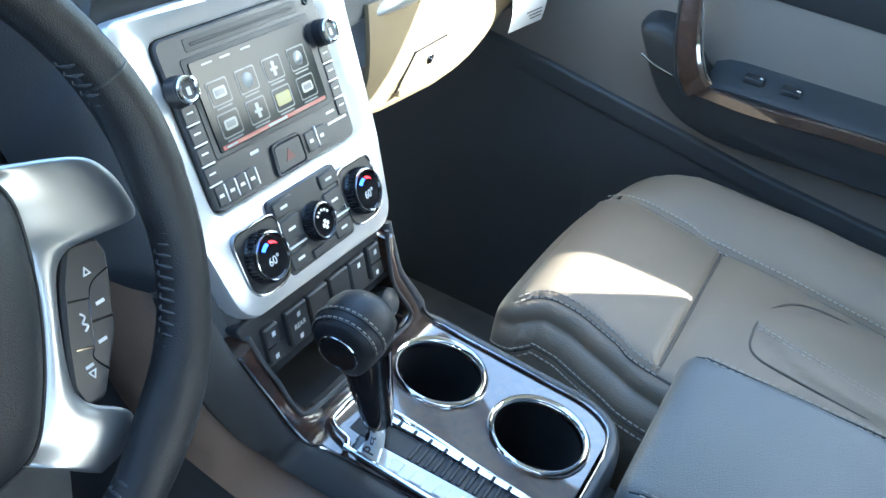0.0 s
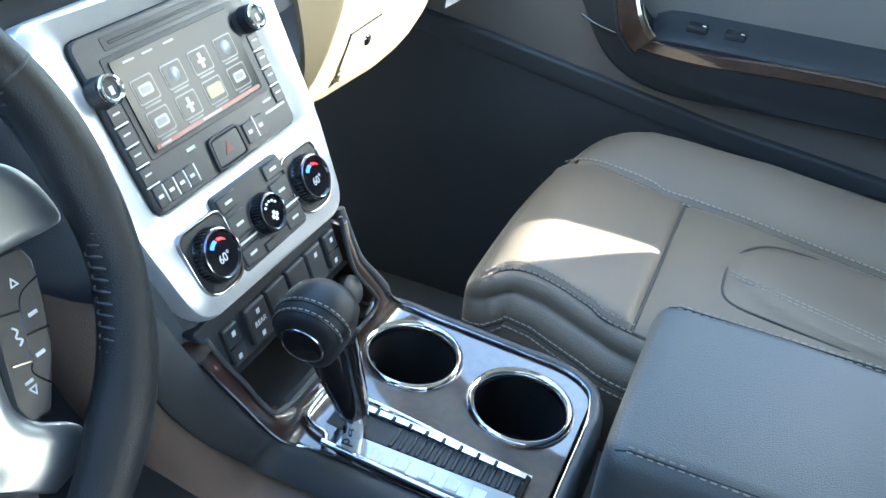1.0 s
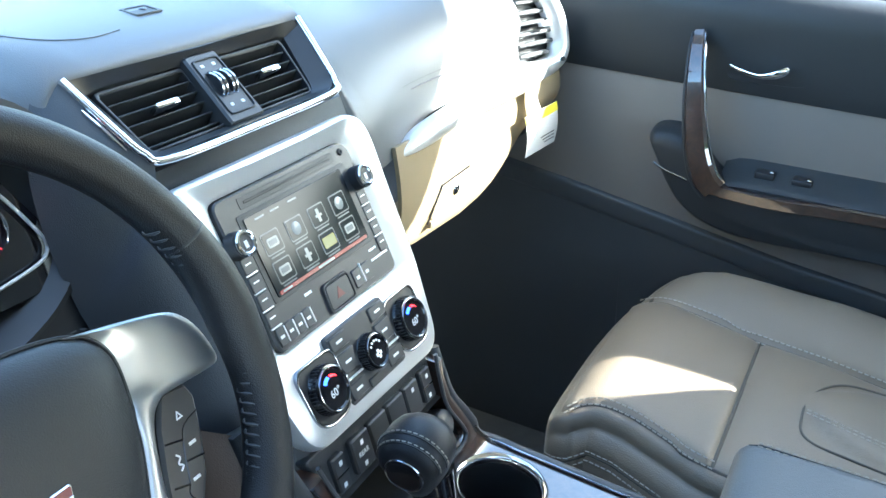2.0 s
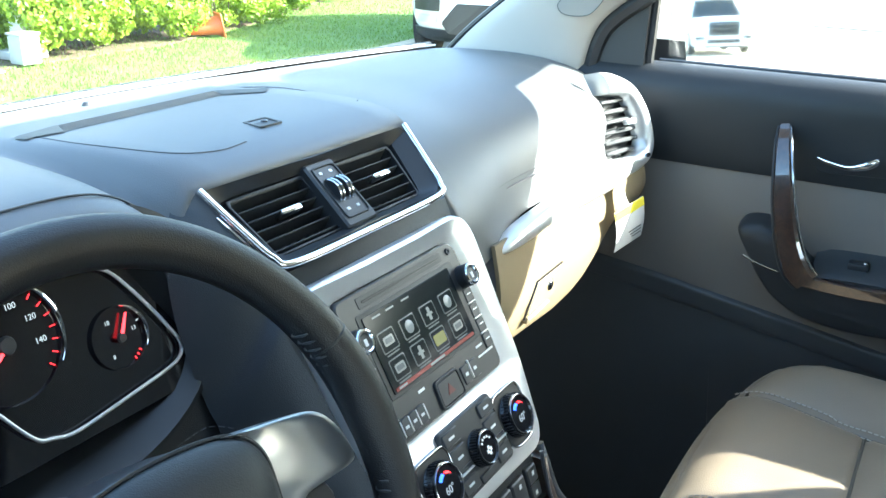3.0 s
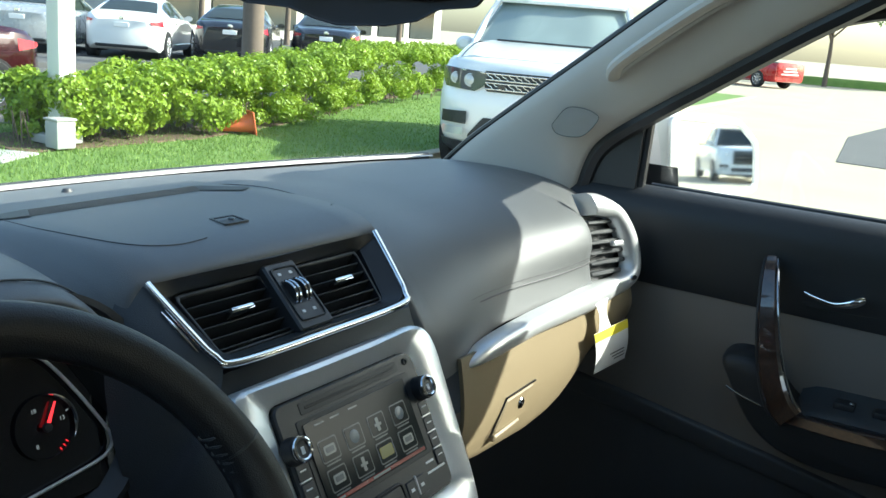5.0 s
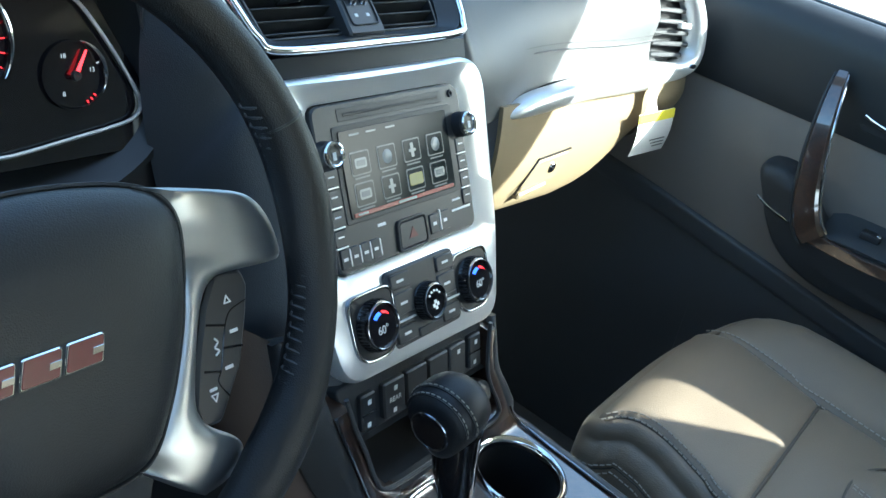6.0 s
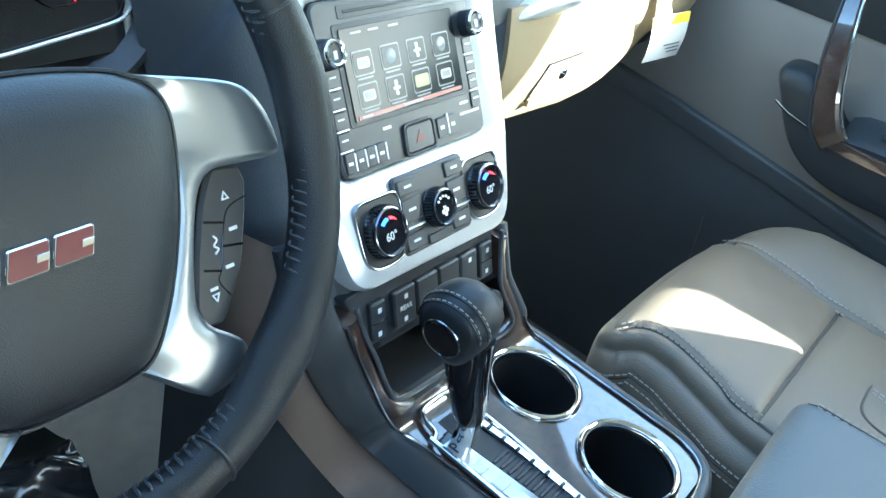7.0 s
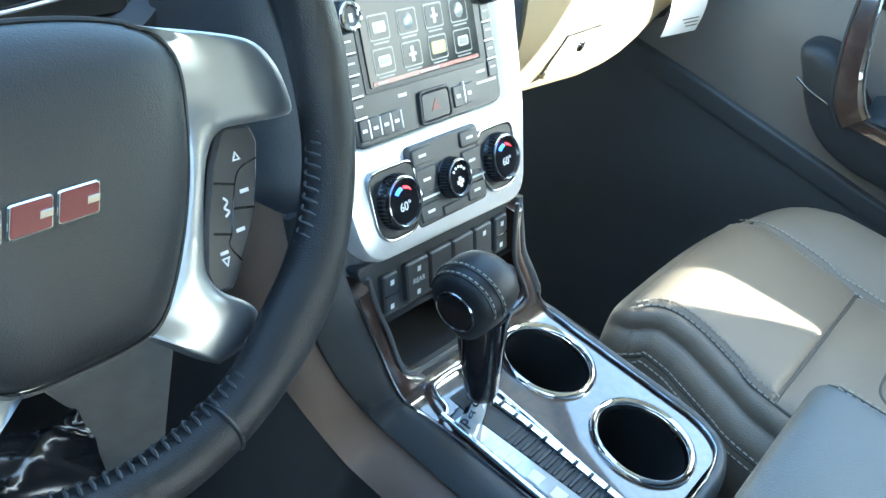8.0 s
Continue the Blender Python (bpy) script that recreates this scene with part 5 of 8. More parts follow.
for i, (u, w, legend) in enumerate(((-0.079, 0.0088, 2), (-0.046, 0.0140, 3), (-0.0155, 0.0145, 0), (0.0155, 0.0145, 0), (0.0445, 0.0125, 1), (0.072, 0.0095, 2))):
    lean = 0.0015
    b = part("rocker_switch", plate(rounded([(u - w + lean, -0.011), (u + w + lean, -0.011), (u + w - lean, 0.023), (u - w - lean, 0.023)], 0.0025), -0.002, 0.0055, 0.0015, SW), RADIO, swp)
    if legend == 2:
        part("rocker_gap", rbox((u - w, 0.0045, 0.005), (u + w, 0.0058, 0.0058), 0.0002, 1, SW), GLOSSB, b)
    if legend:
        part("symbol", rbox((u - 0.0022, 0.013, 0.0054), (u + 0.0022, 0.0175, 0.0058), 0.0006, 1, SW), MARK, b)
    if legend == 3:
        letters("legend", "REAR", 0.0065, SW @ Matrix.Translation((u, 0.0055, 0.0057)), MARK, b)
    if legend >= 2:
        part("symbol", rbox((u - 0.0022, -0.0075, 0.0054), (u + 0.0022, -0.003, 0.0058), 0.0006, 1, SW), MARK, b)
part("socket_lid", lathe([(0.0001, 0.016), (0.010, 0.016), (0.014, 0.013), (0.0155, 0.006), (0.0155, -0.01)], 28, Matrix.Translation((0.086, -0.088, 0.902)) @ Matrix.Rotation(radians(60), 4, "X")), GREYTRIM, swp, "round power socket lid")

# ---- shifter ----
sh = thing("gear_shifter", (-0.03, -0.17, 0.83), "leather gear shifter in a chrome gate", "gear lever")
GATE = [(-0.0440, -0.312), (-0.0435, -0.155), (-0.0415, -0.143), (-0.0340, -0.137), (-0.0290, -0.120), (-0.0190, -0.113), (0.0120, -0.113), (0.0205, -0.122), (0.0190, -0.190), (0.0140, -0.250), (0.0110, -0.312)]
part("gate_plate", plate(rounded(GATE, 0.004, 4), 0.815, 0.8405, 0.0008), GLOSSB, sh, "gloss black gate plate")
lip = smooth_path([(x, y, 0.8415 + 0.06 * (y + 0.23)) for x, y in GATE], 6)
part("gate_lip", tube(lip, 0.0030, 10), CHROME, sh, "polished chrome gate edge")
part("gate_rail", loft([[(x0, y, 0.8405), (x0 + 0.0006, y, 0.8445), (x0 + 0.0060, y, 0.8452), (x0 + 0.0075, y, 0.8405)] for x0, y in ((0.0105, -0.128), (0.0095, -0.19), (0.0045, -0.25), (0.0010, -0.308))]), CHROME, sh, "chrome rail beside the slot")
for i in range(9):
    part("rail_notch", rbox((0.0105 - 0.0010 * i, -0.150 - 0.0165 * i, 0.8440), (0.0165 - 0.0010 * i, -0.147 - 0.0165 * i, 0.8462), 0.0004, 1), BLACKP, sh)
part("gate_inlay", plate(rounded([(-0.0405, -0.308), (-0.0190, -0.308), (-0.0200, -0.150), (-0.0395, -0.150)], 0.003), 0.838, 0.8436, 0.0006), LAMPGLASS, sh, "clear gear indicator strip")
for i, ch in enumerate(("P", "R", "N", "D", "M", "L")[:6]):
    if i in (0,):
        letters("gear_letter", ch, 0.016, Matrix.Translation((-0.032, -0.160, 0.8442)) @ Matrix.Rotation(radians(0), 4, "Z"), BLACKP, sh)
    else:
        part("gear_mark", rbox((-0.039, -0.170 - 0.023 * i, 0.8430), (-0.026, -0.158 - 0.023 * i, 0.8445), 0.0005, 1), MARK, sh)
part("slot", rbox((-0.0180, -0.306, 0.826), (0.0090, -0.128, 0.8414), 0.001, 1), CUP, sh)
for i in range(14):
    part("bristle", rbox((-0.017, -0.300 + 0.0082 * i, 0.838), (0.004 + 0.0002 * i, -0.296 + 0.0082 * i, 0.8428), 0.0008, 1), BLACKP, sh)
part("chrome_collar", tube(smooth_path([(-0.014, -0.157, 0.838), (-0.019, -0.159, 0.858), (-0.026, -0.159, 0.882)], 6), [0.0105 + 0.0002 * i for i in range(13)], 20), CHROME, sh, "chrome collar")
part("stem", tube(smooth_path([(-0.0255, -0.159, 0.878), (-0.030, -0.156, 0.90), (-0.036, -0.150, 0.930), (-0.040, -0.144, 0.962)], 6), [0.0135 + 0.00045 * i for i in range(19)], 20), GLOSSB, sh, "gloss black stem")
KM = Matrix.Translation((-0.046, -0.139, 0.981)) @ Matrix.Rotation(radians(-14), 4, "X") @ Matrix.Rotation(radians(-12), 4, "Y") @ Matrix.Scale(0.87, 4)
def drum(x, r, grow=0.0):
    """One ring of the drum in its y-z plane, drawn out downwards into the stem."""
    ring = []
    for k in range(36):
        a = 2 * math.pi * k / 36
        y, z = math.cos(a), math.sin(a)
        tail = 1.0 + 0.42 * max(0.0, -z) ** 2.5
        ring.append(Vector((x, 0.004 + (r + grow) * y * (1 - 0.16 * max(0.0, -z)), (r + grow) * 0.90 * z * tail)))
    return ring


DRUM = ((-0.0295, 0.004), (-0.0295, 0.016), (-0.0285, 0.0235), (-0.0255, 0.0290), (-0.0205, 0.0330), (-0.012, 0.0358), (0.0, 0.0368), (0.010, 0.0360), (0.019, 0.0328), (0.0255, 0.0270), (0.0290, 0.0185), (0.0300, 0.004))
knob = part("knob", loft([drum(x, r) for x, r in DRUM], M=KM), WHEEL, sh, "black leather knob", 60)
for x, r in ((-0.0215, 0.0326), (-0.0115, 0.0359)):
    path = drum(x, r, 0.0004)[1:20]
    part("knob_seam", tube(path, 0.0008, 5, M=KM), BLACKP, knob)
    part("knob_stitching", stitches([KM @ p for p in drum(x + 0.0020, r, 0.0016)[1:20]], 0.0034, 0.0020, 0.0006, (0, 0, 0)), THREAD, knob)
TB = KM @ Matrix.Translation((-0.0285, 0.005, -0.0035)) @ Matrix.Rotation(radians(-90), 4, "Y")
part("thumb_button", lathe([(0.0001, 0.0035), (0.012, 0.0036), (0.0175, 0.0042), (0.0190, 0.0032), (0.0195, -0.004)], 32, TB), GLOSSB, knob, "gloss black thumb button")
part("button_ring", tube([Vector((0.0196 * math.cos(a), 0.0196 * math.sin(a), 0.0026)) for a in [2 * math.pi * i / 32 for i in range(32)]], 0.0010, 6, True, M=TB), DCHROME, knob)

# ---- plastic film in the driver footwell ----
rng_film = random.Random(8)
crease = [(rng_film.uniform(0, 1), rng_film.uniform(0, 1), rng_film.uniform(-1.2, 1.2), rng_film.uniform(0.004, 0.011)) for k in range(26)]


def film_fn(u, v):
    x = -0.56 + 0.375 * u
    y = 0.24 - 0.16 * v + 0.02 * math.sin(5 * u)
    z = 0.715 - 0.30 * (1 - u) ** 3 - 0.28 * max(0.0, v - 0.35) ** 1.4 - 0.04 * (1 - v)
    for a, b, c, h in crease:
        d = (u - a) * math.cos(c) + (v - b) * math.sin(c)
        z += h * math.exp(-abs(d) * 30)
    return (x, y, max(0.405, z))


film = thing("plastic_floor_cover", (-0.38, 0.15, 0.40), "crumpled glossy black plastic film over the driver footwell", "floor cover")
part("film", sheet(film_fn, 70, 50, 0.001), FILM, film, "", 30)
part("fold", loft([[(x, y, 0.402), (x + 0.25, y, 0.402), (x + 0.25, y + 0.01, 0.62), (x, y + 0.01, 0.40 + 0.22)] for x, y in ((-0.47, 0.15), (-0.47, 0.22))]), FILM, film)

# ---- padded armrest ----
arm = thing("console_armrest", (0.06, -0.6, 0.84), "padded grey leather armrest lid with double stitching", "armrest")


def arm_ring(y, k, top):
    z0, z1, l, r = 0.865, top, -0.048, 0.168
    pts = rounded([(l, z0), (r, z0), (r, z1), (l, z1)], [0.012, 0.012, 0.022, 0.022], 6)
    c = Vector(((l + r) / 2, (z0 + z1) / 2))
    return [(c.x + (p.x - c.x) * k, y, c.y + (p.y - c.y) * (0.55 + 0.45 * k)) for p in pts]


rg = [arm_ring(-0.366, 0.86, 0.944), arm_ring(-0.3685, 0.93, 0.947), arm_ring(-0.374, 0.975, 0.950), arm_ring(-0.384, 1.0, 0.952)] + [arm_ring(-0.40 - 0.04 * i, 1.0, 0.952 + 0.0015 * math.sin(i)) for i in range(13)]
part("pad", loft(rg), ARM, arm, "smooth grey leather", 50)
for x in (-0.036, 0.156):
    for dx in (-0.0028, 0.0028):
        part("stitching", stitches([(x + dx, -0.385 - 0.02 * i, 0.9512) for i in range(22)], 0.0045, 0.003, 0.0007, (0, 0, 0.0004)), THREAD, arm)
    part("seam", tube([(x, -0.375, 0.947), (x, -0.385, 0.9508), (x, -0.88, 0.9515)], 0.0011, 6), BLACKP, arm)
part("base", rbox((-0.055, -0.90, 0.60), (0.172, -0.392, 0.868), 0.010, 2), DARKTRIM, arm)
part("hinge", rbox((0.095, -0.392, 0.805), (0.165, -0.372, 0.822), 0.003, 2), GREYPAINT, arm, "bare metal hinge")
part("hinge_pin", tube([(0.098, -0.378, 0.824), (0.162, -0.378, 0.824)], 0.004, 10), GREYPAINT, arm)

# ---- passenger seat cushion ----
seat = thing("passenger_seat", (0.38, -0.45, 0.40), "taupe leather passenger seat cushion with light double stitching", "car seat")
SEAM_Y = (-0.80, -0.56, -0.342, -0.290, -0.245, -0.205, -0.182, -0.168)


def seam_l(y):
    """Inboard seam of the middle panels."""
    return along(y, SEAM_Y, (0.196, 0.206, 0.238, 0.261, 0.281, 0.289, 0.286, 0.276))


def seam_r(y):
    """Outboard seam of the middle panels."""
    return along(y, SEAM_Y, (0.500, 0.516, 0.541, 0.558, 0.571, 0.581, 0.586, 0.588))


def seat_z(x, y):
    """Height of the cushion: a soft crown in the middle, a raised outboard bolster, a rolled front."""
    l, r = seam_l(y), seam_r(y)
    k = max(0.0, min(1.0, (x - l) / (r - l)))
    z = 0.850 + 0.007 * math.sin(math.pi * k) - 0.004 * k
    z -= 0.022 * max(0.0, min(1, (-0.42 - y) / 0.3))
    if x > r:
        q = min(1.0, (x - r) / (0.688 - r))
        z += 0.030 * math.sin(math.pi * min(1.0, q * 1.15) * 0.62) * min(1.0, max(0.0, (-0.17 - y) / 0.10)) - 0.050 * max(0.0, (q - 0.72) / 0.28) ** 2
    f = max(0.0, min(1.0, (y + 0.235) / 0.078))
    return z - 0.026 * f ** 2.6


def pad(name, left, right, y0, y1, nu, nv, label=""):
    """A stuffed panel between two seams, rolled down at its edges."""
    def fn(u, v):
        y = y0 + (y1 - y0) * v
        a, b = left(y), right(y)
        x = a + (b - a) * u
        e = min(u * (b - a), (1 - u) * (b - a), v * (y0 - y1) + (0.02 if y0 > -0.2 else 0), (1 - v) * (y0 - y1))
        wave = 0.0011 * noise.noise(Vector((x * 16, y * 16, 3.1)))
        d = math.sqrt(((x - 0.405) / 0.088) ** 2 + ((y + 0.565) / 0.152) ** 2)
        wave += 0.007 * max(0.0, min(1.0, (1.02 - d) / 0.10)) if y < -0.36 else 0.0
        return Vector((x, y, seat_z(x, y) + 0.004 + wave - 0.008 * math.exp(-(e / 0.009) * 1.6)))

    return part(name, sheet(fn, nu, nv), SEAT, seat, label, 75)


def bolster_edge(y):
    return along(y, (-0.80, -0.42, -0.30, -0.235, -0.205, -0.185), (0.682, 0.694, 0.690, 0.674, 0.648, 0.612))


pad("front_panel", seam_l, seam_r, -0.1605, -0.342, 44, 34)
pad("rear_panel", seam_l, seam_r, -0.342, -0.80, 40, 44)
pad("bolster", seam_r, bolster_edge, -0.185, -0.80, 24, 60)
# the skirt follows the rim of the cushion from the rear inboard end round the nose to the outboard side
rim_line = [(seam_l(y), y) for y in (-0.80, -0.70, -0.60, -0.50, -0.42, -0.342, -0.315, -0.290, -0.265, -0.245, -0.225, -0.205, -0.190)]
rim_line += [(0.281, -0.174), (0.279, -0.166), (0.288, -0.1610), (0.320, -0.1600), (0.38, -0.1600), (0.46, -0.161), (0.54, -0.166), (0.575, -0.172), (0.600, -0.182)]
rim_line += [(bolster_edge(y) + 0.002, y) for y in (-0.195, -0.215, -0.245, -0.30, -0.42, -0.60, -0.80)]
rim_fine = smooth_path([(a, b, 0) for a, b in rim_line], 5)
FLANK = [(0, 0.000), (0.004, -0.0005), (0.009, -0.0030), (0.013, -0.0085), (0.0145, -0.015), (0.0140, -0.0205), (0.0140, -0.0230), (0.0185, -0.0240), (0.0245, -0.0285), (0.0290, -0.0350), (0.0315, -0.0425), (0.0312, -0.0475), (0.0312, -0.0505), (0.0335, -0.056), (0.036, -0.09), (0.028, -0.16), (0.010, -0.30)]
FRONT = [(0, 0.000), (0.004, -0.0008), (0.008, -0.003), (0.012, -0.007), (0.0150, -0.012), (0.0165, -0.018), (0.017, -0.0235), (0.0173, -0.029), (0.0175, -0.035), (0.0175, -0.041), (0.0173, -0.047), (0.0172, -0.053), (0.017, -0.060), (0.016, -0.075), (0.013, -0.11), (0.004, -0.18), (-0.02, -0.32)]
skirt, piping, fold, rims = [], [], [], []
for i, p in enumerate(rim_fine):
    t = (rim_fine[min(i + 1, len(rim_fine) - 1)] - rim_fine[max(i - 1, 0)]).normalized()
    o = Vector((-t.y, t.x, 0))
    inboard = max(0.0, min(1.0, (-0.163 - p.y) / 0.016)) if p.x < 0.32 else 0.0
    inboard *= inboard * (3 - 2 * inboard) / max(inboard, 1e-6)
    z0 = seat_z(p.x, p.y) - 0.003
    ring = []
    for (a, b), (c, d) in zip(FLANK, FRONT):
        ring.append(Vector((p.x, p.y, z0)) + o * (c + (a - c) * inboard) + Vector((0, 0, d + (b - d) * inboard)))
    skirt.append(ring)
    if inboard > 0.15:
        piping.append(ring[12])
        fold.append(ring[6])
part("skirt", loft(skirt, closed=False, caps=False), SEAT, seat, "", 80)
# seams with double rows of light thread; dark tubes paint the shade in them
seams = [[(seam_l(-0.342), -0.342), (0.39, -0.343), (seam_r(-0.342), -0.342)], [(seam_l(y), y) for y in SEAM_Y[::-1]], [(seam_r(y), y) for y in SEAM_Y[::-1]]]
for sline in seams:
    path = [Vector((p.x, p.y, seat_z(p.x, p.y) - 0.0030)) for p in smooth_path([(a, b, 0) for a, b in sline], 14)]
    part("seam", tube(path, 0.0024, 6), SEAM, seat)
for sline, offs in ((seams[1], (-0.0040, 0.0062)), (seams[2], (-0.0062, 0.0062))):
    for off in offs:
        path = [Vector((p.x + off, p.y, seat_z(p.x + off, p.y) - 0.001 + (0.0024 if off > 0 else 0.0))) for p in smooth_path([(a, b, 0) for a, b in sline], 14) if p.y > -0.345 or sline is not seams[1]]
        part("stitching", stitches([q + Vector((0, 0, 0.0012)) for q in path], 0.0052, 0.0024, 0.0010), THREAD, seat)
arc = smooth_path([(0.318, -0.56, 0), (0.322, -0.48, 0), (0.330, -0.425, 0), (0.371, -0.414, 0), (0.431, -0.421, 0), (0.480, -0.452, 0), (0.492, -0.505, 0), (0.478, -0.555, 0)], 8)
# crease round the raised insert, its shade drawn as a dark tube
part("arc_crease_shade", tube([Vector((p.x, p.y, seat_z(p.x, p.y) + 0.0042)) for p in arc], 0.0016, 6), SEAM, seat)
for off in (0.0, 0.007):
    part("stitching", stitches([Vector((0.371 - 0.0015 * i + off, -0.420 - 0.010 * i, seat_z(0.371, -0.420 - 0.010 * i) + 0.0105)) for i in range(18)], 0.005, 0.0024, 0.0008), THREAD, seat)

# piping and fold lines carry the same painted crease shade
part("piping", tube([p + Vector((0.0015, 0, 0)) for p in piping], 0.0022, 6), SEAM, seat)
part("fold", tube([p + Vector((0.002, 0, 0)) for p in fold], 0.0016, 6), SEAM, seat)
for dz, dx in ((-0.0060, -0.0024), (0.0062, -0.0012)):
    part("stitching", stitches([p + Vector((dx - 0.0010, 0, dz)) for p in piping], 0.0052, 0.0024, 0.0010, (0, 0, 0)), THREAD, seat)
part("base", rbox((0.16, -0.78, 0.44), (0.62, -0.22, 0.60), 0.03, 3), BLACKP, seat)
# out of view; added to keep the sun off the low areas ahead
part("unseen_backrest", loft([[(0.385 + (p.x - 0.385) * k, y + (p.y - 0.9) * -0.28, p.y) for p in rounded([(0.13, 0.84), (0.64, 0.84), (0.60, 1.46), (0.17, 1.46)], 0.09, 6)] for y, k in ((-0.80, 0.93), (-0.785, 0.98), (-0.81, 1.0), (-0.88, 1.0), (-0.91, 0.95))]), SEAT, seat)
part("lever", tube(smooth_path([(0.60, -0.20, 0.60), (0.63, -0.15, 0.61), (0.64, -0.12, 0.615)], 6), 0.007, 10), DARKTRIM, seat, "grey adjuster lever")

# ---- passenger door ----
door = thing("passenger_door", (0.80, -0.45, 0.45), "taupe and black vinyl passenger door with a wood trimmed pull", "car door")


def door_fn(pts, y0, y1):
    def fn(u, v):
        q = smooth_path(pts, 6)
        p = q[min(len(q) - 1, int(v * (len(q) - 1) + 0.5))]
        return Vector((p.x, y0 + (y1 - y0) * u, p.y))
    return fn


part("upper_panel", sheet(door_fn([(0.815, 1.245), (0.800, 1.256), (0.782, 1.254), (0.766, 1.242), (0.757, 1.222), (0.760, 1.18), (0.766, 1.135), (0.772, 1.112)], 0.30, -1.0), 30, 42, 0.004), DARKTRIM, door, "black vinyl upper panel")
part("upper_groove", tube([(0.7545, 0.10, 1.213), (0.7545, -0.3, 1.212), (0.7545, -1.0, 1.212)], 0.0015, 6), BLACKP, door)
def ledge_z(y):
    """Height of the ledge between the middle and the lower panel, falling towards the rear."""
    return along(-y, (-0.34, -0.025, 0.063, 0.162, 0.338, 1.0), (0.955, 0.918, 0.905, 0.891, 0.864, 0.80))


part("middle_panel", sheet(lambda u, v: Vector((0.776 - 0.008 * math.sin(math.pi * v), 0.30 - 1.30 * u, 1.118 + (ledge_z(0.30 - 1.30 * u) - 1.118) * v)), 30, 20, 0.004), DOORB, door, "taupe vinyl middle panel")


def lower_fn(u, v):
    """The lower panel, whose ledge falls towards the rear."""
    y = 0.34 - 1.34 * u
    top = ledge_z(y)
    q = smooth_path([(0.778, top + 0.002), (0.770, top - 0.001), (0.768, top - 0.006), (0.771, top - 0.028), (0.777, top - 0.036), (0.778, top - 0.10), (0.780, 0.66), (0.785, 0.39)], 5)
    p = q[min(len(q) - 1, int(v * (len(q) - 1) + 0.5))]
    return Vector((p.x, y, p.y))


part("lower_panel", sheet(lower_fn, 30, 35, 0.004), GREYTRIM, door, "dark lower panel")
part("outer_skin", rbox((0.83, -0.98, 0.35), (0.90, 0.35, 1.20), 0.03, 3), WHITEPAINT, door, "white painted outer skin")
part("sill_seal", tube([(0.806, 0.06, 1.258), (0.806, -0.92, 1.262)], 0.006, 8), BLACKP, door)
# arm pod
pod = [(-0.112, 1.046), (-0.126, 1.012), (-0.148, 0.975), (-0.176, 0.944), (-0.220, 0.922), (-0.29, 0.914), (-0.45, 0.922), (-0.95, 0.940), (-0.95, 1.010), (-0.60, 1.004), (-0.33, 0.994), (-0.235, 0.992), (-0.195, 1.020), (-0.155, 1.052)]
po = smooth_path([(a, b, 0) for a, b in pod], 4, True)
c0 = Vector((-0.5, 0.962, 0))
pr = []
for k, x in ((1.0, 0.772), (1.0, 0.735), (0.995, 0.712), (0.985, 0.704), (0.965, 0.700)):
    pr.append([(x, p.x * 1.0 + (c0.x - p.x) * (1 - k), p.y + (c0.y - p.y) * (1 - k) * 4) for p in po])
part("arm_pod", loft(pr), DARKTRIM, door, "black vinyl arm pod", 50)
part("arm_top", sheet(lambda u, v: Vector((0.702 + 0.070 * v, -0.222 - 0.71 * u, 0.999 + 0.014 * u + 0.024 * v * v - 0.006 * math.exp(-v * 9) - 0.010 * math.exp(-u * 60))), 40, 12, 0.010), ARMTOP, door, "dark padded arm top", 70)
part("pod_groove", tube(smooth_path([(0.7005, -0.128, 1.004), (0.6975, -0.150, 0.996), (0.6970, -0.182, 0.989)], 5), 0.0018, 6), DCHROME, door)
pull = smooth_path([(0.748, -0.152, 1.192), (0.722, -0.158, 1.170), (0.704, -0.166, 1.135), (0.696, -0.175, 1.090), (0.692, -0.190, 1.035), (0.692, -0.206, 1.000), (0.693, -0.222, 0.984)], 7)
rg = []
for i, p in enumerate(pull):
    w = 0.0085 + 0.0115 * min(1, i / 34)
    t = (pull[min(i + 1, len(pull) - 1)] - pull[max(i - 1, 0)]).normalized()
    side = Vector((0, 1, 0)) - t * t.y
    side.normalize()
    out = t.cross(side)
    if out.x > 0:
        out = -out
    rg.append([p + side * w, p + side * w * 0.7 + out * 0.007, p - side * w * 0.7 + out * 0.007, p - side * w, p - side * w * 0.6 - out * 0.012, p + side * w * 0.6 - out * 0.012])
part("wood_pull", loft(rg), WOOD, door, "lacquered burl wood pull")
for s in (1, -1):
    part("pull_edge", tube([q[0 if s > 0 else 3] for q in rg], 0.0024, 8), DCHROME if s < 0 else DARKTRIM, door)
wl = [(0.6965, -0.205, 0.984), (0.6955, -0.300, 0.981), (0.6955, -0.47, 0.991), (0.6955, -0.93, 1.002)]
part("wood_strip", loft([[(x, y, z + 0.009), (x - 0.003, y, z + 0.007), (x - 0.003, y, z - 0.007), (x, y, z - 0.009), (x + 0.012, y, z - 0.008), (x + 0.012, y, z + 0.008)] for x, y, z in [tuple(p) for p in smooth_path(wl, 5)]]), WOOD, door)
for y in (-0.283, -0.335):
    b = part("window_switch", rbox((0.728, y - 0.014, 1.000), (0.752, y + 0.014, 1.0125), 0.003, 2), BLACKP, door)
    part("bright_tip", rbox((0.732, y - 0.012, 1.0115), (0.738, y - 0.006, 1.0145), 0.001, 1), CHROME, b)
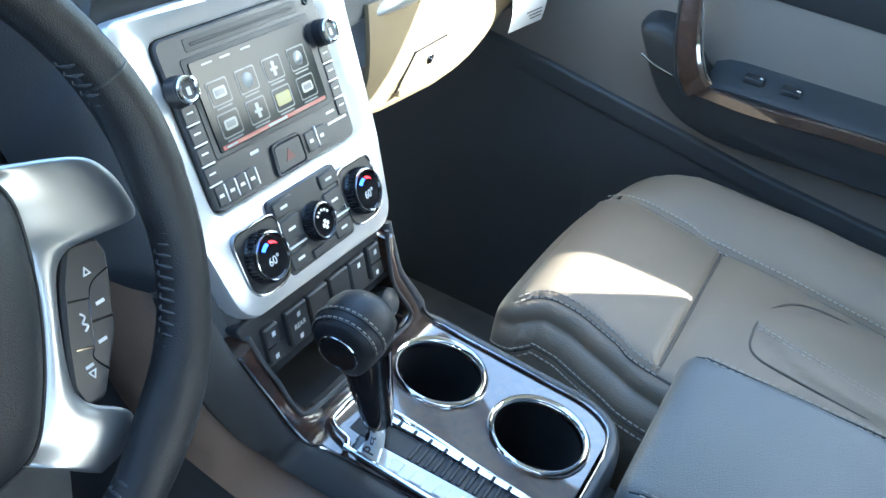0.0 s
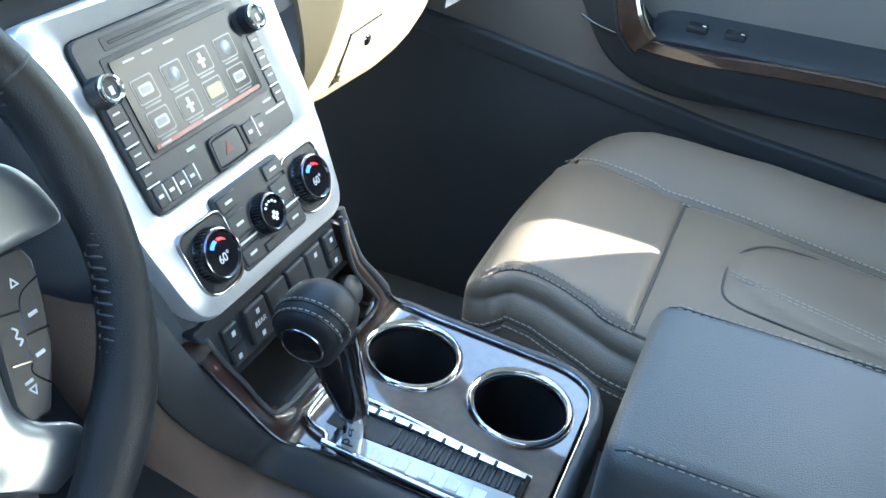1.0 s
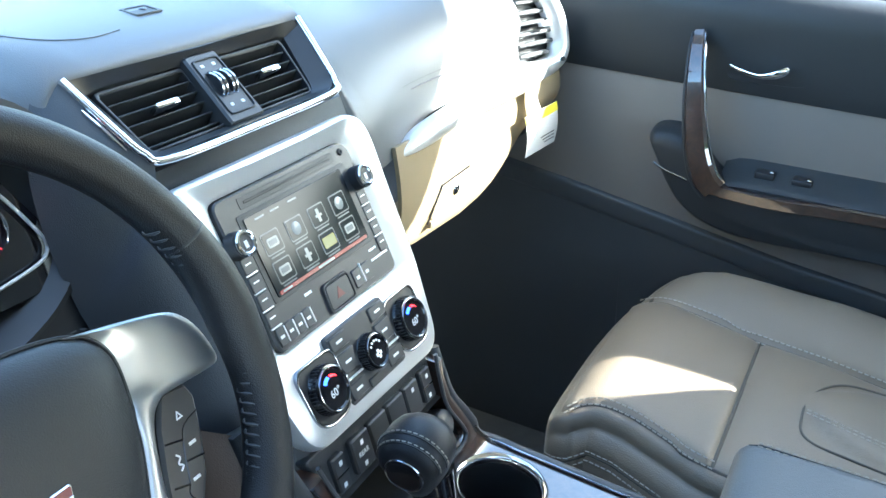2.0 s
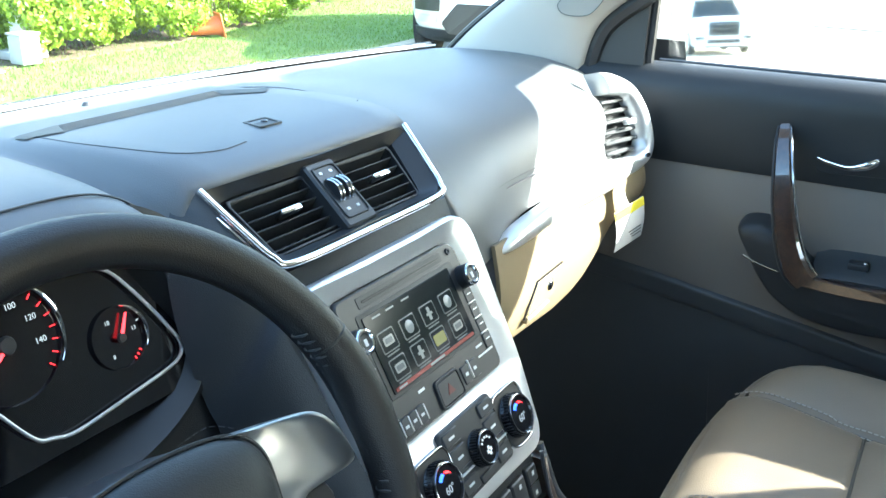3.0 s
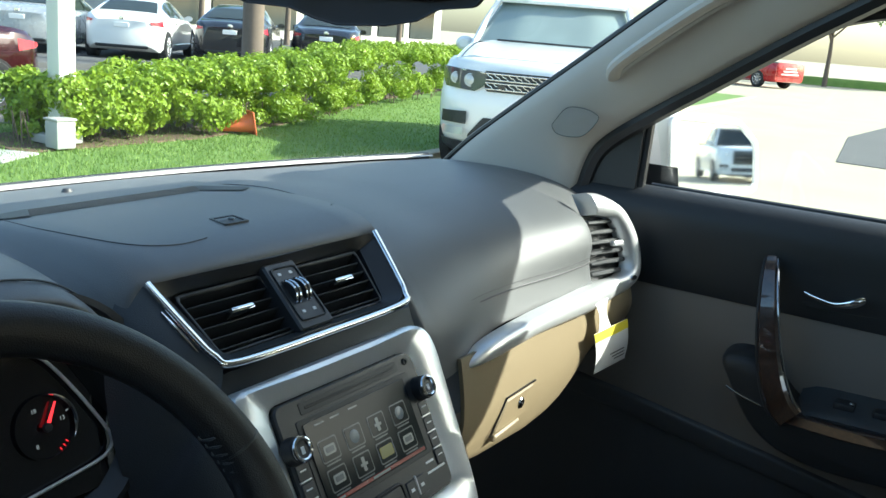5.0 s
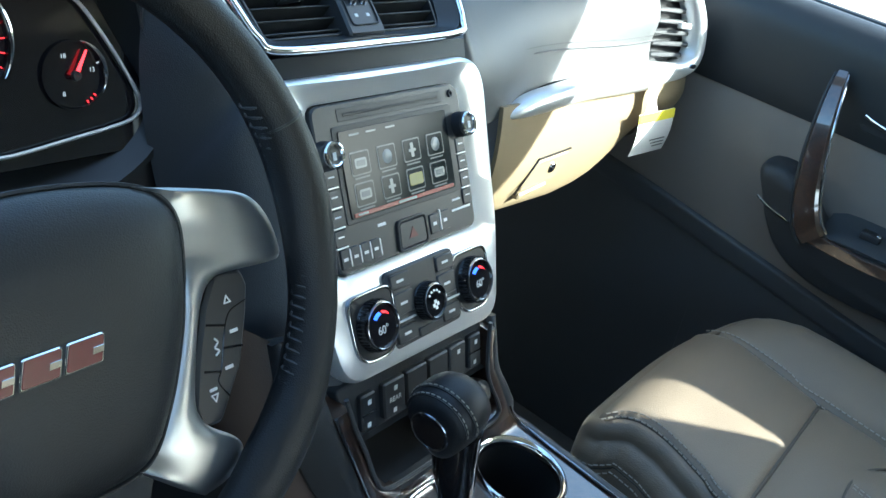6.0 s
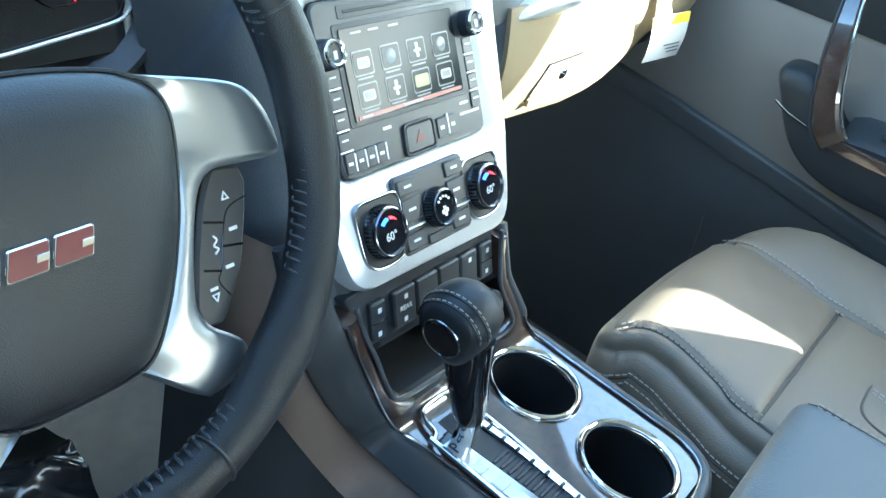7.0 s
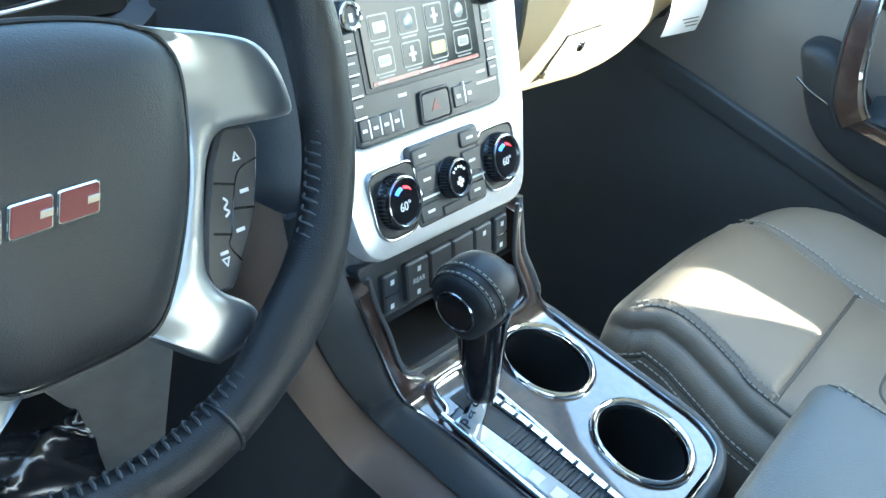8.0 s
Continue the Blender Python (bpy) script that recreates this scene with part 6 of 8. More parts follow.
hd = part("door_handle", tube(smooth_path([(0.748, -0.203, 1.153), (0.744, -0.220, 1.149), (0.741, -0.246, 1.146), (0.741, -0.268, 1.152), (0.746, -0.282, 1.160)], 6), [0.0028, 0.003, 0.003, 0.003, 0.0032, 0.0034, 0.0036, 0.0038, 0.004, 0.004, 0.0042, 0.0044, 0.0046, 0.005, 0.0054, 0.006, 0.0066, 0.0072, 0.0078, 0.008, 0.008, 0.008, 0.0078, 0.007, 0.006], 12, flat=0.7), CHROME, door, "chrome release handle")
part("handle_recess", plate(rounded([(-0.19, 1.176), (-0.31, 1.180), (-0.31, 1.134), (-0.20, 1.128)], 0.014), 0.0, 0.003, 0.001, Matrix(((0, 0, -1, 0.7645), (1, 0, 0, 0), (0, 1, 0, 0), (0, 0, 0, 1)))), BLACKP, door)
part("map_pocket", loft([[(0.775, y, 0.812 + 0.02 * (-(y) - 0.36)), (0.735, y, 0.817 + 0.02 * (-(y) - 0.36)), (0.720, y, 0.802), (0.725, y, 0.60), (0.775, y, 0.58)] for y in (-0.33, -0.34, -0.50, -0.56, -0.95)]), DARKTRIM, door, "black map pocket")
part("lower_speaker", plate(rounded([(-0.08, 0.828), (-0.31, 0.812), (-0.30, 0.60), (-0.10, 0.60)], 0.03), 0.0, 0.004, 0.002, Matrix(((0, 0, -1, 0.778), (1, 0, 0, 0), (0, 1, 0, 0), (0, 0, 0, 1)))), GREYTRIM, door)

# ---- passenger side pillar and sail panel ----
pil = thing("windshield_pillar", (0.72, 0.3, 1.25), "pale grey windshield pillar trim with a grab handle", "pillar")
fl = [(0.745, 0.436, 1.225), (0.735, 0.37, 1.288), (0.725, 0.28, 1.358), (0.71, 0.15, 1.455), (0.695, 0.02, 1.552), (0.67, -0.10, 1.625), (0.655, -0.20, 1.66)]
bl = [(0.767, 0.176, 1.225), (0.765, 0.162, 1.285), (0.762, 0.138, 1.325), (0.752, 0.075, 1.372), (0.738, -0.03, 1.44), (0.715, -0.14, 1.51), (0.69, -0.26, 1.58)]
fp, bp = smooth_path(fl, 6), smooth_path(bl, 6)
rg = []
for a, b in zip(fp, bp):
    o = Vector((-0.022, -0.01, 0.012))
    rg.append([a, a + o * 0.5 + (b - a) * 0.06, a + o + (b - a) * 0.25, a + o * 1.1 + (b - a) * 0.5, b + o - (b - a) * 0.2, b + o * 0.4 - (b - a) * 0.04, b, b + Vector((0.03, 0.01, -0.005)), a + Vector((0.03, 0.02, 0.0))])
part("trim", loft(rg), PILLAR, pil, "pale woven trim", 60)
part("front_gasket", tube(fp, 0.006, 8), BLACKP, pil)
part("rear_gasket", tube([p + Vector((0.012, -0.008, -0.004)) for p in bp], 0.015, 8), BLACKP, pil)
disc = smooth_path([(0.700, 0.197, 1.341), (0.697, 0.190, 1.352), (0.692, 0.173, 1.371), (0.690, 0.150, 1.375), (0.690, 0.126, 1.370), (0.693, 0.119, 1.360), (0.698, 0.141, 1.334), (0.701, 0.165, 1.328), (0.702, 0.188, 1.330)], 4, True)
mid = sum(disc, Vector()) / len(disc)
part("speaker_cover", loft([[p.lerp(mid, k) + Vector((0.0040 - 0.0022 * k, 0, 0)) for p in disc] for k in (0.0, 0.3, 0.6, 0.97)]), GRIDCLOTH, pil, "flush woven speaker cover", 60)
part("cover_gap", tube([p + Vector((0.0040, 0, 0)) for p in disc], 0.0006, 6, True), GREYTRIM, pil)
grab = smooth_path([(0.702, 0.105, 1.428), (0.676, 0.092, 1.442), (0.668, 0.06, 1.468), (0.660, 0.00, 1.512), (0.655, -0.05, 1.545), (0.668, -0.075, 1.556)], 6)
part("grab_handle", tube(grab, 0.0125, 10, flat=0.8), PILLAR, pil, "pale grab handle")
part("grab_recess", tube([p + Vector((0.022, 0.004, -0.004)) for p in grab[3:-3]], 0.010, 8), GREYBOX, pil)
part("sail_panel", plate([(0.170, 1.245), (0.075, 1.248), (0.072, 1.375), (0.092, 1.366), (0.138, 1.326), (0.160, 1.287)], 0.0, 0.012, 0.002, Matrix(((0, 0, -1, 0.785), (1, 0, 0, 0), (0, 1, 0, 0), (0, 0, 0, 1)))), BLACKP, pil, "black sail panel")
part("window_post", tube([(0.786, 0.072, 1.25), (0.786, 0.068, 1.376)], 0.008, 8), BLACKP, pil)

# ---- door mirror ----
mir = thing("door_mirror", (0.95, 0.05, 1.20), "white painted door mirror", "wing mirror")
MN = Vector((-0.535, -0.843, 0.062)).normalized()
mh = Vector((0.843, -0.535, 0)).normalized()
mv = mh.cross(MN)
if mv.z < 0:
    mv = -mv
MM = Matrix.Translation((1.0, 0.034, 1.294)) @ Matrix((mh, mv, mh.cross(mv))).transposed().to_4x4()
M_OUT = rounded([(-0.100, 0.072), (0.060, 0.066), (0.104, 0.030), (0.116, -0.062), (-0.085, -0.078)], [0.02, 0.03, 0.03, 0.02, 0.03], 6)
M_IN = rounded([(-0.090, 0.062), (0.054, 0.056), (0.093, 0.024), (0.103, -0.052), (-0.076, -0.066)], [0.015, 0.025, 0.025, 0.015, 0.025], 6)
rg = []
for k, z in ((1.0, 0.006), (1.04, 0.002), (1.08, -0.02), (1.05, -0.055), (0.85, -0.085), (0.45, -0.10)):
    rg.append([(p.x * k - (0.055 * max(0.0, min(1.0, -z / 0.02)) if p.x < 0 else 0.0), p.y * k, z) for p in M_OUT])
part("housing", loft(rg, M=MM), WHITEPAINT, mir, "white painted housing", 60)
part("rim", ring_plate(M_OUT, M_IN, -0.004, 0.012, 0.004, 96, MM), WHITEPAINT, mir)
part("mirror_glass", plate(M_IN, 0.0062, 0.0085, 0.0005, MM), MIRROR, mir, "reflecting glass")
part("mirror_foot", loft([[(0.83, 0.10, 1.235), (0.83, 0.02, 1.235), (0.83, 0.03, 1.29), (0.83, 0.09, 1.29)], [(0.93, 0.10, 1.225), (0.93, 0.05, 1.22), (0.93, 0.06, 1.27), (0.93, 0.09, 1.27)]]), BLACKP, mir, "black mirror foot")

# ---- rear-view mirror ----
rvm = thing("rear_view_mirror", (0.0, 0.06, 1.46), "dark rear-view mirror hanging from the windshield", "mirror")
to_eye = (Vector((-0.56, -0.42, 1.46)) - Vector((0.0, 0.045, 1.53))).normalized()
hx = Vector((0, 0, 1)).cross(to_eye).normalized()
vx = to_eye.cross(hx)
VMM = Matrix.Translation((0.030, 0.052, 1.515)) @ Matrix((hx, vx, to_eye)).transposed().to_4x4()
RV = rounded([(-0.108, 0.044), (0.080, 0.044), (0.098, 0.016), (0.100, -0.006), (0.090, -0.0225), (0.058, -0.0270), (0.040, -0.0380), (0.014, -0.0440), (-0.026, -0.0465), (-0.044, -0.0430), (-0.066, -0.0355), (-0.104, -0.0345), (-0.121, -0.018), (-0.122, 0.010)], [0.02, 0.02, 0.012, 0.012, 0.012, 0.012, 0.012, 0.01, 0.01, 0.012, 0.012, 0.016, 0.016, 0.016], 5)
rg = [[(p.x * k - 0.011 * (1 - k), p.y * k, z) for p in RV] for k, z in ((0.93, 0.0085), (0.965, 0.0100), (0.99, 0.0080), (1.0, 0.002), (0.99, -0.012), (0.92, -0.026), (0.70, -0.038), (0.3, -0.042))]
part("shell", loft(rg, M=VMM), BLACKP, rvm, "matt black shell", 50)
# gloss black stands in for the dark cabin seen in the mirror
part("reflector", plate(rounded([(-0.100, 0.037), (0.072, 0.037), (0.086, 0.010), (0.082, -0.014), (0.050, -0.020), (-0.098, -0.026), (-0.112, -0.010), (-0.110, 0.014)], 0.012, 5), 0.0085, 0.0108, 0.0005, VMM), GLOSSB, rvm, "mirror face coloured black for the dark cabin it reflects")
stick = part("sticker", plate(rounded([(-0.0584, -0.0098), (-0.0354, -0.0088), (-0.0329, -0.0245), (-0.0574, -0.0258)], 0.0008), 0.0106, 0.0112, 0.0001, VMM), GREYPAINT, rvm, "small grey sticker")
# raised frame and bar imitate a pale rectangle reflected in the mirror
refl = part("reflection_frame", ring_plate([(-0.0233, 0.0148), (0.0270, 0.0153), (0.0274, -0.0133), (-0.0221, -0.0146)], [(-0.0170, -0.0005), (0.0240, 0.0000), (0.0238, -0.0108), (-0.0165, -0.0115)], 0.0104, 0.0113, 0.0001, 80, VMM), GREYTRIM, rvm, "grey frame standing in for a reflected bright rectangle")
part("reflection_bar", rbox((-0.010, 0.0055, 0.0113), (0.018, 0.0095, 0.0116), 0.0001, 1, VMM), BLACKP, rvm)
part("stem", tube([VMM @ Vector((0, 0.02, -0.035)), VMM @ Vector((0.01, 0.07, -0.07)), VMM @ Vector((0.02, 0.13, -0.10))], 0.010, 10), BLACKP, rvm)

# ---- glass ----
def shield(u, v):
    x = -0.74 + 1.48 * u
    yb, zb = base_y(x) + 0.06, 1.225
    yt, zt = -0.16 - 0.05 * (x / 0.7) ** 2, 1.70
    k = 1 - 0.10 * v
    return Vector((x * k, yb + (yt - yb) * v + 0.03 * math.sin(math.pi * v), zb + (zt - zb) * v))


ws = solo("windshield", sheet(shield, 24, 10), GLASS, "clear curved windshield glass", "windshield", "structure", angle=80)
ws.visible_shadow = False
sg = solo("window_1", sheet(lambda u, v: Vector((0.806 - 0.06 * v * v, 0.046 - 0.97 * u + 0.0 * v, 1.245 + 0.32 * v * (1 if u > 0.35 else 0.36 + 0.64 * (u / 0.35) ** 0.8))), 20, 6), GLASS, "clear passenger door window glass", "window", "structure", angle=80)
sg.visible_shadow = False

# ---- bonnet, cowl and wipers ----
hood = thing("bonnet", (0, 1.0, 1.0), "white painted bonnet of the car", "car bonnet")


def hood_fn(u, v):
    x = -0.86 + 1.72 * u
    y = 0.66 + 0.78 * v - 0.10 * (x / 0.86) ** 2
    return Vector((x, y, 1.158 - 0.05 * v - 0.075 * v ** 3 - 0.035 * (x / 0.86) ** 4 - 0.10 * max(0, abs(x) - 0.72)))


part("panel", sheet(hood_fn, 30, 14, 0.01), WHITEPAINT, hood, "", 70)
part("nose", rbox((-0.82, 1.30, 0.55), (0.82, 1.46, 1.02), 0.06, 4), WHITEPAINT, hood)
cow = thing("cowl", (0, 0.56, 1.15), "grey cowl panel with wipers below the windshield", "cowl")
part("panel", sheet(lambda u, v: Vector((-0.80 + 1.6 * u, base_y(-0.80 + 1.6 * u) + 0.035 + 0.13 * v, 1.215 - 0.05 * v)), 30, 5, 0.006), GREYBOX, cow)
part("glass_edge", tube([(x, base_y(x) + 0.030, 1.2365) for x in [-0.76 + 0.04 * i for i in range(39)]], 0.006, 8), BLACKP, cow)
part("bright_edge", tube([(x, base_y(x) + 0.004, 1.2640) for x in [-0.70 + 0.04 * i for i in range(36)]], 0.0018, 6), MARK, cow)
part("inner_gasket", tube([(x, base_y(x) + 0.014, 1.2625) for x in [-0.70 + 0.04 * i for i in range(36)]], 0.0060, 8), BLACKP, cow)
part("outer_strip", tube([(x, base_y(x) + 0.055, 1.2440) for x in [-0.76 + 0.04 * i for i in range(39)]], 0.0050, 8), DARKTRIM, cow)
part("wiper_arm", tube(smooth_path([(-0.10, 0.585, 1.222), (0.02, 0.575, 1.232), (0.25, 0.572, 1.232), (0.52, 0.53, 1.236)], 8), 0.006, 8), DARKTRIM, cow)
part("wiper_blade", tube(smooth_path([(-0.60, 0.50, 1.240), (-0.30, 0.552, 1.240), (0.0, 0.568, 1.240), (0.10, 0.566, 1.240)], 8), 0.005, 8), BLACKP, cow)
part("wiper_pivot", lathe([(0.0001, 0.0045), (0.004, 0.004), (0.0062, 0.0)], 16, Matrix.Translation((0.005, 0.418, top_z(0.005, 0.418)))), GREYTRIM, cow, "small grey knob")
part("identity_strip", rbox((-0.17, 0.475, 1.2625), (-0.09, 0.495, 1.2655), 0.0008, 1), PAPER, cow, "pale identification strip")

# ---- ground ----
def ground_fn(u, v):
    a = 2 * math.pi * v
    r = 0.0 + 900 * u ** 3
    return Vector((r * math.cos(a), r * math.sin(a), -0.02))


solo("ground", sheet(ground_fn, 30, 48), CONCRETE, "pale sunlit concrete driveway", "driveway", "structure")


def poly(name, pts, z, mat_, label, cat, h=0.12):
    return solo(name, plate(pts, z - h, z, 0.01), mat_, label, cat, "structure")


LAWN = [(-14, 5.2), (2.6, 7.0), (3.3, 6.35), (4.3, 5.95), (6.0, 5.55), (7.7, 5.50), (12, 5.9), (22, 6.8), (34, 8.2), (34, 16.6), (20, 13.2), (12, 10.6), (7.4, 9.2), (5.6, 9.4), (4.4, 9.6), (-14, 10.6)]
poly("lawn", LAWN, 0.006, GRASS, "mown green lawn strip", "lawn")
poly("mulch_bed", [(4.5, 7.45), (6.8, 7.55), (9, 8.20), (14.5, 10.5), (24, 13.4), (34, 16.0), (34, 16.5), (20, 13.1), (12, 10.5), (7.4, 9.1), (4.6, 8.6)], 0.022, SOIL, "brown mulch bed under the hedge", "mulch")
poly("kerb", [(7.6, 5.30), (12, 5.70), (34, 8.0), (34, 8.18), (12, 5.88), (7.6, 5.48)], 0.045, CONCRETE, "pale concrete kerb", "kerb")
poly("car_park", [(-30, 10.8), (4.4, 9.7), (5.6, 9.5), (7.4, 9.3), (12, 10.7), (20, 13.3), (34, 16.7), (60, 20.0), (70, 60), (-30, 60)], 0.005, ASPHALT, "grey asphalt car park", "car park", 0.03)
poly("parking_bay", [(9, 17.5), (26, 13.6), (40, 26), (22, 40)], 0.12, ASPHALT, "slightly raised asphalt parking bays", "car park", 0.13)
# dark asphalt patch laid over the pale driveway
poly("dark_road", [(14, -4.5), (60, -1), (60, 1.5), (20, 2.6), (14.5, 1.9)], -0.008, ASPHALT, "dark asphalt patch of road", "road", 0.03)
slab = solo("paving_slab", rbox((-0.32, -0.20, 0.0), (0.32, 0.20, 0.025), 0.01, 2, Matrix.Translation((4.25, 7.38, 0)) @ Matrix.Rotation(radians(28), 4, "Z")), GREYBOX, "pale concrete slab in the lawn", "paving slab")


def inside(p, pts):
    c = False
    for i in range(len(pts)):
        (x0, y0), (x1, y1) = pts[i - 1], pts[i]
        if (y0 > p[1]) != (y1 > p[1]) and p[0] < (x1 - x0) * (p[1] - y0) / (y1 - y0) + x0:
            c = not c
    return c


rnd = random.Random(4)
gv, gf = [], []
while len(gf) < 34000:
    x, y = rnd.uniform(2.4, 16), rnd.uniform(5.4, 10.4)
    if rnd.random() > 1.2 - (x - 2.4) / 14 or not inside((x, y), LAWN):
        continue
    a, h, w = rnd.uniform(0, 6.28), rnd.uniform(0.02, 0.05), rnd.uniform(0.004, 0.008)
    lx, ly = rnd.uniform(-0.02, 0.02), rnd.uniform(-0.02, 0.02)
    k = len(gv)
    gv += [(x - w * math.cos(a), y - w * math.sin(a), 0.006), (x + w * math.cos(a), y + w * math.sin(a), 0.006), (x + lx, y + ly, 0.006 + h)]
    gf.append((k, k + 1, k + 2))
me = bpy.data.meshes.new("grass")
me.from_pydata(gv, [], gf)
me.materials.append(BLADE)
tagged(new("grass", me), "short green grass blades", "grass", kind="stuff")


def leaf_cloud(name, centres, count, size, mat_, seed, parent=None, label="", category="", shade=1.0, flatz=0.8):
    """Many small folded leaves scattered in and over lumpy clumps."""
    r = random.Random(seed)
    vs, fs = [], []
    total = sum(c[3] ** 2 for c in centres)
    for cx, cy, cz, cr in centres:
        for _ in range(int(count * cr * cr / total)):
            while True:
                d = Vector((r.gauss(0, 1), r.gauss(0, 1), r.gauss(0, 1)))
                if d.length > 0.1:
                    break
            d.normalize()
            q = cr * (r.random() ** 0.35) * (0.9 + 0.25 * noise.noise(Vector((cx, cy, cz)) + d * 2))
            p = Vector((cx + d.x * q, cy + d.y * q, cz + d.z * q * flatz))
            if p.z < 0.08:
                continue
            n_ = (d + Vector((r.gauss(0, 0.5), r.gauss(0, 0.5), r.gauss(0.3, 0.5)))).normalized()
            t = n_.orthogonal().normalized()
            t = (Matrix.Rotation(r.uniform(0, 6.28), 3, n_) @ t)
            b = n_.cross(t)
            L, W = size * r.uniform(0.7, 1.3), size * r.uniform(0.45, 0.7)
            k = len(vs)
            vs += [p - t * L, p + b * W + n_ * W * 0.25, p + t * L, p - b * W + n_ * W * 0.25]
            fs += [(k, k + 1, k + 2), (k, k + 2, k + 3)]
    me = bpy.data.meshes.new(name)
    me.from_pydata(vs, [], fs)
    me.materials.append(mat_)
    ob = new(name, me)
    if parent:
        ob.parent = parent
        ob.matrix_parent_inverse = ROOT.get(parent, Matrix()).inverted()
    return tagged(ob, label, category, kind="stuff")


rnd = random.Random(9)
cl = []
for i in range(760):
    s = (i / 760) ** 1.5
    x = 5.10 + 27 * s
    top = 0.60 + min(0.42, 0.055 * (x - 5.12)) + 0.05 * noise.noise(Vector((x * 1.3, 0.4, 2.0)))
    y = 8.00 + 0.06 * (x - 4.75) + 0.22 * max(0.0, x - 7.0) * min(1.0, max(0.0, x - 7.0) / 5) + rnd.uniform(-0.50, 0.60)
    r_ = rnd.uniform(0.15, 0.24)
    cl.append((x + rnd.uniform(-0.12, 0.12), y, rnd.choice((top, top - 0.05, top - 0.14, rnd.uniform(0.16, top), rnd.uniform(0.14, 0.40))), r_))
leaf_cloud("hedge", cl, 170000, 0.033, LEAF, 3, label="dense yellow-green clipped hedge of rounded leaves", category="hedge")
twigs = bmesh.new()
for i in range(120):
    x = 4.8 + 16 * (i / 120) ** 1.3
    y = 8.0 + 0.06 * (x - 4.75) + 0.22 * max(0.0, x - 7.0) * min(1.0, max(0.0, x - 7.0) / 5) + rnd.uniform(-0.3, 0.3)
    tube([(x, y, 0.02), (x + rnd.uniform(-0.1, 0.1), y + rnd.uniform(-0.1, 0.1), 0.35)], 0.008, 5, bm=twigs)
tagged(solo("hedge_stems", twigs, BARK, "brown woody stems inside the hedge", "stems"), kind="stuff")

# ---- post, box, cone ----
post = thing("lamp_post", (5.05, 7.62, 0.03), "white square lamp post standing in the hedge", "lamp post")
part("pole", rbox((5.09, 7.70, 0.03), (5.29, 7.90, 7.0), 0.02, 2), POLE, post)
part("base", rbox((4.96, 7.64, 0.03), (5.32, 8.0, 0.12), 0.02, 2), GREYBOX, post)
box_ = thing("utility_box", (4.95, 7.45, 0.03), "grey concrete utility box beside the post", "utility box")
part("body", rbox((4.85, 7.40, 0.03), (5.06, 7.60, 0.30), 0.015, 2), GREYBOX, box_)
part("lid", rbox((4.84, 7.39, 0.302), (5.07, 7.61, 0.325), 0.008, 2), GREYBOX, box_)
cone = thing("traffic_cone", (7.45, 8.0, 0.03), "faded orange traffic cone lying on its side", "traffic cone")
CN = Matrix.Translation((7.70, 7.62, 0.15)) @ Matrix.Rotation(radians(150), 4, "Z") @ Matrix.Rotation(radians(100), 4, "Y") @ Matrix.Scale(0.78, 4)
part("body", lathe([(0.16, 0.0), (0.15, 0.03), (0.10, 0.26), (0.05, 0.50), (0.035, 0.52), (0.0001, 0.52)], 24, CN), ORANGE, cone)
part("foot", rbox((-0.19, -0.19, -0.03), (0.19, 0.19, 0.0), 0.02, 2, CN), ORANGE, cone)


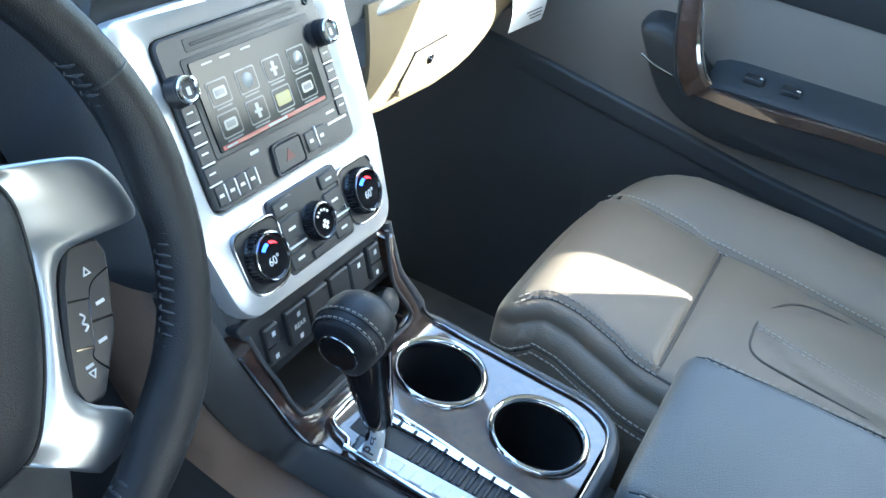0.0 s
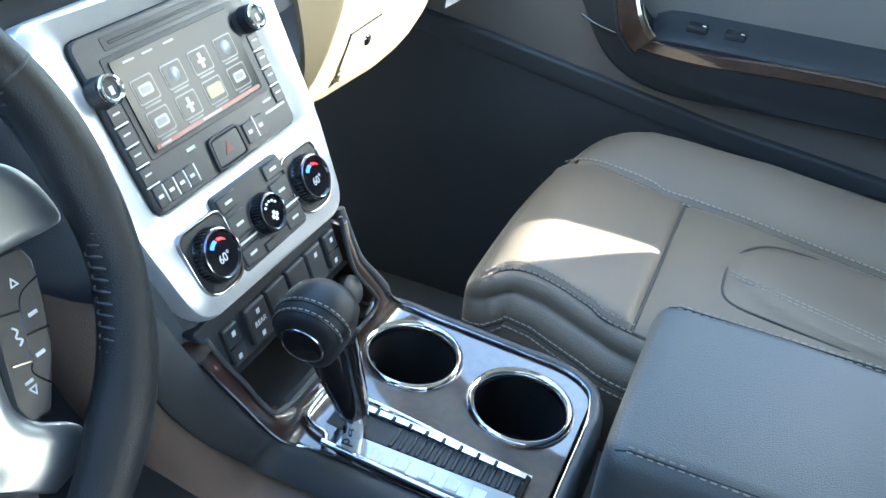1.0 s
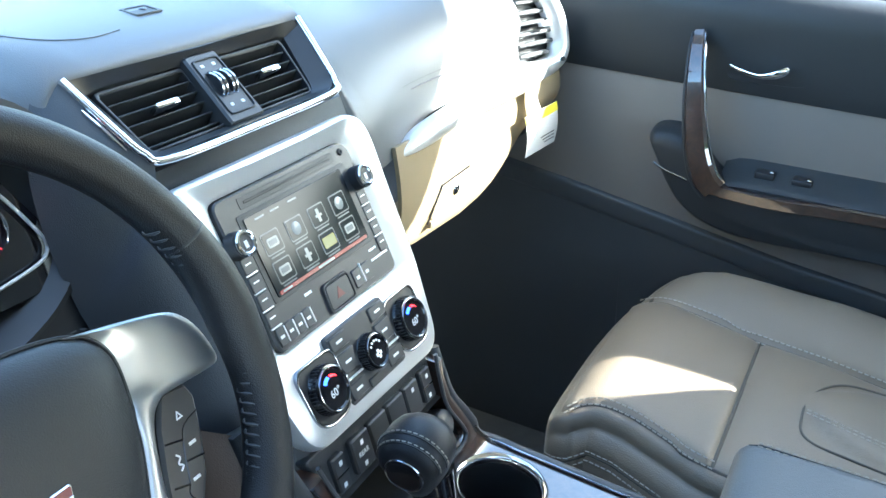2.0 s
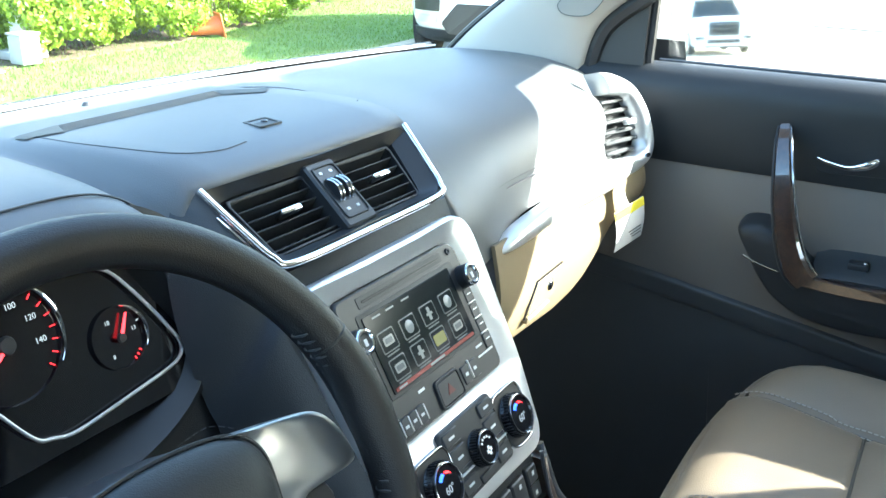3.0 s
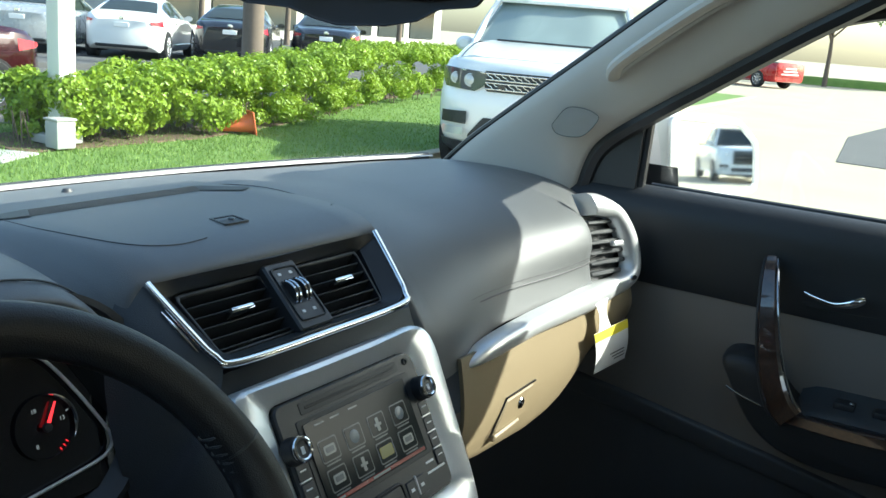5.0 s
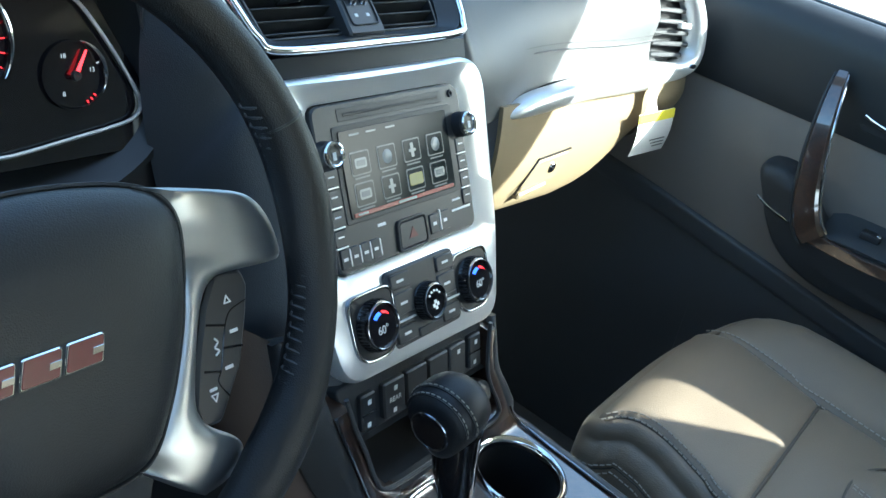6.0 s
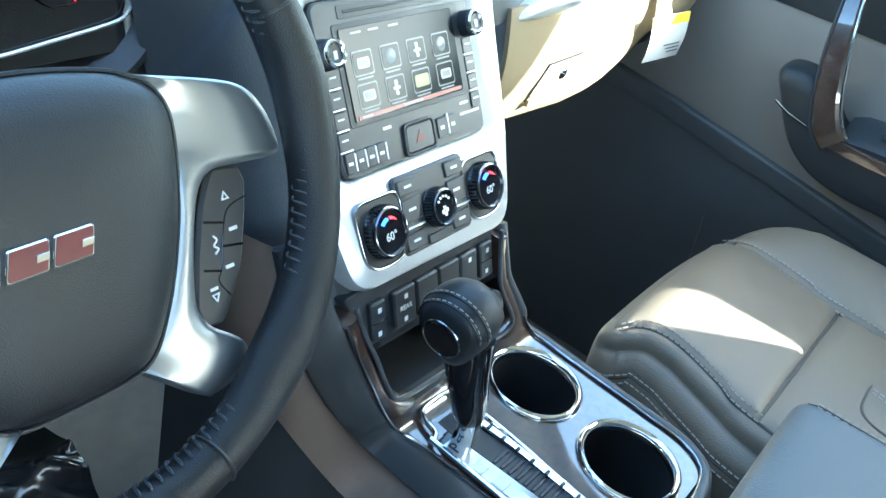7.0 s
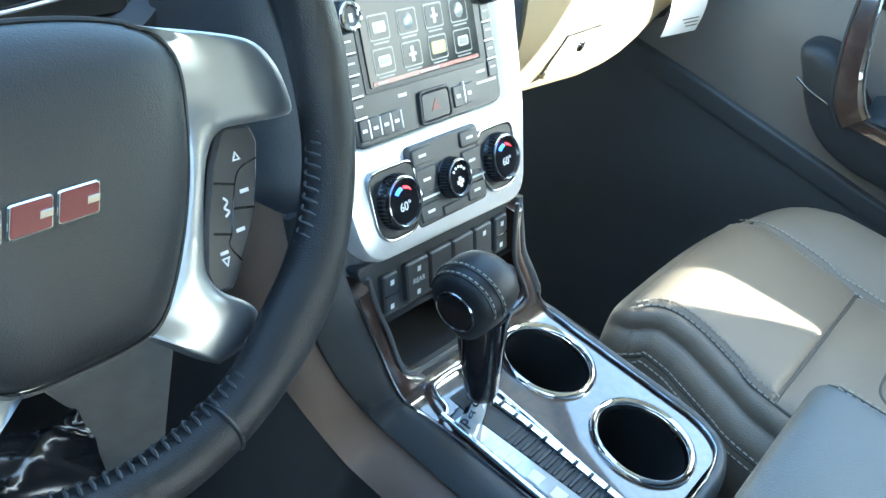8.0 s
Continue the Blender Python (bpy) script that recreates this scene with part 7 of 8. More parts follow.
# ---- parked vehicles ----
def vehicle(name, label, paint, M, L, W, H, style):
    """Front at y = 0 looking to -y, standing on z = 0."""
    v = thing(name, M.translation, label, "car", "parked vehicles")
    hw = W / 2
    belt, hood = H * 0.66, H * 0.645
    st = {
        "suv": [(0.0, 0.26, 0.82, 0.84), (0.02, 0.22, 0.92, 0.93), (0.10, 0.22, 0.99, 0.985), (0.26, 0.22, 1.02, 1.0), (0.5, 0.22, 1.0, 1.0), (0.8, 0.22, 1.0, 1.0), (0.95, 0.26, 1.0, 0.97), (1.0, 0.34, 0.95, 0.90)],
        "truck": [(0.0, 0.28, 0.86, 0.88), (0.02, 0.24, 0.95, 0.96), (0.10, 0.24, 1.0, 0.99), (0.25, 0.26, 1.0, 1.0), (0.5, 0.26, 1.0, 1.0), (0.62, 0.26, 1.0, 1.0), (0.98, 0.30, 1.0, 0.99), (1.0, 0.34, 0.98, 0.96)],
    }[style]
    rg = []
    for f, zb, zt, wk in st:
        top = zt * (hood if f < 0.27 else belt)
        y, w = f * L, hw * wk
        ring = [(-w * 0.90, zb), (-w * 0.99, zb + 0.10), (-w, zb + (top - zb) * 0.55), (-w * 0.965, top - 0.07), (-w * 0.90, top - 0.015), (-w * 0.45, top + 0.012), (0, top + 0.018)]
        ring += [(-a, b) for a, b in ring[-2::-1]]
        rg.append([(a, y, b) for a, b in ring])
    part("body", loft(rg, M=M), paint, v, "", 45)
    cab = {"suv": ((0.24, 0.985), (0.38, 0.93)), "truck": ((0.25, 0.64), (0.36, 0.60))}[style]
    (b0, b1), (t0, t1) = cab
    gr = []
    n = 8
    zb, zt = belt - 0.02, H - 0.045
    for k in range(n + 1):
        s = k / n
        z = zb + (zt - zb) * s
        y0, y1 = L * (b0 + (t0 - b0) * s), L * (b1 + (t1 - b1) * s)
        w = hw * (0.90 - 0.20 * s ** 1.3)
        gr.append([(p.x, p.y, z) for p in rounded([(-w, y0), (w, y0), (w, y1), (-w, y1)], 0.16, 4)])
    part("glasshouse", loft(gr, M=M), CARGLASS, v, "dark tinted windows", 45)
    wr = hw * 0.70
    rf = [(p.x, p.y) for p in rounded([(-wr, L * t0 - 0.05), (wr, L * t0 - 0.05), (wr, L * t1 + 0.05), (-wr, L * t1 + 0.05)], 0.2, 5)]
    part("roof", plate(rf, H - 0.07, H, 0.03, M), paint, v, "", 50)
    for s in (-1, 1):
        for f0, f1 in ((b0, t0), (b1, t1)):
            part("pillar", tube([M @ Vector((s * hw * 0.89, L * f0, belt - 0.03)), M @ Vector((s * wr * 0.99, L * f1, H - 0.05))], 0.045, 8), paint, v)
        mid = L * (b0 + b1) / 2
        part("pillar", tube([M @ Vector((s * hw * 0.905, mid, belt - 0.03)), M @ Vector((s * wr * 1.0, mid, H - 0.05))], 0.03, 8), BLACKPAINT, v)
        part("window_trim", tube([M @ Vector((s * hw * 0.915, L * (b0 + 0.03), belt - 0.005)), M @ Vector((s * hw * 0.915, L * (b1 - 0.05), belt + 0.01))], 0.012, 6), CHROME, v)
        part("door_mirror", loft([[(s * (hw * 0.9), L * b0 + 0.25, belt), (s * (hw + 0.20), L * b0 + 0.20, belt + 0.02), (s * (hw + 0.20), L * b0 + 0.18, belt + 0.17), (s * (hw * 0.95), L * b0 + 0.2, belt + 0.13)], [(s * (hw * 0.9), L * b0 + 0.33, belt), (s * (hw + 0.18), L * b0 + 0.32, belt + 0.03), (s * (hw + 0.18), L * b0 + 0.32, belt + 0.16), (s * (hw * 0.95), L * b0 + 0.33, belt + 0.12)]], M=M), paint, v)
        wrad = 0.39
        for f in (0.19, 0.80):
            A = M @ Matrix.Translation((s * (hw - 0.01), L * f, wrad)) @ Matrix.Rotation(radians(90 * s), 4, "Y")
            part("wheel_arch", lathe([(0.0001, 0.004), (wrad + 0.025, 0.004), (wrad + 0.032, 0.0), (wrad + 0.032, -0.10)], 32, A), RUBBER, v)
            t = part("wheel", lathe([(wrad * 0.66, 0.02), (wrad * 0.72, 0.028), (wrad * 0.95, 0.026), (wrad, 0.006), (wrad, -0.19), (wrad * 0.6, -0.19)], 36, A), RUBBER, v, "black tyre")
            part("rim", lathe([(0.0001, 0.012), (wrad * 0.12, 0.016), (wrad * 0.16, 0.006), (wrad * 0.20, -0.03), (wrad * 0.60, -0.05), (wrad * 0.63, 0.012), (wrad * 0.69, 0.022)], 32, A), BLACKP, t)
            for q in range(9):
                part("spoke", rbox((wrad * 0.08, -0.020, -0.006), (wrad * 0.66, 0.020, 0.016), 0.006, 1, A @ Matrix.Rotation(2 * math.pi * q / 9, 4, "Z")), ALLOY, t)
            part("rim_lip", tube([A @ Vector((wrad * 0.665 * math.cos(a), wrad * 0.665 * math.sin(a), 0.020)) for a in [2 * math.pi * i / 32 for i in range(32)]], 0.012, 6, True), ALLOY, t)
        part("headlamp", loft([[(s * hw * 0.90, 0.10, hood * 0.90), (s * hw * 0.52, 0.0, hood * 0.86), (s * hw * 0.52, -0.005, hood * 0.71), (s * hw * 0.88, 0.06, hood * 0.70)], [(s * hw * 0.97, 0.36, hood * 0.93), (s * hw * 0.52, 0.12, hood * 0.88), (s * hw * 0.52, 0.12, hood * 0.70), (s * hw * 0.97, 0.28, hood * 0.74)]], M=M), LAMPGLASS, v, "clear headlamp")
        part("lamp_lens", lathe([(0.0001, 0.03), (0.045, 0.02), (0.06, -0.02)], 20, M @ Matrix.Translation((s * hw * 0.72, 0.02, hood * 0.79)) @ Matrix.Rotation(radians(90), 4, "X")), CHROME, v)
        part("fog_lamp_frame", rbox((s * hw * 0.78 - 0.15, -0.02, 0.50), (s * hw * 0.78 + 0.15, 0.10, 0.60), 0.02, 2, M), BLACKP, v)
        part("fog_lamp", rbox((s * hw * 0.78 - 0.13, -0.025, 0.41), (s * hw * 0.78 + 0.13, 0.06, 0.47), 0.02, 2, M), LAMPGLASS, v)
        part("tail_lamp", rbox((s * hw * 0.74 - 0.22, L - 0.16, belt * 0.82), (s * hw * 0.74 + 0.16, L + 0.005, belt * 0.97), 0.04, 2, M), TAIL, v, "red tail lamp")
        part("door_handle", rbox((s * hw * 0.985 - 0.02, mid - 0.3, belt * 0.86), (s * hw * 0.985 + 0.025, mid - 0.12, belt * 0.89), 0.012, 2, M), CHROME, v)
        part("sill_trim", tube([M @ Vector((s * hw * 0.995, L * 0.28, 0.30)), M @ Vector((s * hw * 0.995, L * 0.72, 0.32))], 0.015, 6), CHROME, v)
    gh = (hood * 0.68, hood * 0.88) if style != "truck" else (hood * 0.50, hood * 0.88)
    g = part("grille", rbox((-hw * 0.50, -0.025, gh[0]), (hw * 0.50, 0.10, gh[1]), 0.02, 2, M), BLACKP, v)
    for k in range(3):
        zz = gh[0] + (gh[1] - gh[0]) * (k + 0.5) / 3
        part("grille_bar", rbox((-hw * 0.47, -0.035, zz - 0.012), (hw * 0.47, -0.01, zz + 0.012), 0.006, 1, M), CHROME if style != "truck" else DCHROME, g)
    for k in range(9):
        xx = hw * (-0.44 + 0.11 * k)
        part("grille_bar", tube([M @ Vector((xx - 0.05, -0.030, gh[0] + 0.01)), M @ Vector((xx, -0.032, (gh[0] + gh[1]) / 2)), M @ Vector((xx - 0.05, -0.030, gh[1] - 0.01))], 0.0045, 5), CHROME if style == "suv" else BLACKP, g)
    part("lower_intake", rbox((-hw * 0.55, -0.02, 0.36), (hw * 0.55, 0.10, 0.50), 0.03, 2, M), BLACKP, v)
    part("under_guard", rbox((-hw * 0.62, 0.02, 0.20), (hw * 0.62, 0.3, 0.34), 0.03, 2, M), BLACKP, v)
    part("rear_plate", rbox((-0.16, L - 0.01, belt * 0.66), (0.16, L + 0.02, belt * 0.66 + 0.15), 0.008, 1, M), PAPER, v)
    part("rear_badge", rbox((-0.10, L - 0.01, belt * 0.90), (0.10, L + 0.015, belt * 0.94), 0.008, 1, M), CHROME, v)
    if style == "truck":
        part("bed", rbox((-hw * 0.90, L * 0.655, belt * 0.72), (hw * 0.90, L * 0.985, belt + 0.022), 0.01, 1, M), BLACKP, v, "open dark bed")
        part("tailgate", rbox((-hw * 0.88, L - 0.02, 0.55), (hw * 0.88, L + 0.03, belt + 0.02), 0.02, 2, M), paint, v)
        for k in range(3):
            part("lettering_bar", rbox((-hw * 0.6 + 0.1 * k, L + 0.028, 0.66 + 0.14 * k), (hw * 0.6 - 0.12 * k, L + 0.036, 0.73 + 0.14 * k), 0.004, 1, M), MARK, v)
    return v


def big_suv(label, M):
    """White off-road vehicle; front at y = 0 looking to -y, standing on z = 0."""
    v = thing("parked_suv", M.translation, label, "car", "parked vehicles")
    L, hw = 4.85, 0.99

    def slice_(z, y0, w, r=0.42, nose=0.16, y1=L):
        """A plan outline at one height: bowed nose, rounded corners."""
        pts = []
        for k in range(25):
            a = -1 + 2 * k / 24
            x = w * math.sin(a * math.pi / 2)
            c = max(0.0, (abs(x) - (w - r)) / r)
            pts.append((x, y0 + nose * (x / w) ** 2 + r * 0.75 * (1 - math.sqrt(max(0.0, 1 - c * c))), z))
        pts += [(w, y1 - 0.25, z), (w - 0.10, y1 - 0.04, z), (w - 0.30, y1, z), (-w + 0.30, y1, z), (-w + 0.10, y1 - 0.04, z), (-w, y1 - 0.25, z)]
        return pts

    levels = [(0.30, 0.10, 0.93), (0.36, 0.05, 0.955), (0.45, 0.02, 0.975), (0.56, 0.0, 0.985), (0.70, 0.0, 0.99), (0.80, 0.015, 0.99), (0.84, 0.035, 0.985), (0.95, 0.045, 0.98), (1.06, 0.070, 0.965), (1.12, 0.10, 0.945), (1.155, 0.16, 0.915), (1.175, 0.26, 0.86)]
    part("body", loft([slice_(*q) for q in levels], M=M), WHITEPAINT, v, "", 50)

    def hood(u, q):
        x = (u - 0.5) * 2
        y = 0.24 + 1.16 * q
        return Vector((x * (0.84 + 0.05 * q), y + 0.13 * x * x * (1 - q), 1.178 + 0.235 * q - 0.080 * q * q - 0.035 * x ** 4 + 0.018 * math.exp(-((abs(x) - 0.78) / 0.12) ** 2)))
    part("bonnet", sheet(hood, 24, 14, 0.02, M=M), WHITEPAINT, v, "", 70)
    for s in (-1, 1):
        part("bonnet_gap", tube([M @ (hood(0.5 + s * 0.462, k / 10) + Vector((0, 0, 0.004))) for k in range(11)], 0.006, 6), BLACKP, v)
    glass_rings, n = [], 8
    zb, zt = 1.24, 1.79
    for k in range(n + 1):
        q = k / n
        w = 0.90 - 0.17 * q ** 1.3
        y0, y1 = 1.22 + 0.72 * q, L - 0.10 - 0.30 * q
        glass_rings.append([(p.x, p.y, zb + (zt - zb) * q) for p in rounded([(-w, y0 + 0.16), (-w * 0.5, y0), (w * 0.5, y0), (w, y0 + 0.16), (w, y1), (-w, y1)], [0.14, 0.5, 0.5, 0.14, 0.12, 0.12], 5)])
    part("glasshouse", loft(glass_rings, M=M), SHIELDGLASS, v, "windscreen and windows with pale sky reflections in their colour", 45)
    part("roof", loft([[(p.x, p.y, z) for p in rounded([(-w, 1.98 - d), (-w * 0.5, 1.86 - d), (w * 0.5, 1.86 - d), (w, 1.98 - d), (w, L - 0.36), (-w, L - 0.36)], 0.14, 5)] for w, d, z in ((0.745, 0.02, 1.775), (0.75, 0.03, 1.805), (0.70, 0.0, 1.840), (0.55, -0.2, 1.855))], M=M), WHITEPAINT, v, "", 50)
    wiper = [M @ Vector((x, 1.24 + 0.12 * (x / 0.8) ** 2, 1.345)) for x in (-0.60, -0.30, 0.0, 0.30, 0.55)]
    part("wiper", tube(smooth_path(wiper, 4), 0.012, 6), BLACKP, v)
    part("cowl", rbox((-0.80, 1.22, 1.21), (0.80, 1.40, 1.320), 0.02, 2, M), BLACKP, v)
    for s in (-1, 1):
        part("pillar", tube([M @ Vector(p) for p in ((s * 0.905, 1.36, 1.20), (s * 0.835, 1.75, 1.55), (s * 0.745, 2.02, 1.795))], [0.045, 0.038, 0.04], 8), WHITEPAINT, v)
        mirror = part("door_mirror", loft([[(s * (1.05 + 0.11 * math.cos(a) * k), 1.62 + d, 1.275 + 0.085 * math.sin(a) * k) for a in [2 * math.pi * i / 16 for i in range(16)]] for d, k in ((0.0, 0.55), (0.03, 0.9), (0.08, 1.0), (0.14, 0.96))], M=M), WHITEPAINT, v)
        part("mirror_foot", tube([M @ Vector((s * 0.90, 1.66, 1.19)), M @ Vector((s * 1.02, 1.68, 1.22))], 0.03, 8), BLACKP, mirror)
        # headlamp: a dark pod with two round lenses under a clear cover
        def nose_y(x):
            c = max(0.0, (abs(x) - 0.56) / 0.42)
            return 0.045 + 0.16 * (x / 0.98) ** 2 + 0.315 * (1 - math.sqrt(max(0.0, 1 - min(1.0, c) ** 2)))
        def on_nose(x0, x1, low, high, lift, n=12):
            """A skin over the bowed nose from x0 to x1 between two height curves."""
            def fn(u, q):
                x = x0 + (x1 - x0) * u
                return Vector((s * x, nose_y(x) - lift, low(x) + (high(x) - low(x)) * q))
            return sheet(fn, n, 5, 0.004, M=M)

        lamp_ = part("headlamp", on_nose(0.445, 0.955, lambda x: along(x, (0.445, 0.48, 0.56, 0.90, 0.955), (0.935, 0.885, 0.842, 0.862, 0.965)), lambda x: 1.034 + 0.05 * (x - 0.445), 0.024, 18), LAMPDARK, v, "clear headlamp over a dark pod")
        for x, z, r in ((0.61, 0.945, 0.066), (0.775, 0.955, 0.058)):
            A = M @ Matrix.Translation((s * x, nose_y(x) - 0.022, z)) @ Matrix.Rotation(radians(90), 4, "X")
            part("lens", lathe([(0.0001, 0.020), (r * 0.5, 0.016), (r * 0.78, 0.004), (r * 0.85, 0.010), (r, 0.008), (r * 1.06, -0.01)], 24, A), LAMPGLASS, lamp_)
        part("lamp_brow", tube([M @ Vector((s * x, nose_y(x) - 0.026, z)) for x, z in ((0.46, 1.026), (0.70, 1.040), (0.92, 1.050))], 0.010, 6), ALLOY, lamp_)
        fog = part("fog_recess", on_nose(0.615, 0.905, lambda x: 0.512, lambda x: 0.640 - 0.05 * (x - 0.615), 0.078), BLACKP, v, "black air inlet")
        part("fog_lamp", on_nose(0.645, 0.885, lambda x: 0.400, lambda x: 0.474, 0.078), LAMPGLASS, fog, "clear fog lamp")
        for f in (0.19, 0.80):
            A = M @ Matrix.Translation((s * (hw - 0.015), L * f, 0.39)) @ Matrix.Rotation(radians(90 * s), 4, "Y")
            part("wheel_arch", lathe([(0.0001, 0.004), (0.435, 0.004), (0.45, -0.10)], 32, A), RUBBER, v)
            t = part("wheel", lathe([(0.26, 0.02), (0.285, 0.028), (0.37, 0.026), (0.39, 0.006), (0.39, -0.19), (0.24, -0.19)], 36, A), RUBBER, v, "black tyre")
            for q in range(10):
                part("spoke", rbox((0.03, -0.022, -0.006), (0.26, 0.022, 0.016), 0.006, 1, A @ Matrix.Rotation(2 * math.pi * q / 10, 4, "Z")), ALLOY, t)
    # two rows of honeycomb bars in a dark mouth
    def nose_patch(name, zs, ws, y0, bow, mat_, label, depth=0.05):
        """A panel let into the bowed nose: half widths ws at the heights zs."""
        def fn(u, q):
            z = zs[0] + (zs[-1] - zs[0]) * q
            x = (2 * u - 1) * along(z, zs, ws)
            return Vector((x, y0 + bow * (x / 0.98) ** 2, z))
        return part(name, sheet(fn, 24, 10, depth, M=M), mat_, v, label)

    mouth = nose_patch("grille", (0.850, 0.870, 1.030, 1.048), (0.430, 0.455, 0.475, 0.455), 0.022, 0.16, BLACKP, "black grille mouth")
    for row in (0.905, 0.995):
        for edge_ in (-0.030, 0.030):
            part("grille_bar", tube([M @ Vector((x, 0.006 + 0.16 * (x / 0.98) ** 2, row + edge_)) for x in [-0.45 + 0.05 * k for k in range(19)]], 0.0075, 6), ALLOY, mouth)
        for k in range(12):
            x0 = -0.44 + 0.0733 * k
            zig = [(x0, row + 0.028), (x0 + 0.022, row + 0.004), (x0 + 0.052, row - 0.004), (x0 + 0.0733, row - 0.028)]
            part("grille_bar", tube([M @ Vector((x, 0.005 + 0.16 * (x / 0.98) ** 2, z)) for x, z in zig], 0.0060, 5), ALLOY, mouth)
    part("badge", lathe([(0.0001, 0.006), (0.04, 0.005), (0.045, 0.0)], 20, M @ Matrix.Translation((-0.28, 0.012, 0.905)) @ Matrix.Rotation(radians(90), 4, "X") @ Matrix.Scale(0.55, 4, (0, 1, 0))), BLACKPAINT, mouth)
    nose_patch("lower_intake", (0.300, 0.400, 0.560, 0.592), (0.52, 0.60, 0.47, 0.44), -0.008, 0.15, BLACKP, "broad black lower intake", 0.02)
    nose_patch("skid_plate", (0.320, 0.385), (0.38, 0.34), -0.020, 0.15, ALLOY, "silver skid plate", 0.02)
    part("valance", loft([slice_(z, y0, w, y1=L - 0.1) for z, y0, w in ((0.20, 0.16, 0.90), (0.26, 0.085, 0.955), (0.325, 0.060, 0.962))], M=M), BLACKP, v, "black lower valance")
    return v


def sedan(label, paint, M, L=4.9):
    """Four-door car; front at y = 0 looking to -y, standing on z = 0."""
    v = thing("parked_sedan", M.translation, label, "car", "parked vehicles")
    FB = (0.0, 0.03, 0.12, 0.27, 0.5, 0.8, 0.92, 0.97, 1.0)
    FR = (0.0, 0.03, 0.12, 0.27, 0.33, 0.43, 0.50, 0.58, 0.66, 0.74, 0.82, 0.875, 0.93, 0.97, 1.0)

    def belt(f):
        return along(f, FB, (0.62, 0.72, 0.82, 0.92, 0.95, 0.995, 1.0, 0.96, 0.86))

    def roof(f):
        return along(f, FR, (0.64, 0.75, 0.86, 0.965, 1.09, 1.33, 1.43, 1.46, 1.435, 1.355, 1.20, 1.085, 1.055, 1.015, 0.90))

    def half(f):
        return along(f, (0.0, 0.02, 0.06, 0.12, 0.27, 0.80, 0.92, 0.97, 1.0), (0.60, 0.73, 0.84, 0.90, 0.93, 0.93, 0.895, 0.82, 0.64))

    def crown(f):
        return half(f) * (0.88 - 0.26 * max(0.0, min(1.0, (roof(f) - belt(f)) / 0.42)))

    rg = []
    for f in [k / 48 for k in range(49)]:
        h, b, r, c = half(f), belt(f), roof(f), crown(f)
        s0 = along(f, (0.0, 0.05, 0.94, 1.0), (0.30, 0.19, 0.20, 0.34))
        ring = [(-h * 0.90, s0), (-h * 0.985, s0 + 0.09), (-h, s0 + (b - s0) * 0.45), (-h * 0.99, s0 + (b - s0) * 0.72), (-h * 0.972, s0 + (b - s0) * 0.90), (-h * 0.945, b), (-(h * 0.93 + c) / 2, b + (r - b) * 0.48), (-c * 1.01, r - 0.30 * (r - b) * 0.35), (-c * 0.92, r - 0.020), (-c * 0.6, r - 0.004), (0, r)]
        ring += [(-x, z) for x, z in ring[-2::-1]]
        rg.append([(x, f * L, z) for x, z in ring])
    part("body", loft(rg, M=M), paint, v, "", 40)

    def side_glass(s, f0, f1):
        def fn(u, q):
            f = f0 + (f1 - f0) * u
            h, b, r, c = half(f), belt(f) + 0.015, roof(f), crown(f)
            k = 0.06 + 0.80 * q
            return Vector((s * (h * 0.945 + (c * 1.01 - h * 0.945) * k ** 1.15 + 0.012), f * L, b + max(0.0, r - b - 0.03) * k))
        return fn
    for s in (-1, 1):
        for f0, f1 in ((0.355, 0.535), (0.552, 0.775)):
            w = part("window", sheet(side_glass(s, f0, f1), 14, 6, M=M), CARGLASS, v, "dark side window", 70)
        fn = side_glass(s, 0.34, 0.80)
        edge_ = [fn(k / 20, -0.02) for k in range(21)] + [fn(1 - k / 20, 1.03) for k in range(21)]
        part("window_trim", tube(edge_, 0.012, 6, True, M=M), CHROME, v)
        part("tail_lamp", sheet(lambda u, q, s=s: Vector((s * (half(0.925 + 0.072 * u) * (0.985 - 0.03 * q) + 0.012), (0.925 + 0.072 * u) * L + 0.012 * u, 0.78 + 0.05 * u * (1 - q) + (0.15 - 0.05 * u) * q)), 10, 4, M=M), TAIL, v, "red tail lamp", 70)
        part("headlamp", sheet(lambda u, q, s=s: Vector((s * (half(0.012 + 0.075 * u) * 0.99 + 0.010), (0.012 + 0.075 * u) * L, 0.60 + 0.06 * u + 0.12 * q)), 8, 3, M=M), LAMPGLASS, v, "clear headlamp", 70)
        for f in (0.47, 0.69):
            part("door_handle", tube([M @ Vector((s * (half(f) * 0.985 + 0.02), f * L + d, 0.865)) for d in (-0.10, 0.0, 0.10)], 0.016, 6), CHROME, v)
        part("sill_trim", tube([M @ Vector((s * (half(f) + 0.006), f * L, 0.34 + 0.03 * f)) for f in (0.27, 0.5, 0.72)], 0.016, 6), CHROME, v)
        part("door_mirror", loft([[(s * (0.97 + 0.10 * math.cos(a) * k), 1.72 + d, 1.00 + 0.07 * math.sin(a) * k) for a in [2 * math.pi * i / 14 for i in range(14)]] for d, k in ((0.0, 0.5), (0.04, 0.95), (0.12, 1.0))], M=M), paint, v)
        for f in (0.185, 0.845):
            A = M @ Matrix.Translation((s * (half(f) - 0.012), L * f, 0.34)) @ Matrix.Rotation(radians(90 * s), 4, "Y")
            part("wheel_arch", lathe([(0.0001, 0.006), (0.372, 0.006), (0.385, -0.10)], 32, A), RUBBER, v)
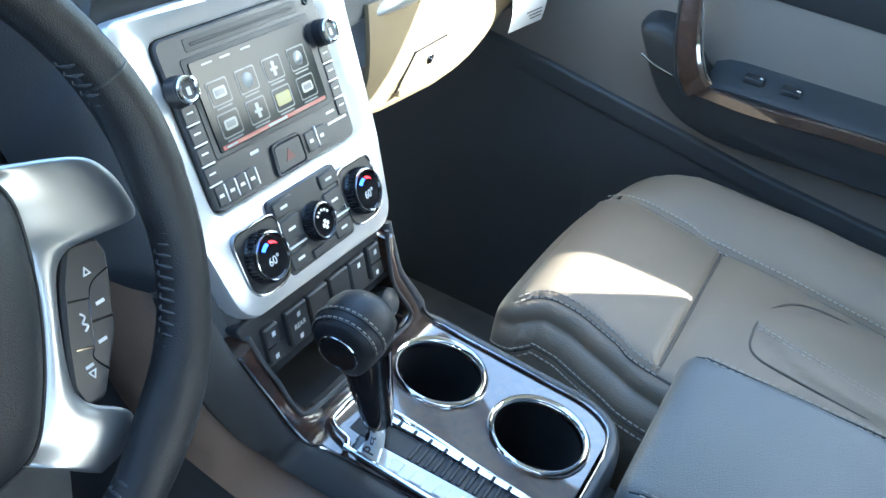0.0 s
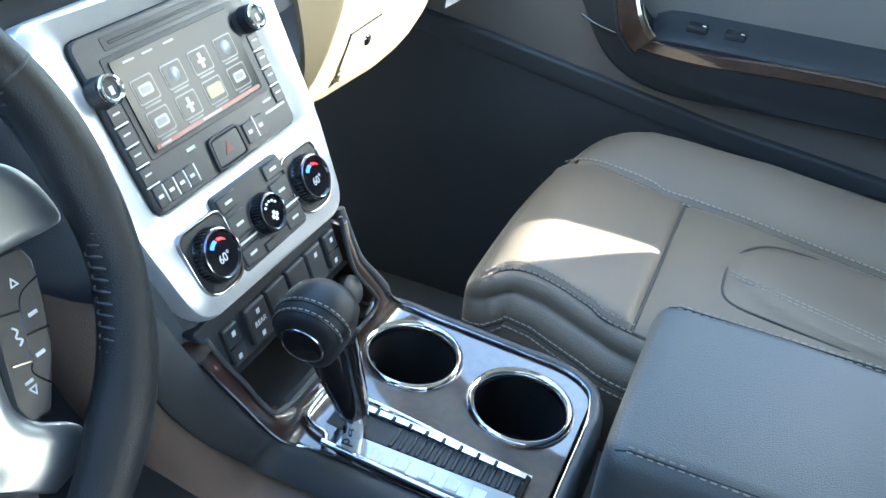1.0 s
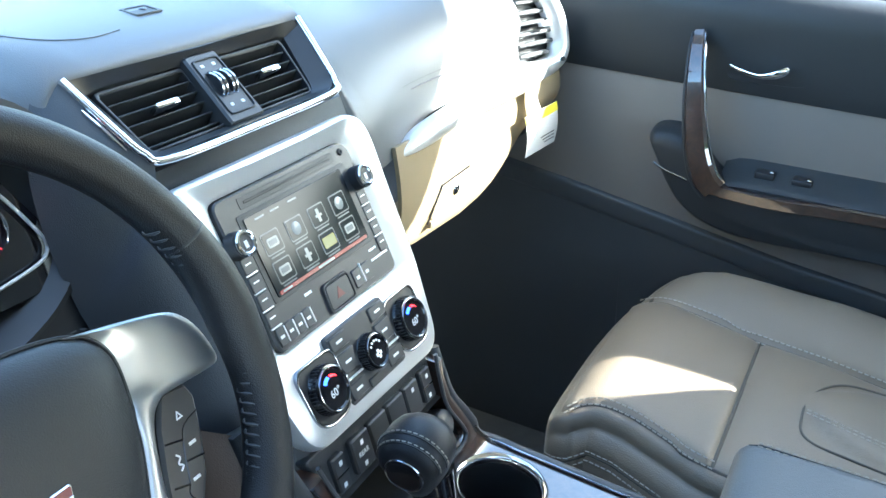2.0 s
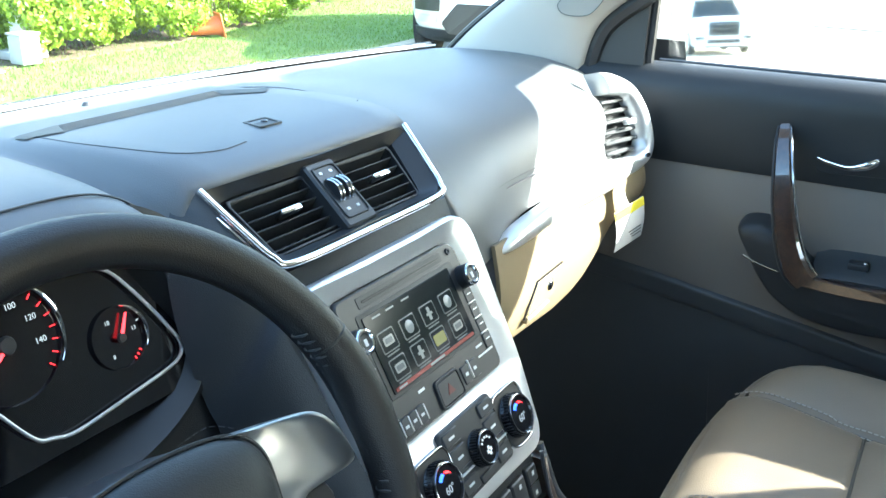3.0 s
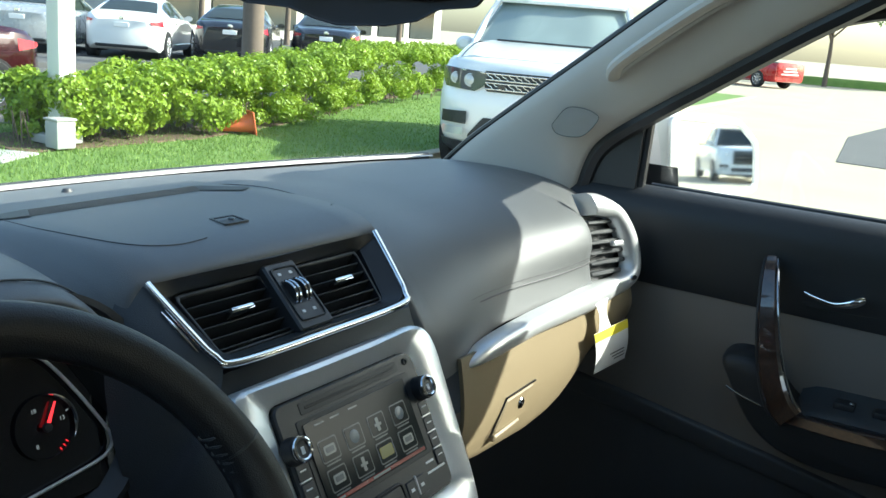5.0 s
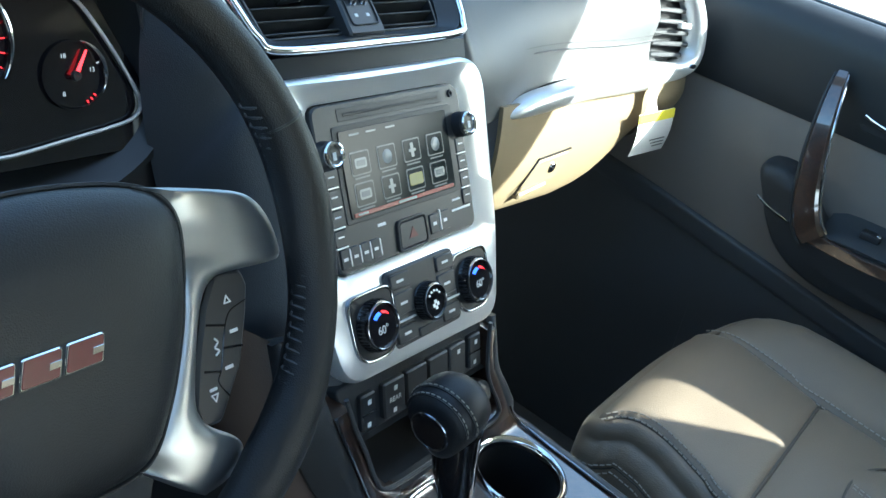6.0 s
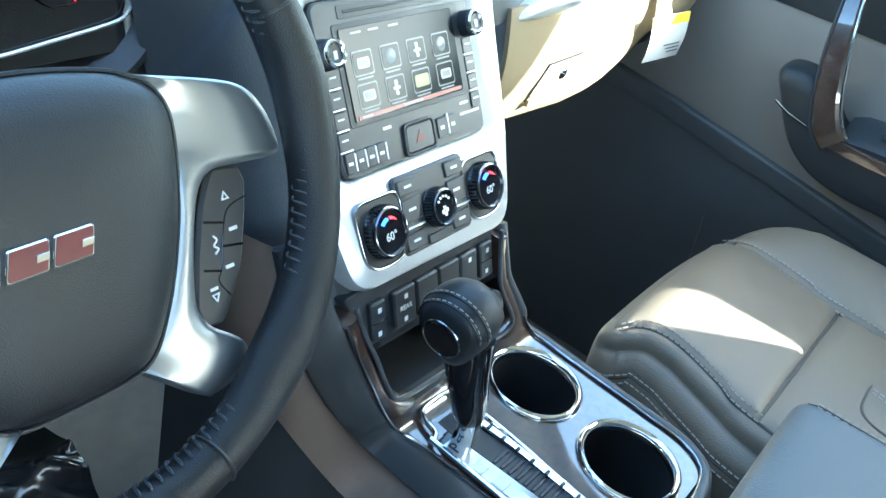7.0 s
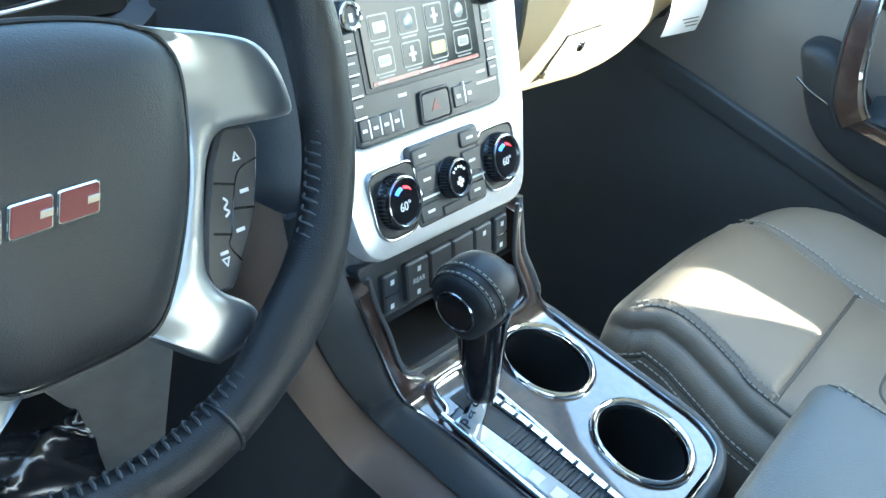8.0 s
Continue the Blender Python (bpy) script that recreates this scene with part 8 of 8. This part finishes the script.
            t = part("wheel", lathe([(0.225, 0.02), (0.245, 0.030), (0.325, 0.028), (0.34, 0.008), (0.34, -0.19), (0.20, -0.19)], 36, A), RUBBER, v, "black tyre")
            part("rim", lathe([(0.0001, 0.012), (0.04, 0.018), (0.055, 0.006), (0.07, -0.03), (0.20, -0.05), (0.215, 0.012), (0.235, 0.022)], 32, A), BLACKP, t)
            for q in range(10):
                part("spoke", rbox((0.028, -0.017, -0.002), (0.226, 0.017, 0.020), 0.006, 1, A @ Matrix.Rotation(2 * math.pi * q / 10, 4, "Z")), ALLOY, t)
            part("rim_lip", tube([A @ Vector((0.228 * math.cos(a), 0.228 * math.sin(a), 0.022)) for a in [2 * math.pi * i / 32 for i in range(32)]], 0.011, 6, True), ALLOY, t)
    for nm, f0, f1, k in (("windscreen", 0.285, 0.425, 0.93), ("rear_window", 0.745, 0.865, 0.90)):
        part(nm, sheet(lambda u, q, f0=f0, f1=f1, k=k: Vector(((2 * u - 1) * crown(f0 + (f1 - f0) * q) * k, (f0 + (f1 - f0) * q) * L, roof(f0 + (f1 - f0) * q) + 0.008 - 0.022 * abs(2 * u - 1) ** 4)), 16, 8, M=M), CARGLASS, v, "dark glass", 70)
    part("grille", rbox((-0.42, -0.03, 0.46), (0.42, 0.10, 0.62), 0.03, 2, M), BLACKP, v)
    part("number_plate", rbox((-0.17, L - 0.05, 0.735), (0.17, L + 0.015, 0.845), 0.008, 1, M), PAPER, v)
    part("badge", lathe([(0.0001, 0.01), (0.055, 0.008), (0.06, 0.0)], 20, M @ Matrix.Translation((0, L - 0.012, 0.925)) @ Matrix.Rotation(radians(-90), 4, "X")), CHROME, v)
    part("rear_bumper_trim", rbox((-0.60, L - 0.16, 0.27), (0.60, L + 0.005, 0.37), 0.04, 2, M), BLACKP, v)
    return v


def at(x, y, heading, z=0.0):
    """Front centre on the ground; heading: where the nose points, degrees from +x."""
    return Matrix.Translation((x, y, z)) @ Matrix.Rotation(radians(heading + 90), 4, "Z")


big_suv("white parked off-road vehicle with a mesh grille, nose towards the lawn", at(7.76, 3.845, 199) @ Matrix.Scale(1.045, 4))
sedan("dark red parked sedan with chrome window trim", REDPAINT, at(1.90, 11.60, 174))
sedan("white parked sedan seen from behind", WHITEPAINT, at(18.24, 21.43, 38, 0.12) @ Matrix.Scale(1.05, 4))
sedan("silver white parked sedan beside the others", GREYPAINT, at(16.6, 23.1, 38, 0.12) @ Matrix.Scale(1.05, 4))
sedan("black parked sedan with a round rear badge", BLACKPAINT, at(20.5, 20.1, 38, 0.12) @ Matrix.Scale(1.05, 4))
sedan("dark grey parked sedan at the end of the row", BLACKPAINT, at(23.2, 19.2, 38, 0.12) @ Matrix.Scale(1.05, 4))
sedan("brown red parked sedan far back in the row", REDPAINT, at(16.2, 30.5, 60))
vehicle("parked_pickup", "bright red pickup truck with lettering on its tailgate", BRIGHTRED, at(49.5, 14.5, 60), 5.6, 2.0, 1.85, "truck")
vehicle("parked_pickup", "white pickup truck with a broad dark grille", WHITEPAINT, at(7.2, -30.5, 90), 5.6, 2.02, 1.90, "truck")
vehicle("parked_suv", "white off-road vehicle standing behind the truck", WHITEPAINT, at(3.0, -38.0, 92), 4.85, 1.98, 1.80, "suv")
vehicle("parked_suv", "silver parked vehicle across the road", GREYPAINT, at(46, 3.0, 60), 4.8, 1.95, 1.75, "suv")
sedan("dark parked sedan across the road", BLACKPAINT, at(43.5, 16.0, 60))


# ---- trees and buildings ----
def tree(x, y, h, r, seed, label="leafy green tree behind the parked cars", leaves=7000, size=0.11):
    rr = random.Random(seed)
    t = thing("tree", (x, y, 0), label, "tree", "trees round the car park")
    b = tube([(x, y, 0), (x + 0.05, y, h * 0.25), (x - 0.05, y + 0.05, h * 0.5)], [0.16, 0.12, 0.09], 10)
    cs = []
    for i in range(14):
        a, q = rr.uniform(0, 6.28), rr.uniform(0.2, 1.0) * r
        z = h * rr.uniform(0.5, 0.95)
        p = (x + q * math.cos(a), y + q * math.sin(a), z)
        tube([(x, y, h * rr.uniform(0.3, 0.5)), ((x + p[0]) / 2, (y + p[1]) / 2, h * 0.55), p], [0.06, 0.04, 0.02], 6, bm=b)
        cs.append((*p, r * rr.uniform(0.28, 0.48)))
    part("trunk", b, BARK, t, "brown trunk and limbs")
    leaf_cloud("crown", cs, leaves, size, TREELEAF, seed, t)
    return t


for i, (x, y, h, r) in enumerate(((9.0, 40, 6.5, 2.6), (13, 44, 7.0, 3.0), (18, 47, 6.0, 2.6), (23, 48, 6.5, 2.8), (28.5, 31, 8.5, 3.2), (33, 30, 9.0, 3.4), (4, 45, 7, 3), (38, 27, 8, 2.8), (57, 17, 8, 3.0), (58, 10, 8, 3.0), (4.4, -43, 8, 2.6), (2.6, -40, 8, 2.4), (6.8, -52, 9, 3.0), (64, 4, 8, 3.2))):
    tree(x, y, h, r, 20 + i)
# unseen trees, added so that the radio screen reflects something dark
for i, (x, y) in enumerate(((24, -16), (28, -21), (31, -27), (25, -26), (34, -20), (22, -30))):
    tree(x, y, 9.0, 4.2, 80 + i, "broad dark green tree added out of view beside the road", 9000, 0.16)
for i, (x, y, h, r) in enumerate(((15.5, 36.5, 3.6, 2.2), (18.0, 36.0, 4.0, 2.4), (20.8, 35.5, 3.6, 2.2), (23.5, 34.5, 4.2, 2.4), (12.5, 37.0, 4.0, 2.4))):
    tree(x, y, h, r, 60 + i, "rounded green shrub behind the parked cars", 6000)
solo("bare_tree", tube([(14.85, 14.6, 0), (14.87, 14.6, 0.6), (14.9, 14.62, 3), (14.8, 14.7, 7)], [0.30, 0.25, 0.23, 0.2], 14), BARK, "pale straight tree trunk at the end of the parked row", "tree")
bld = thing("showroom", (40, 45, 0), "pale single-storey showroom with a dark glazed front", "building")
part("wall", rbox((33, 40, 0), (62, 60, 5.2), 0.05, 1, Matrix.Translation((0, 0, 0))), PALEWALL, bld)
part("canopy", rbox((32, 38, 3.6), (62, 40.5, 4.4), 0.05, 1), SHADEWALL, bld, "dark canopy")
for k in range(7):
    part("window", rbox((33.6 + 4 * k, 39.9, 0.6), (36.8 + 4 * k, 40.02, 3.2), 0.02, 1), CARGLASS, bld)
gz = thing("storage_tent", (20, 58, 0), "pale rounded roof beyond the trees", "building")
part("wall", rbox((14, 54, 0), (27, 62, 2.6), 0.05, 1), PALEWALL, gz)
part("roof", loft([[(14 + 13 * i / 20, y, 2.6 + 2.2 * math.sin(math.pi * i / 20)) for i in range(21)] + [(20.5, y, 2.5)] for y in (54, 62)]), PALEWALL, gz)
fence = solo("far_hedge_bank", sheet(lambda u, v: Vector((52 + 40 * u, 24 - 70 * u + 2.0 * v, 0.02 + 0.5 * math.sin(math.pi * v))), 30, 6), GRASS, "green verge across the road", "verge", "structure")
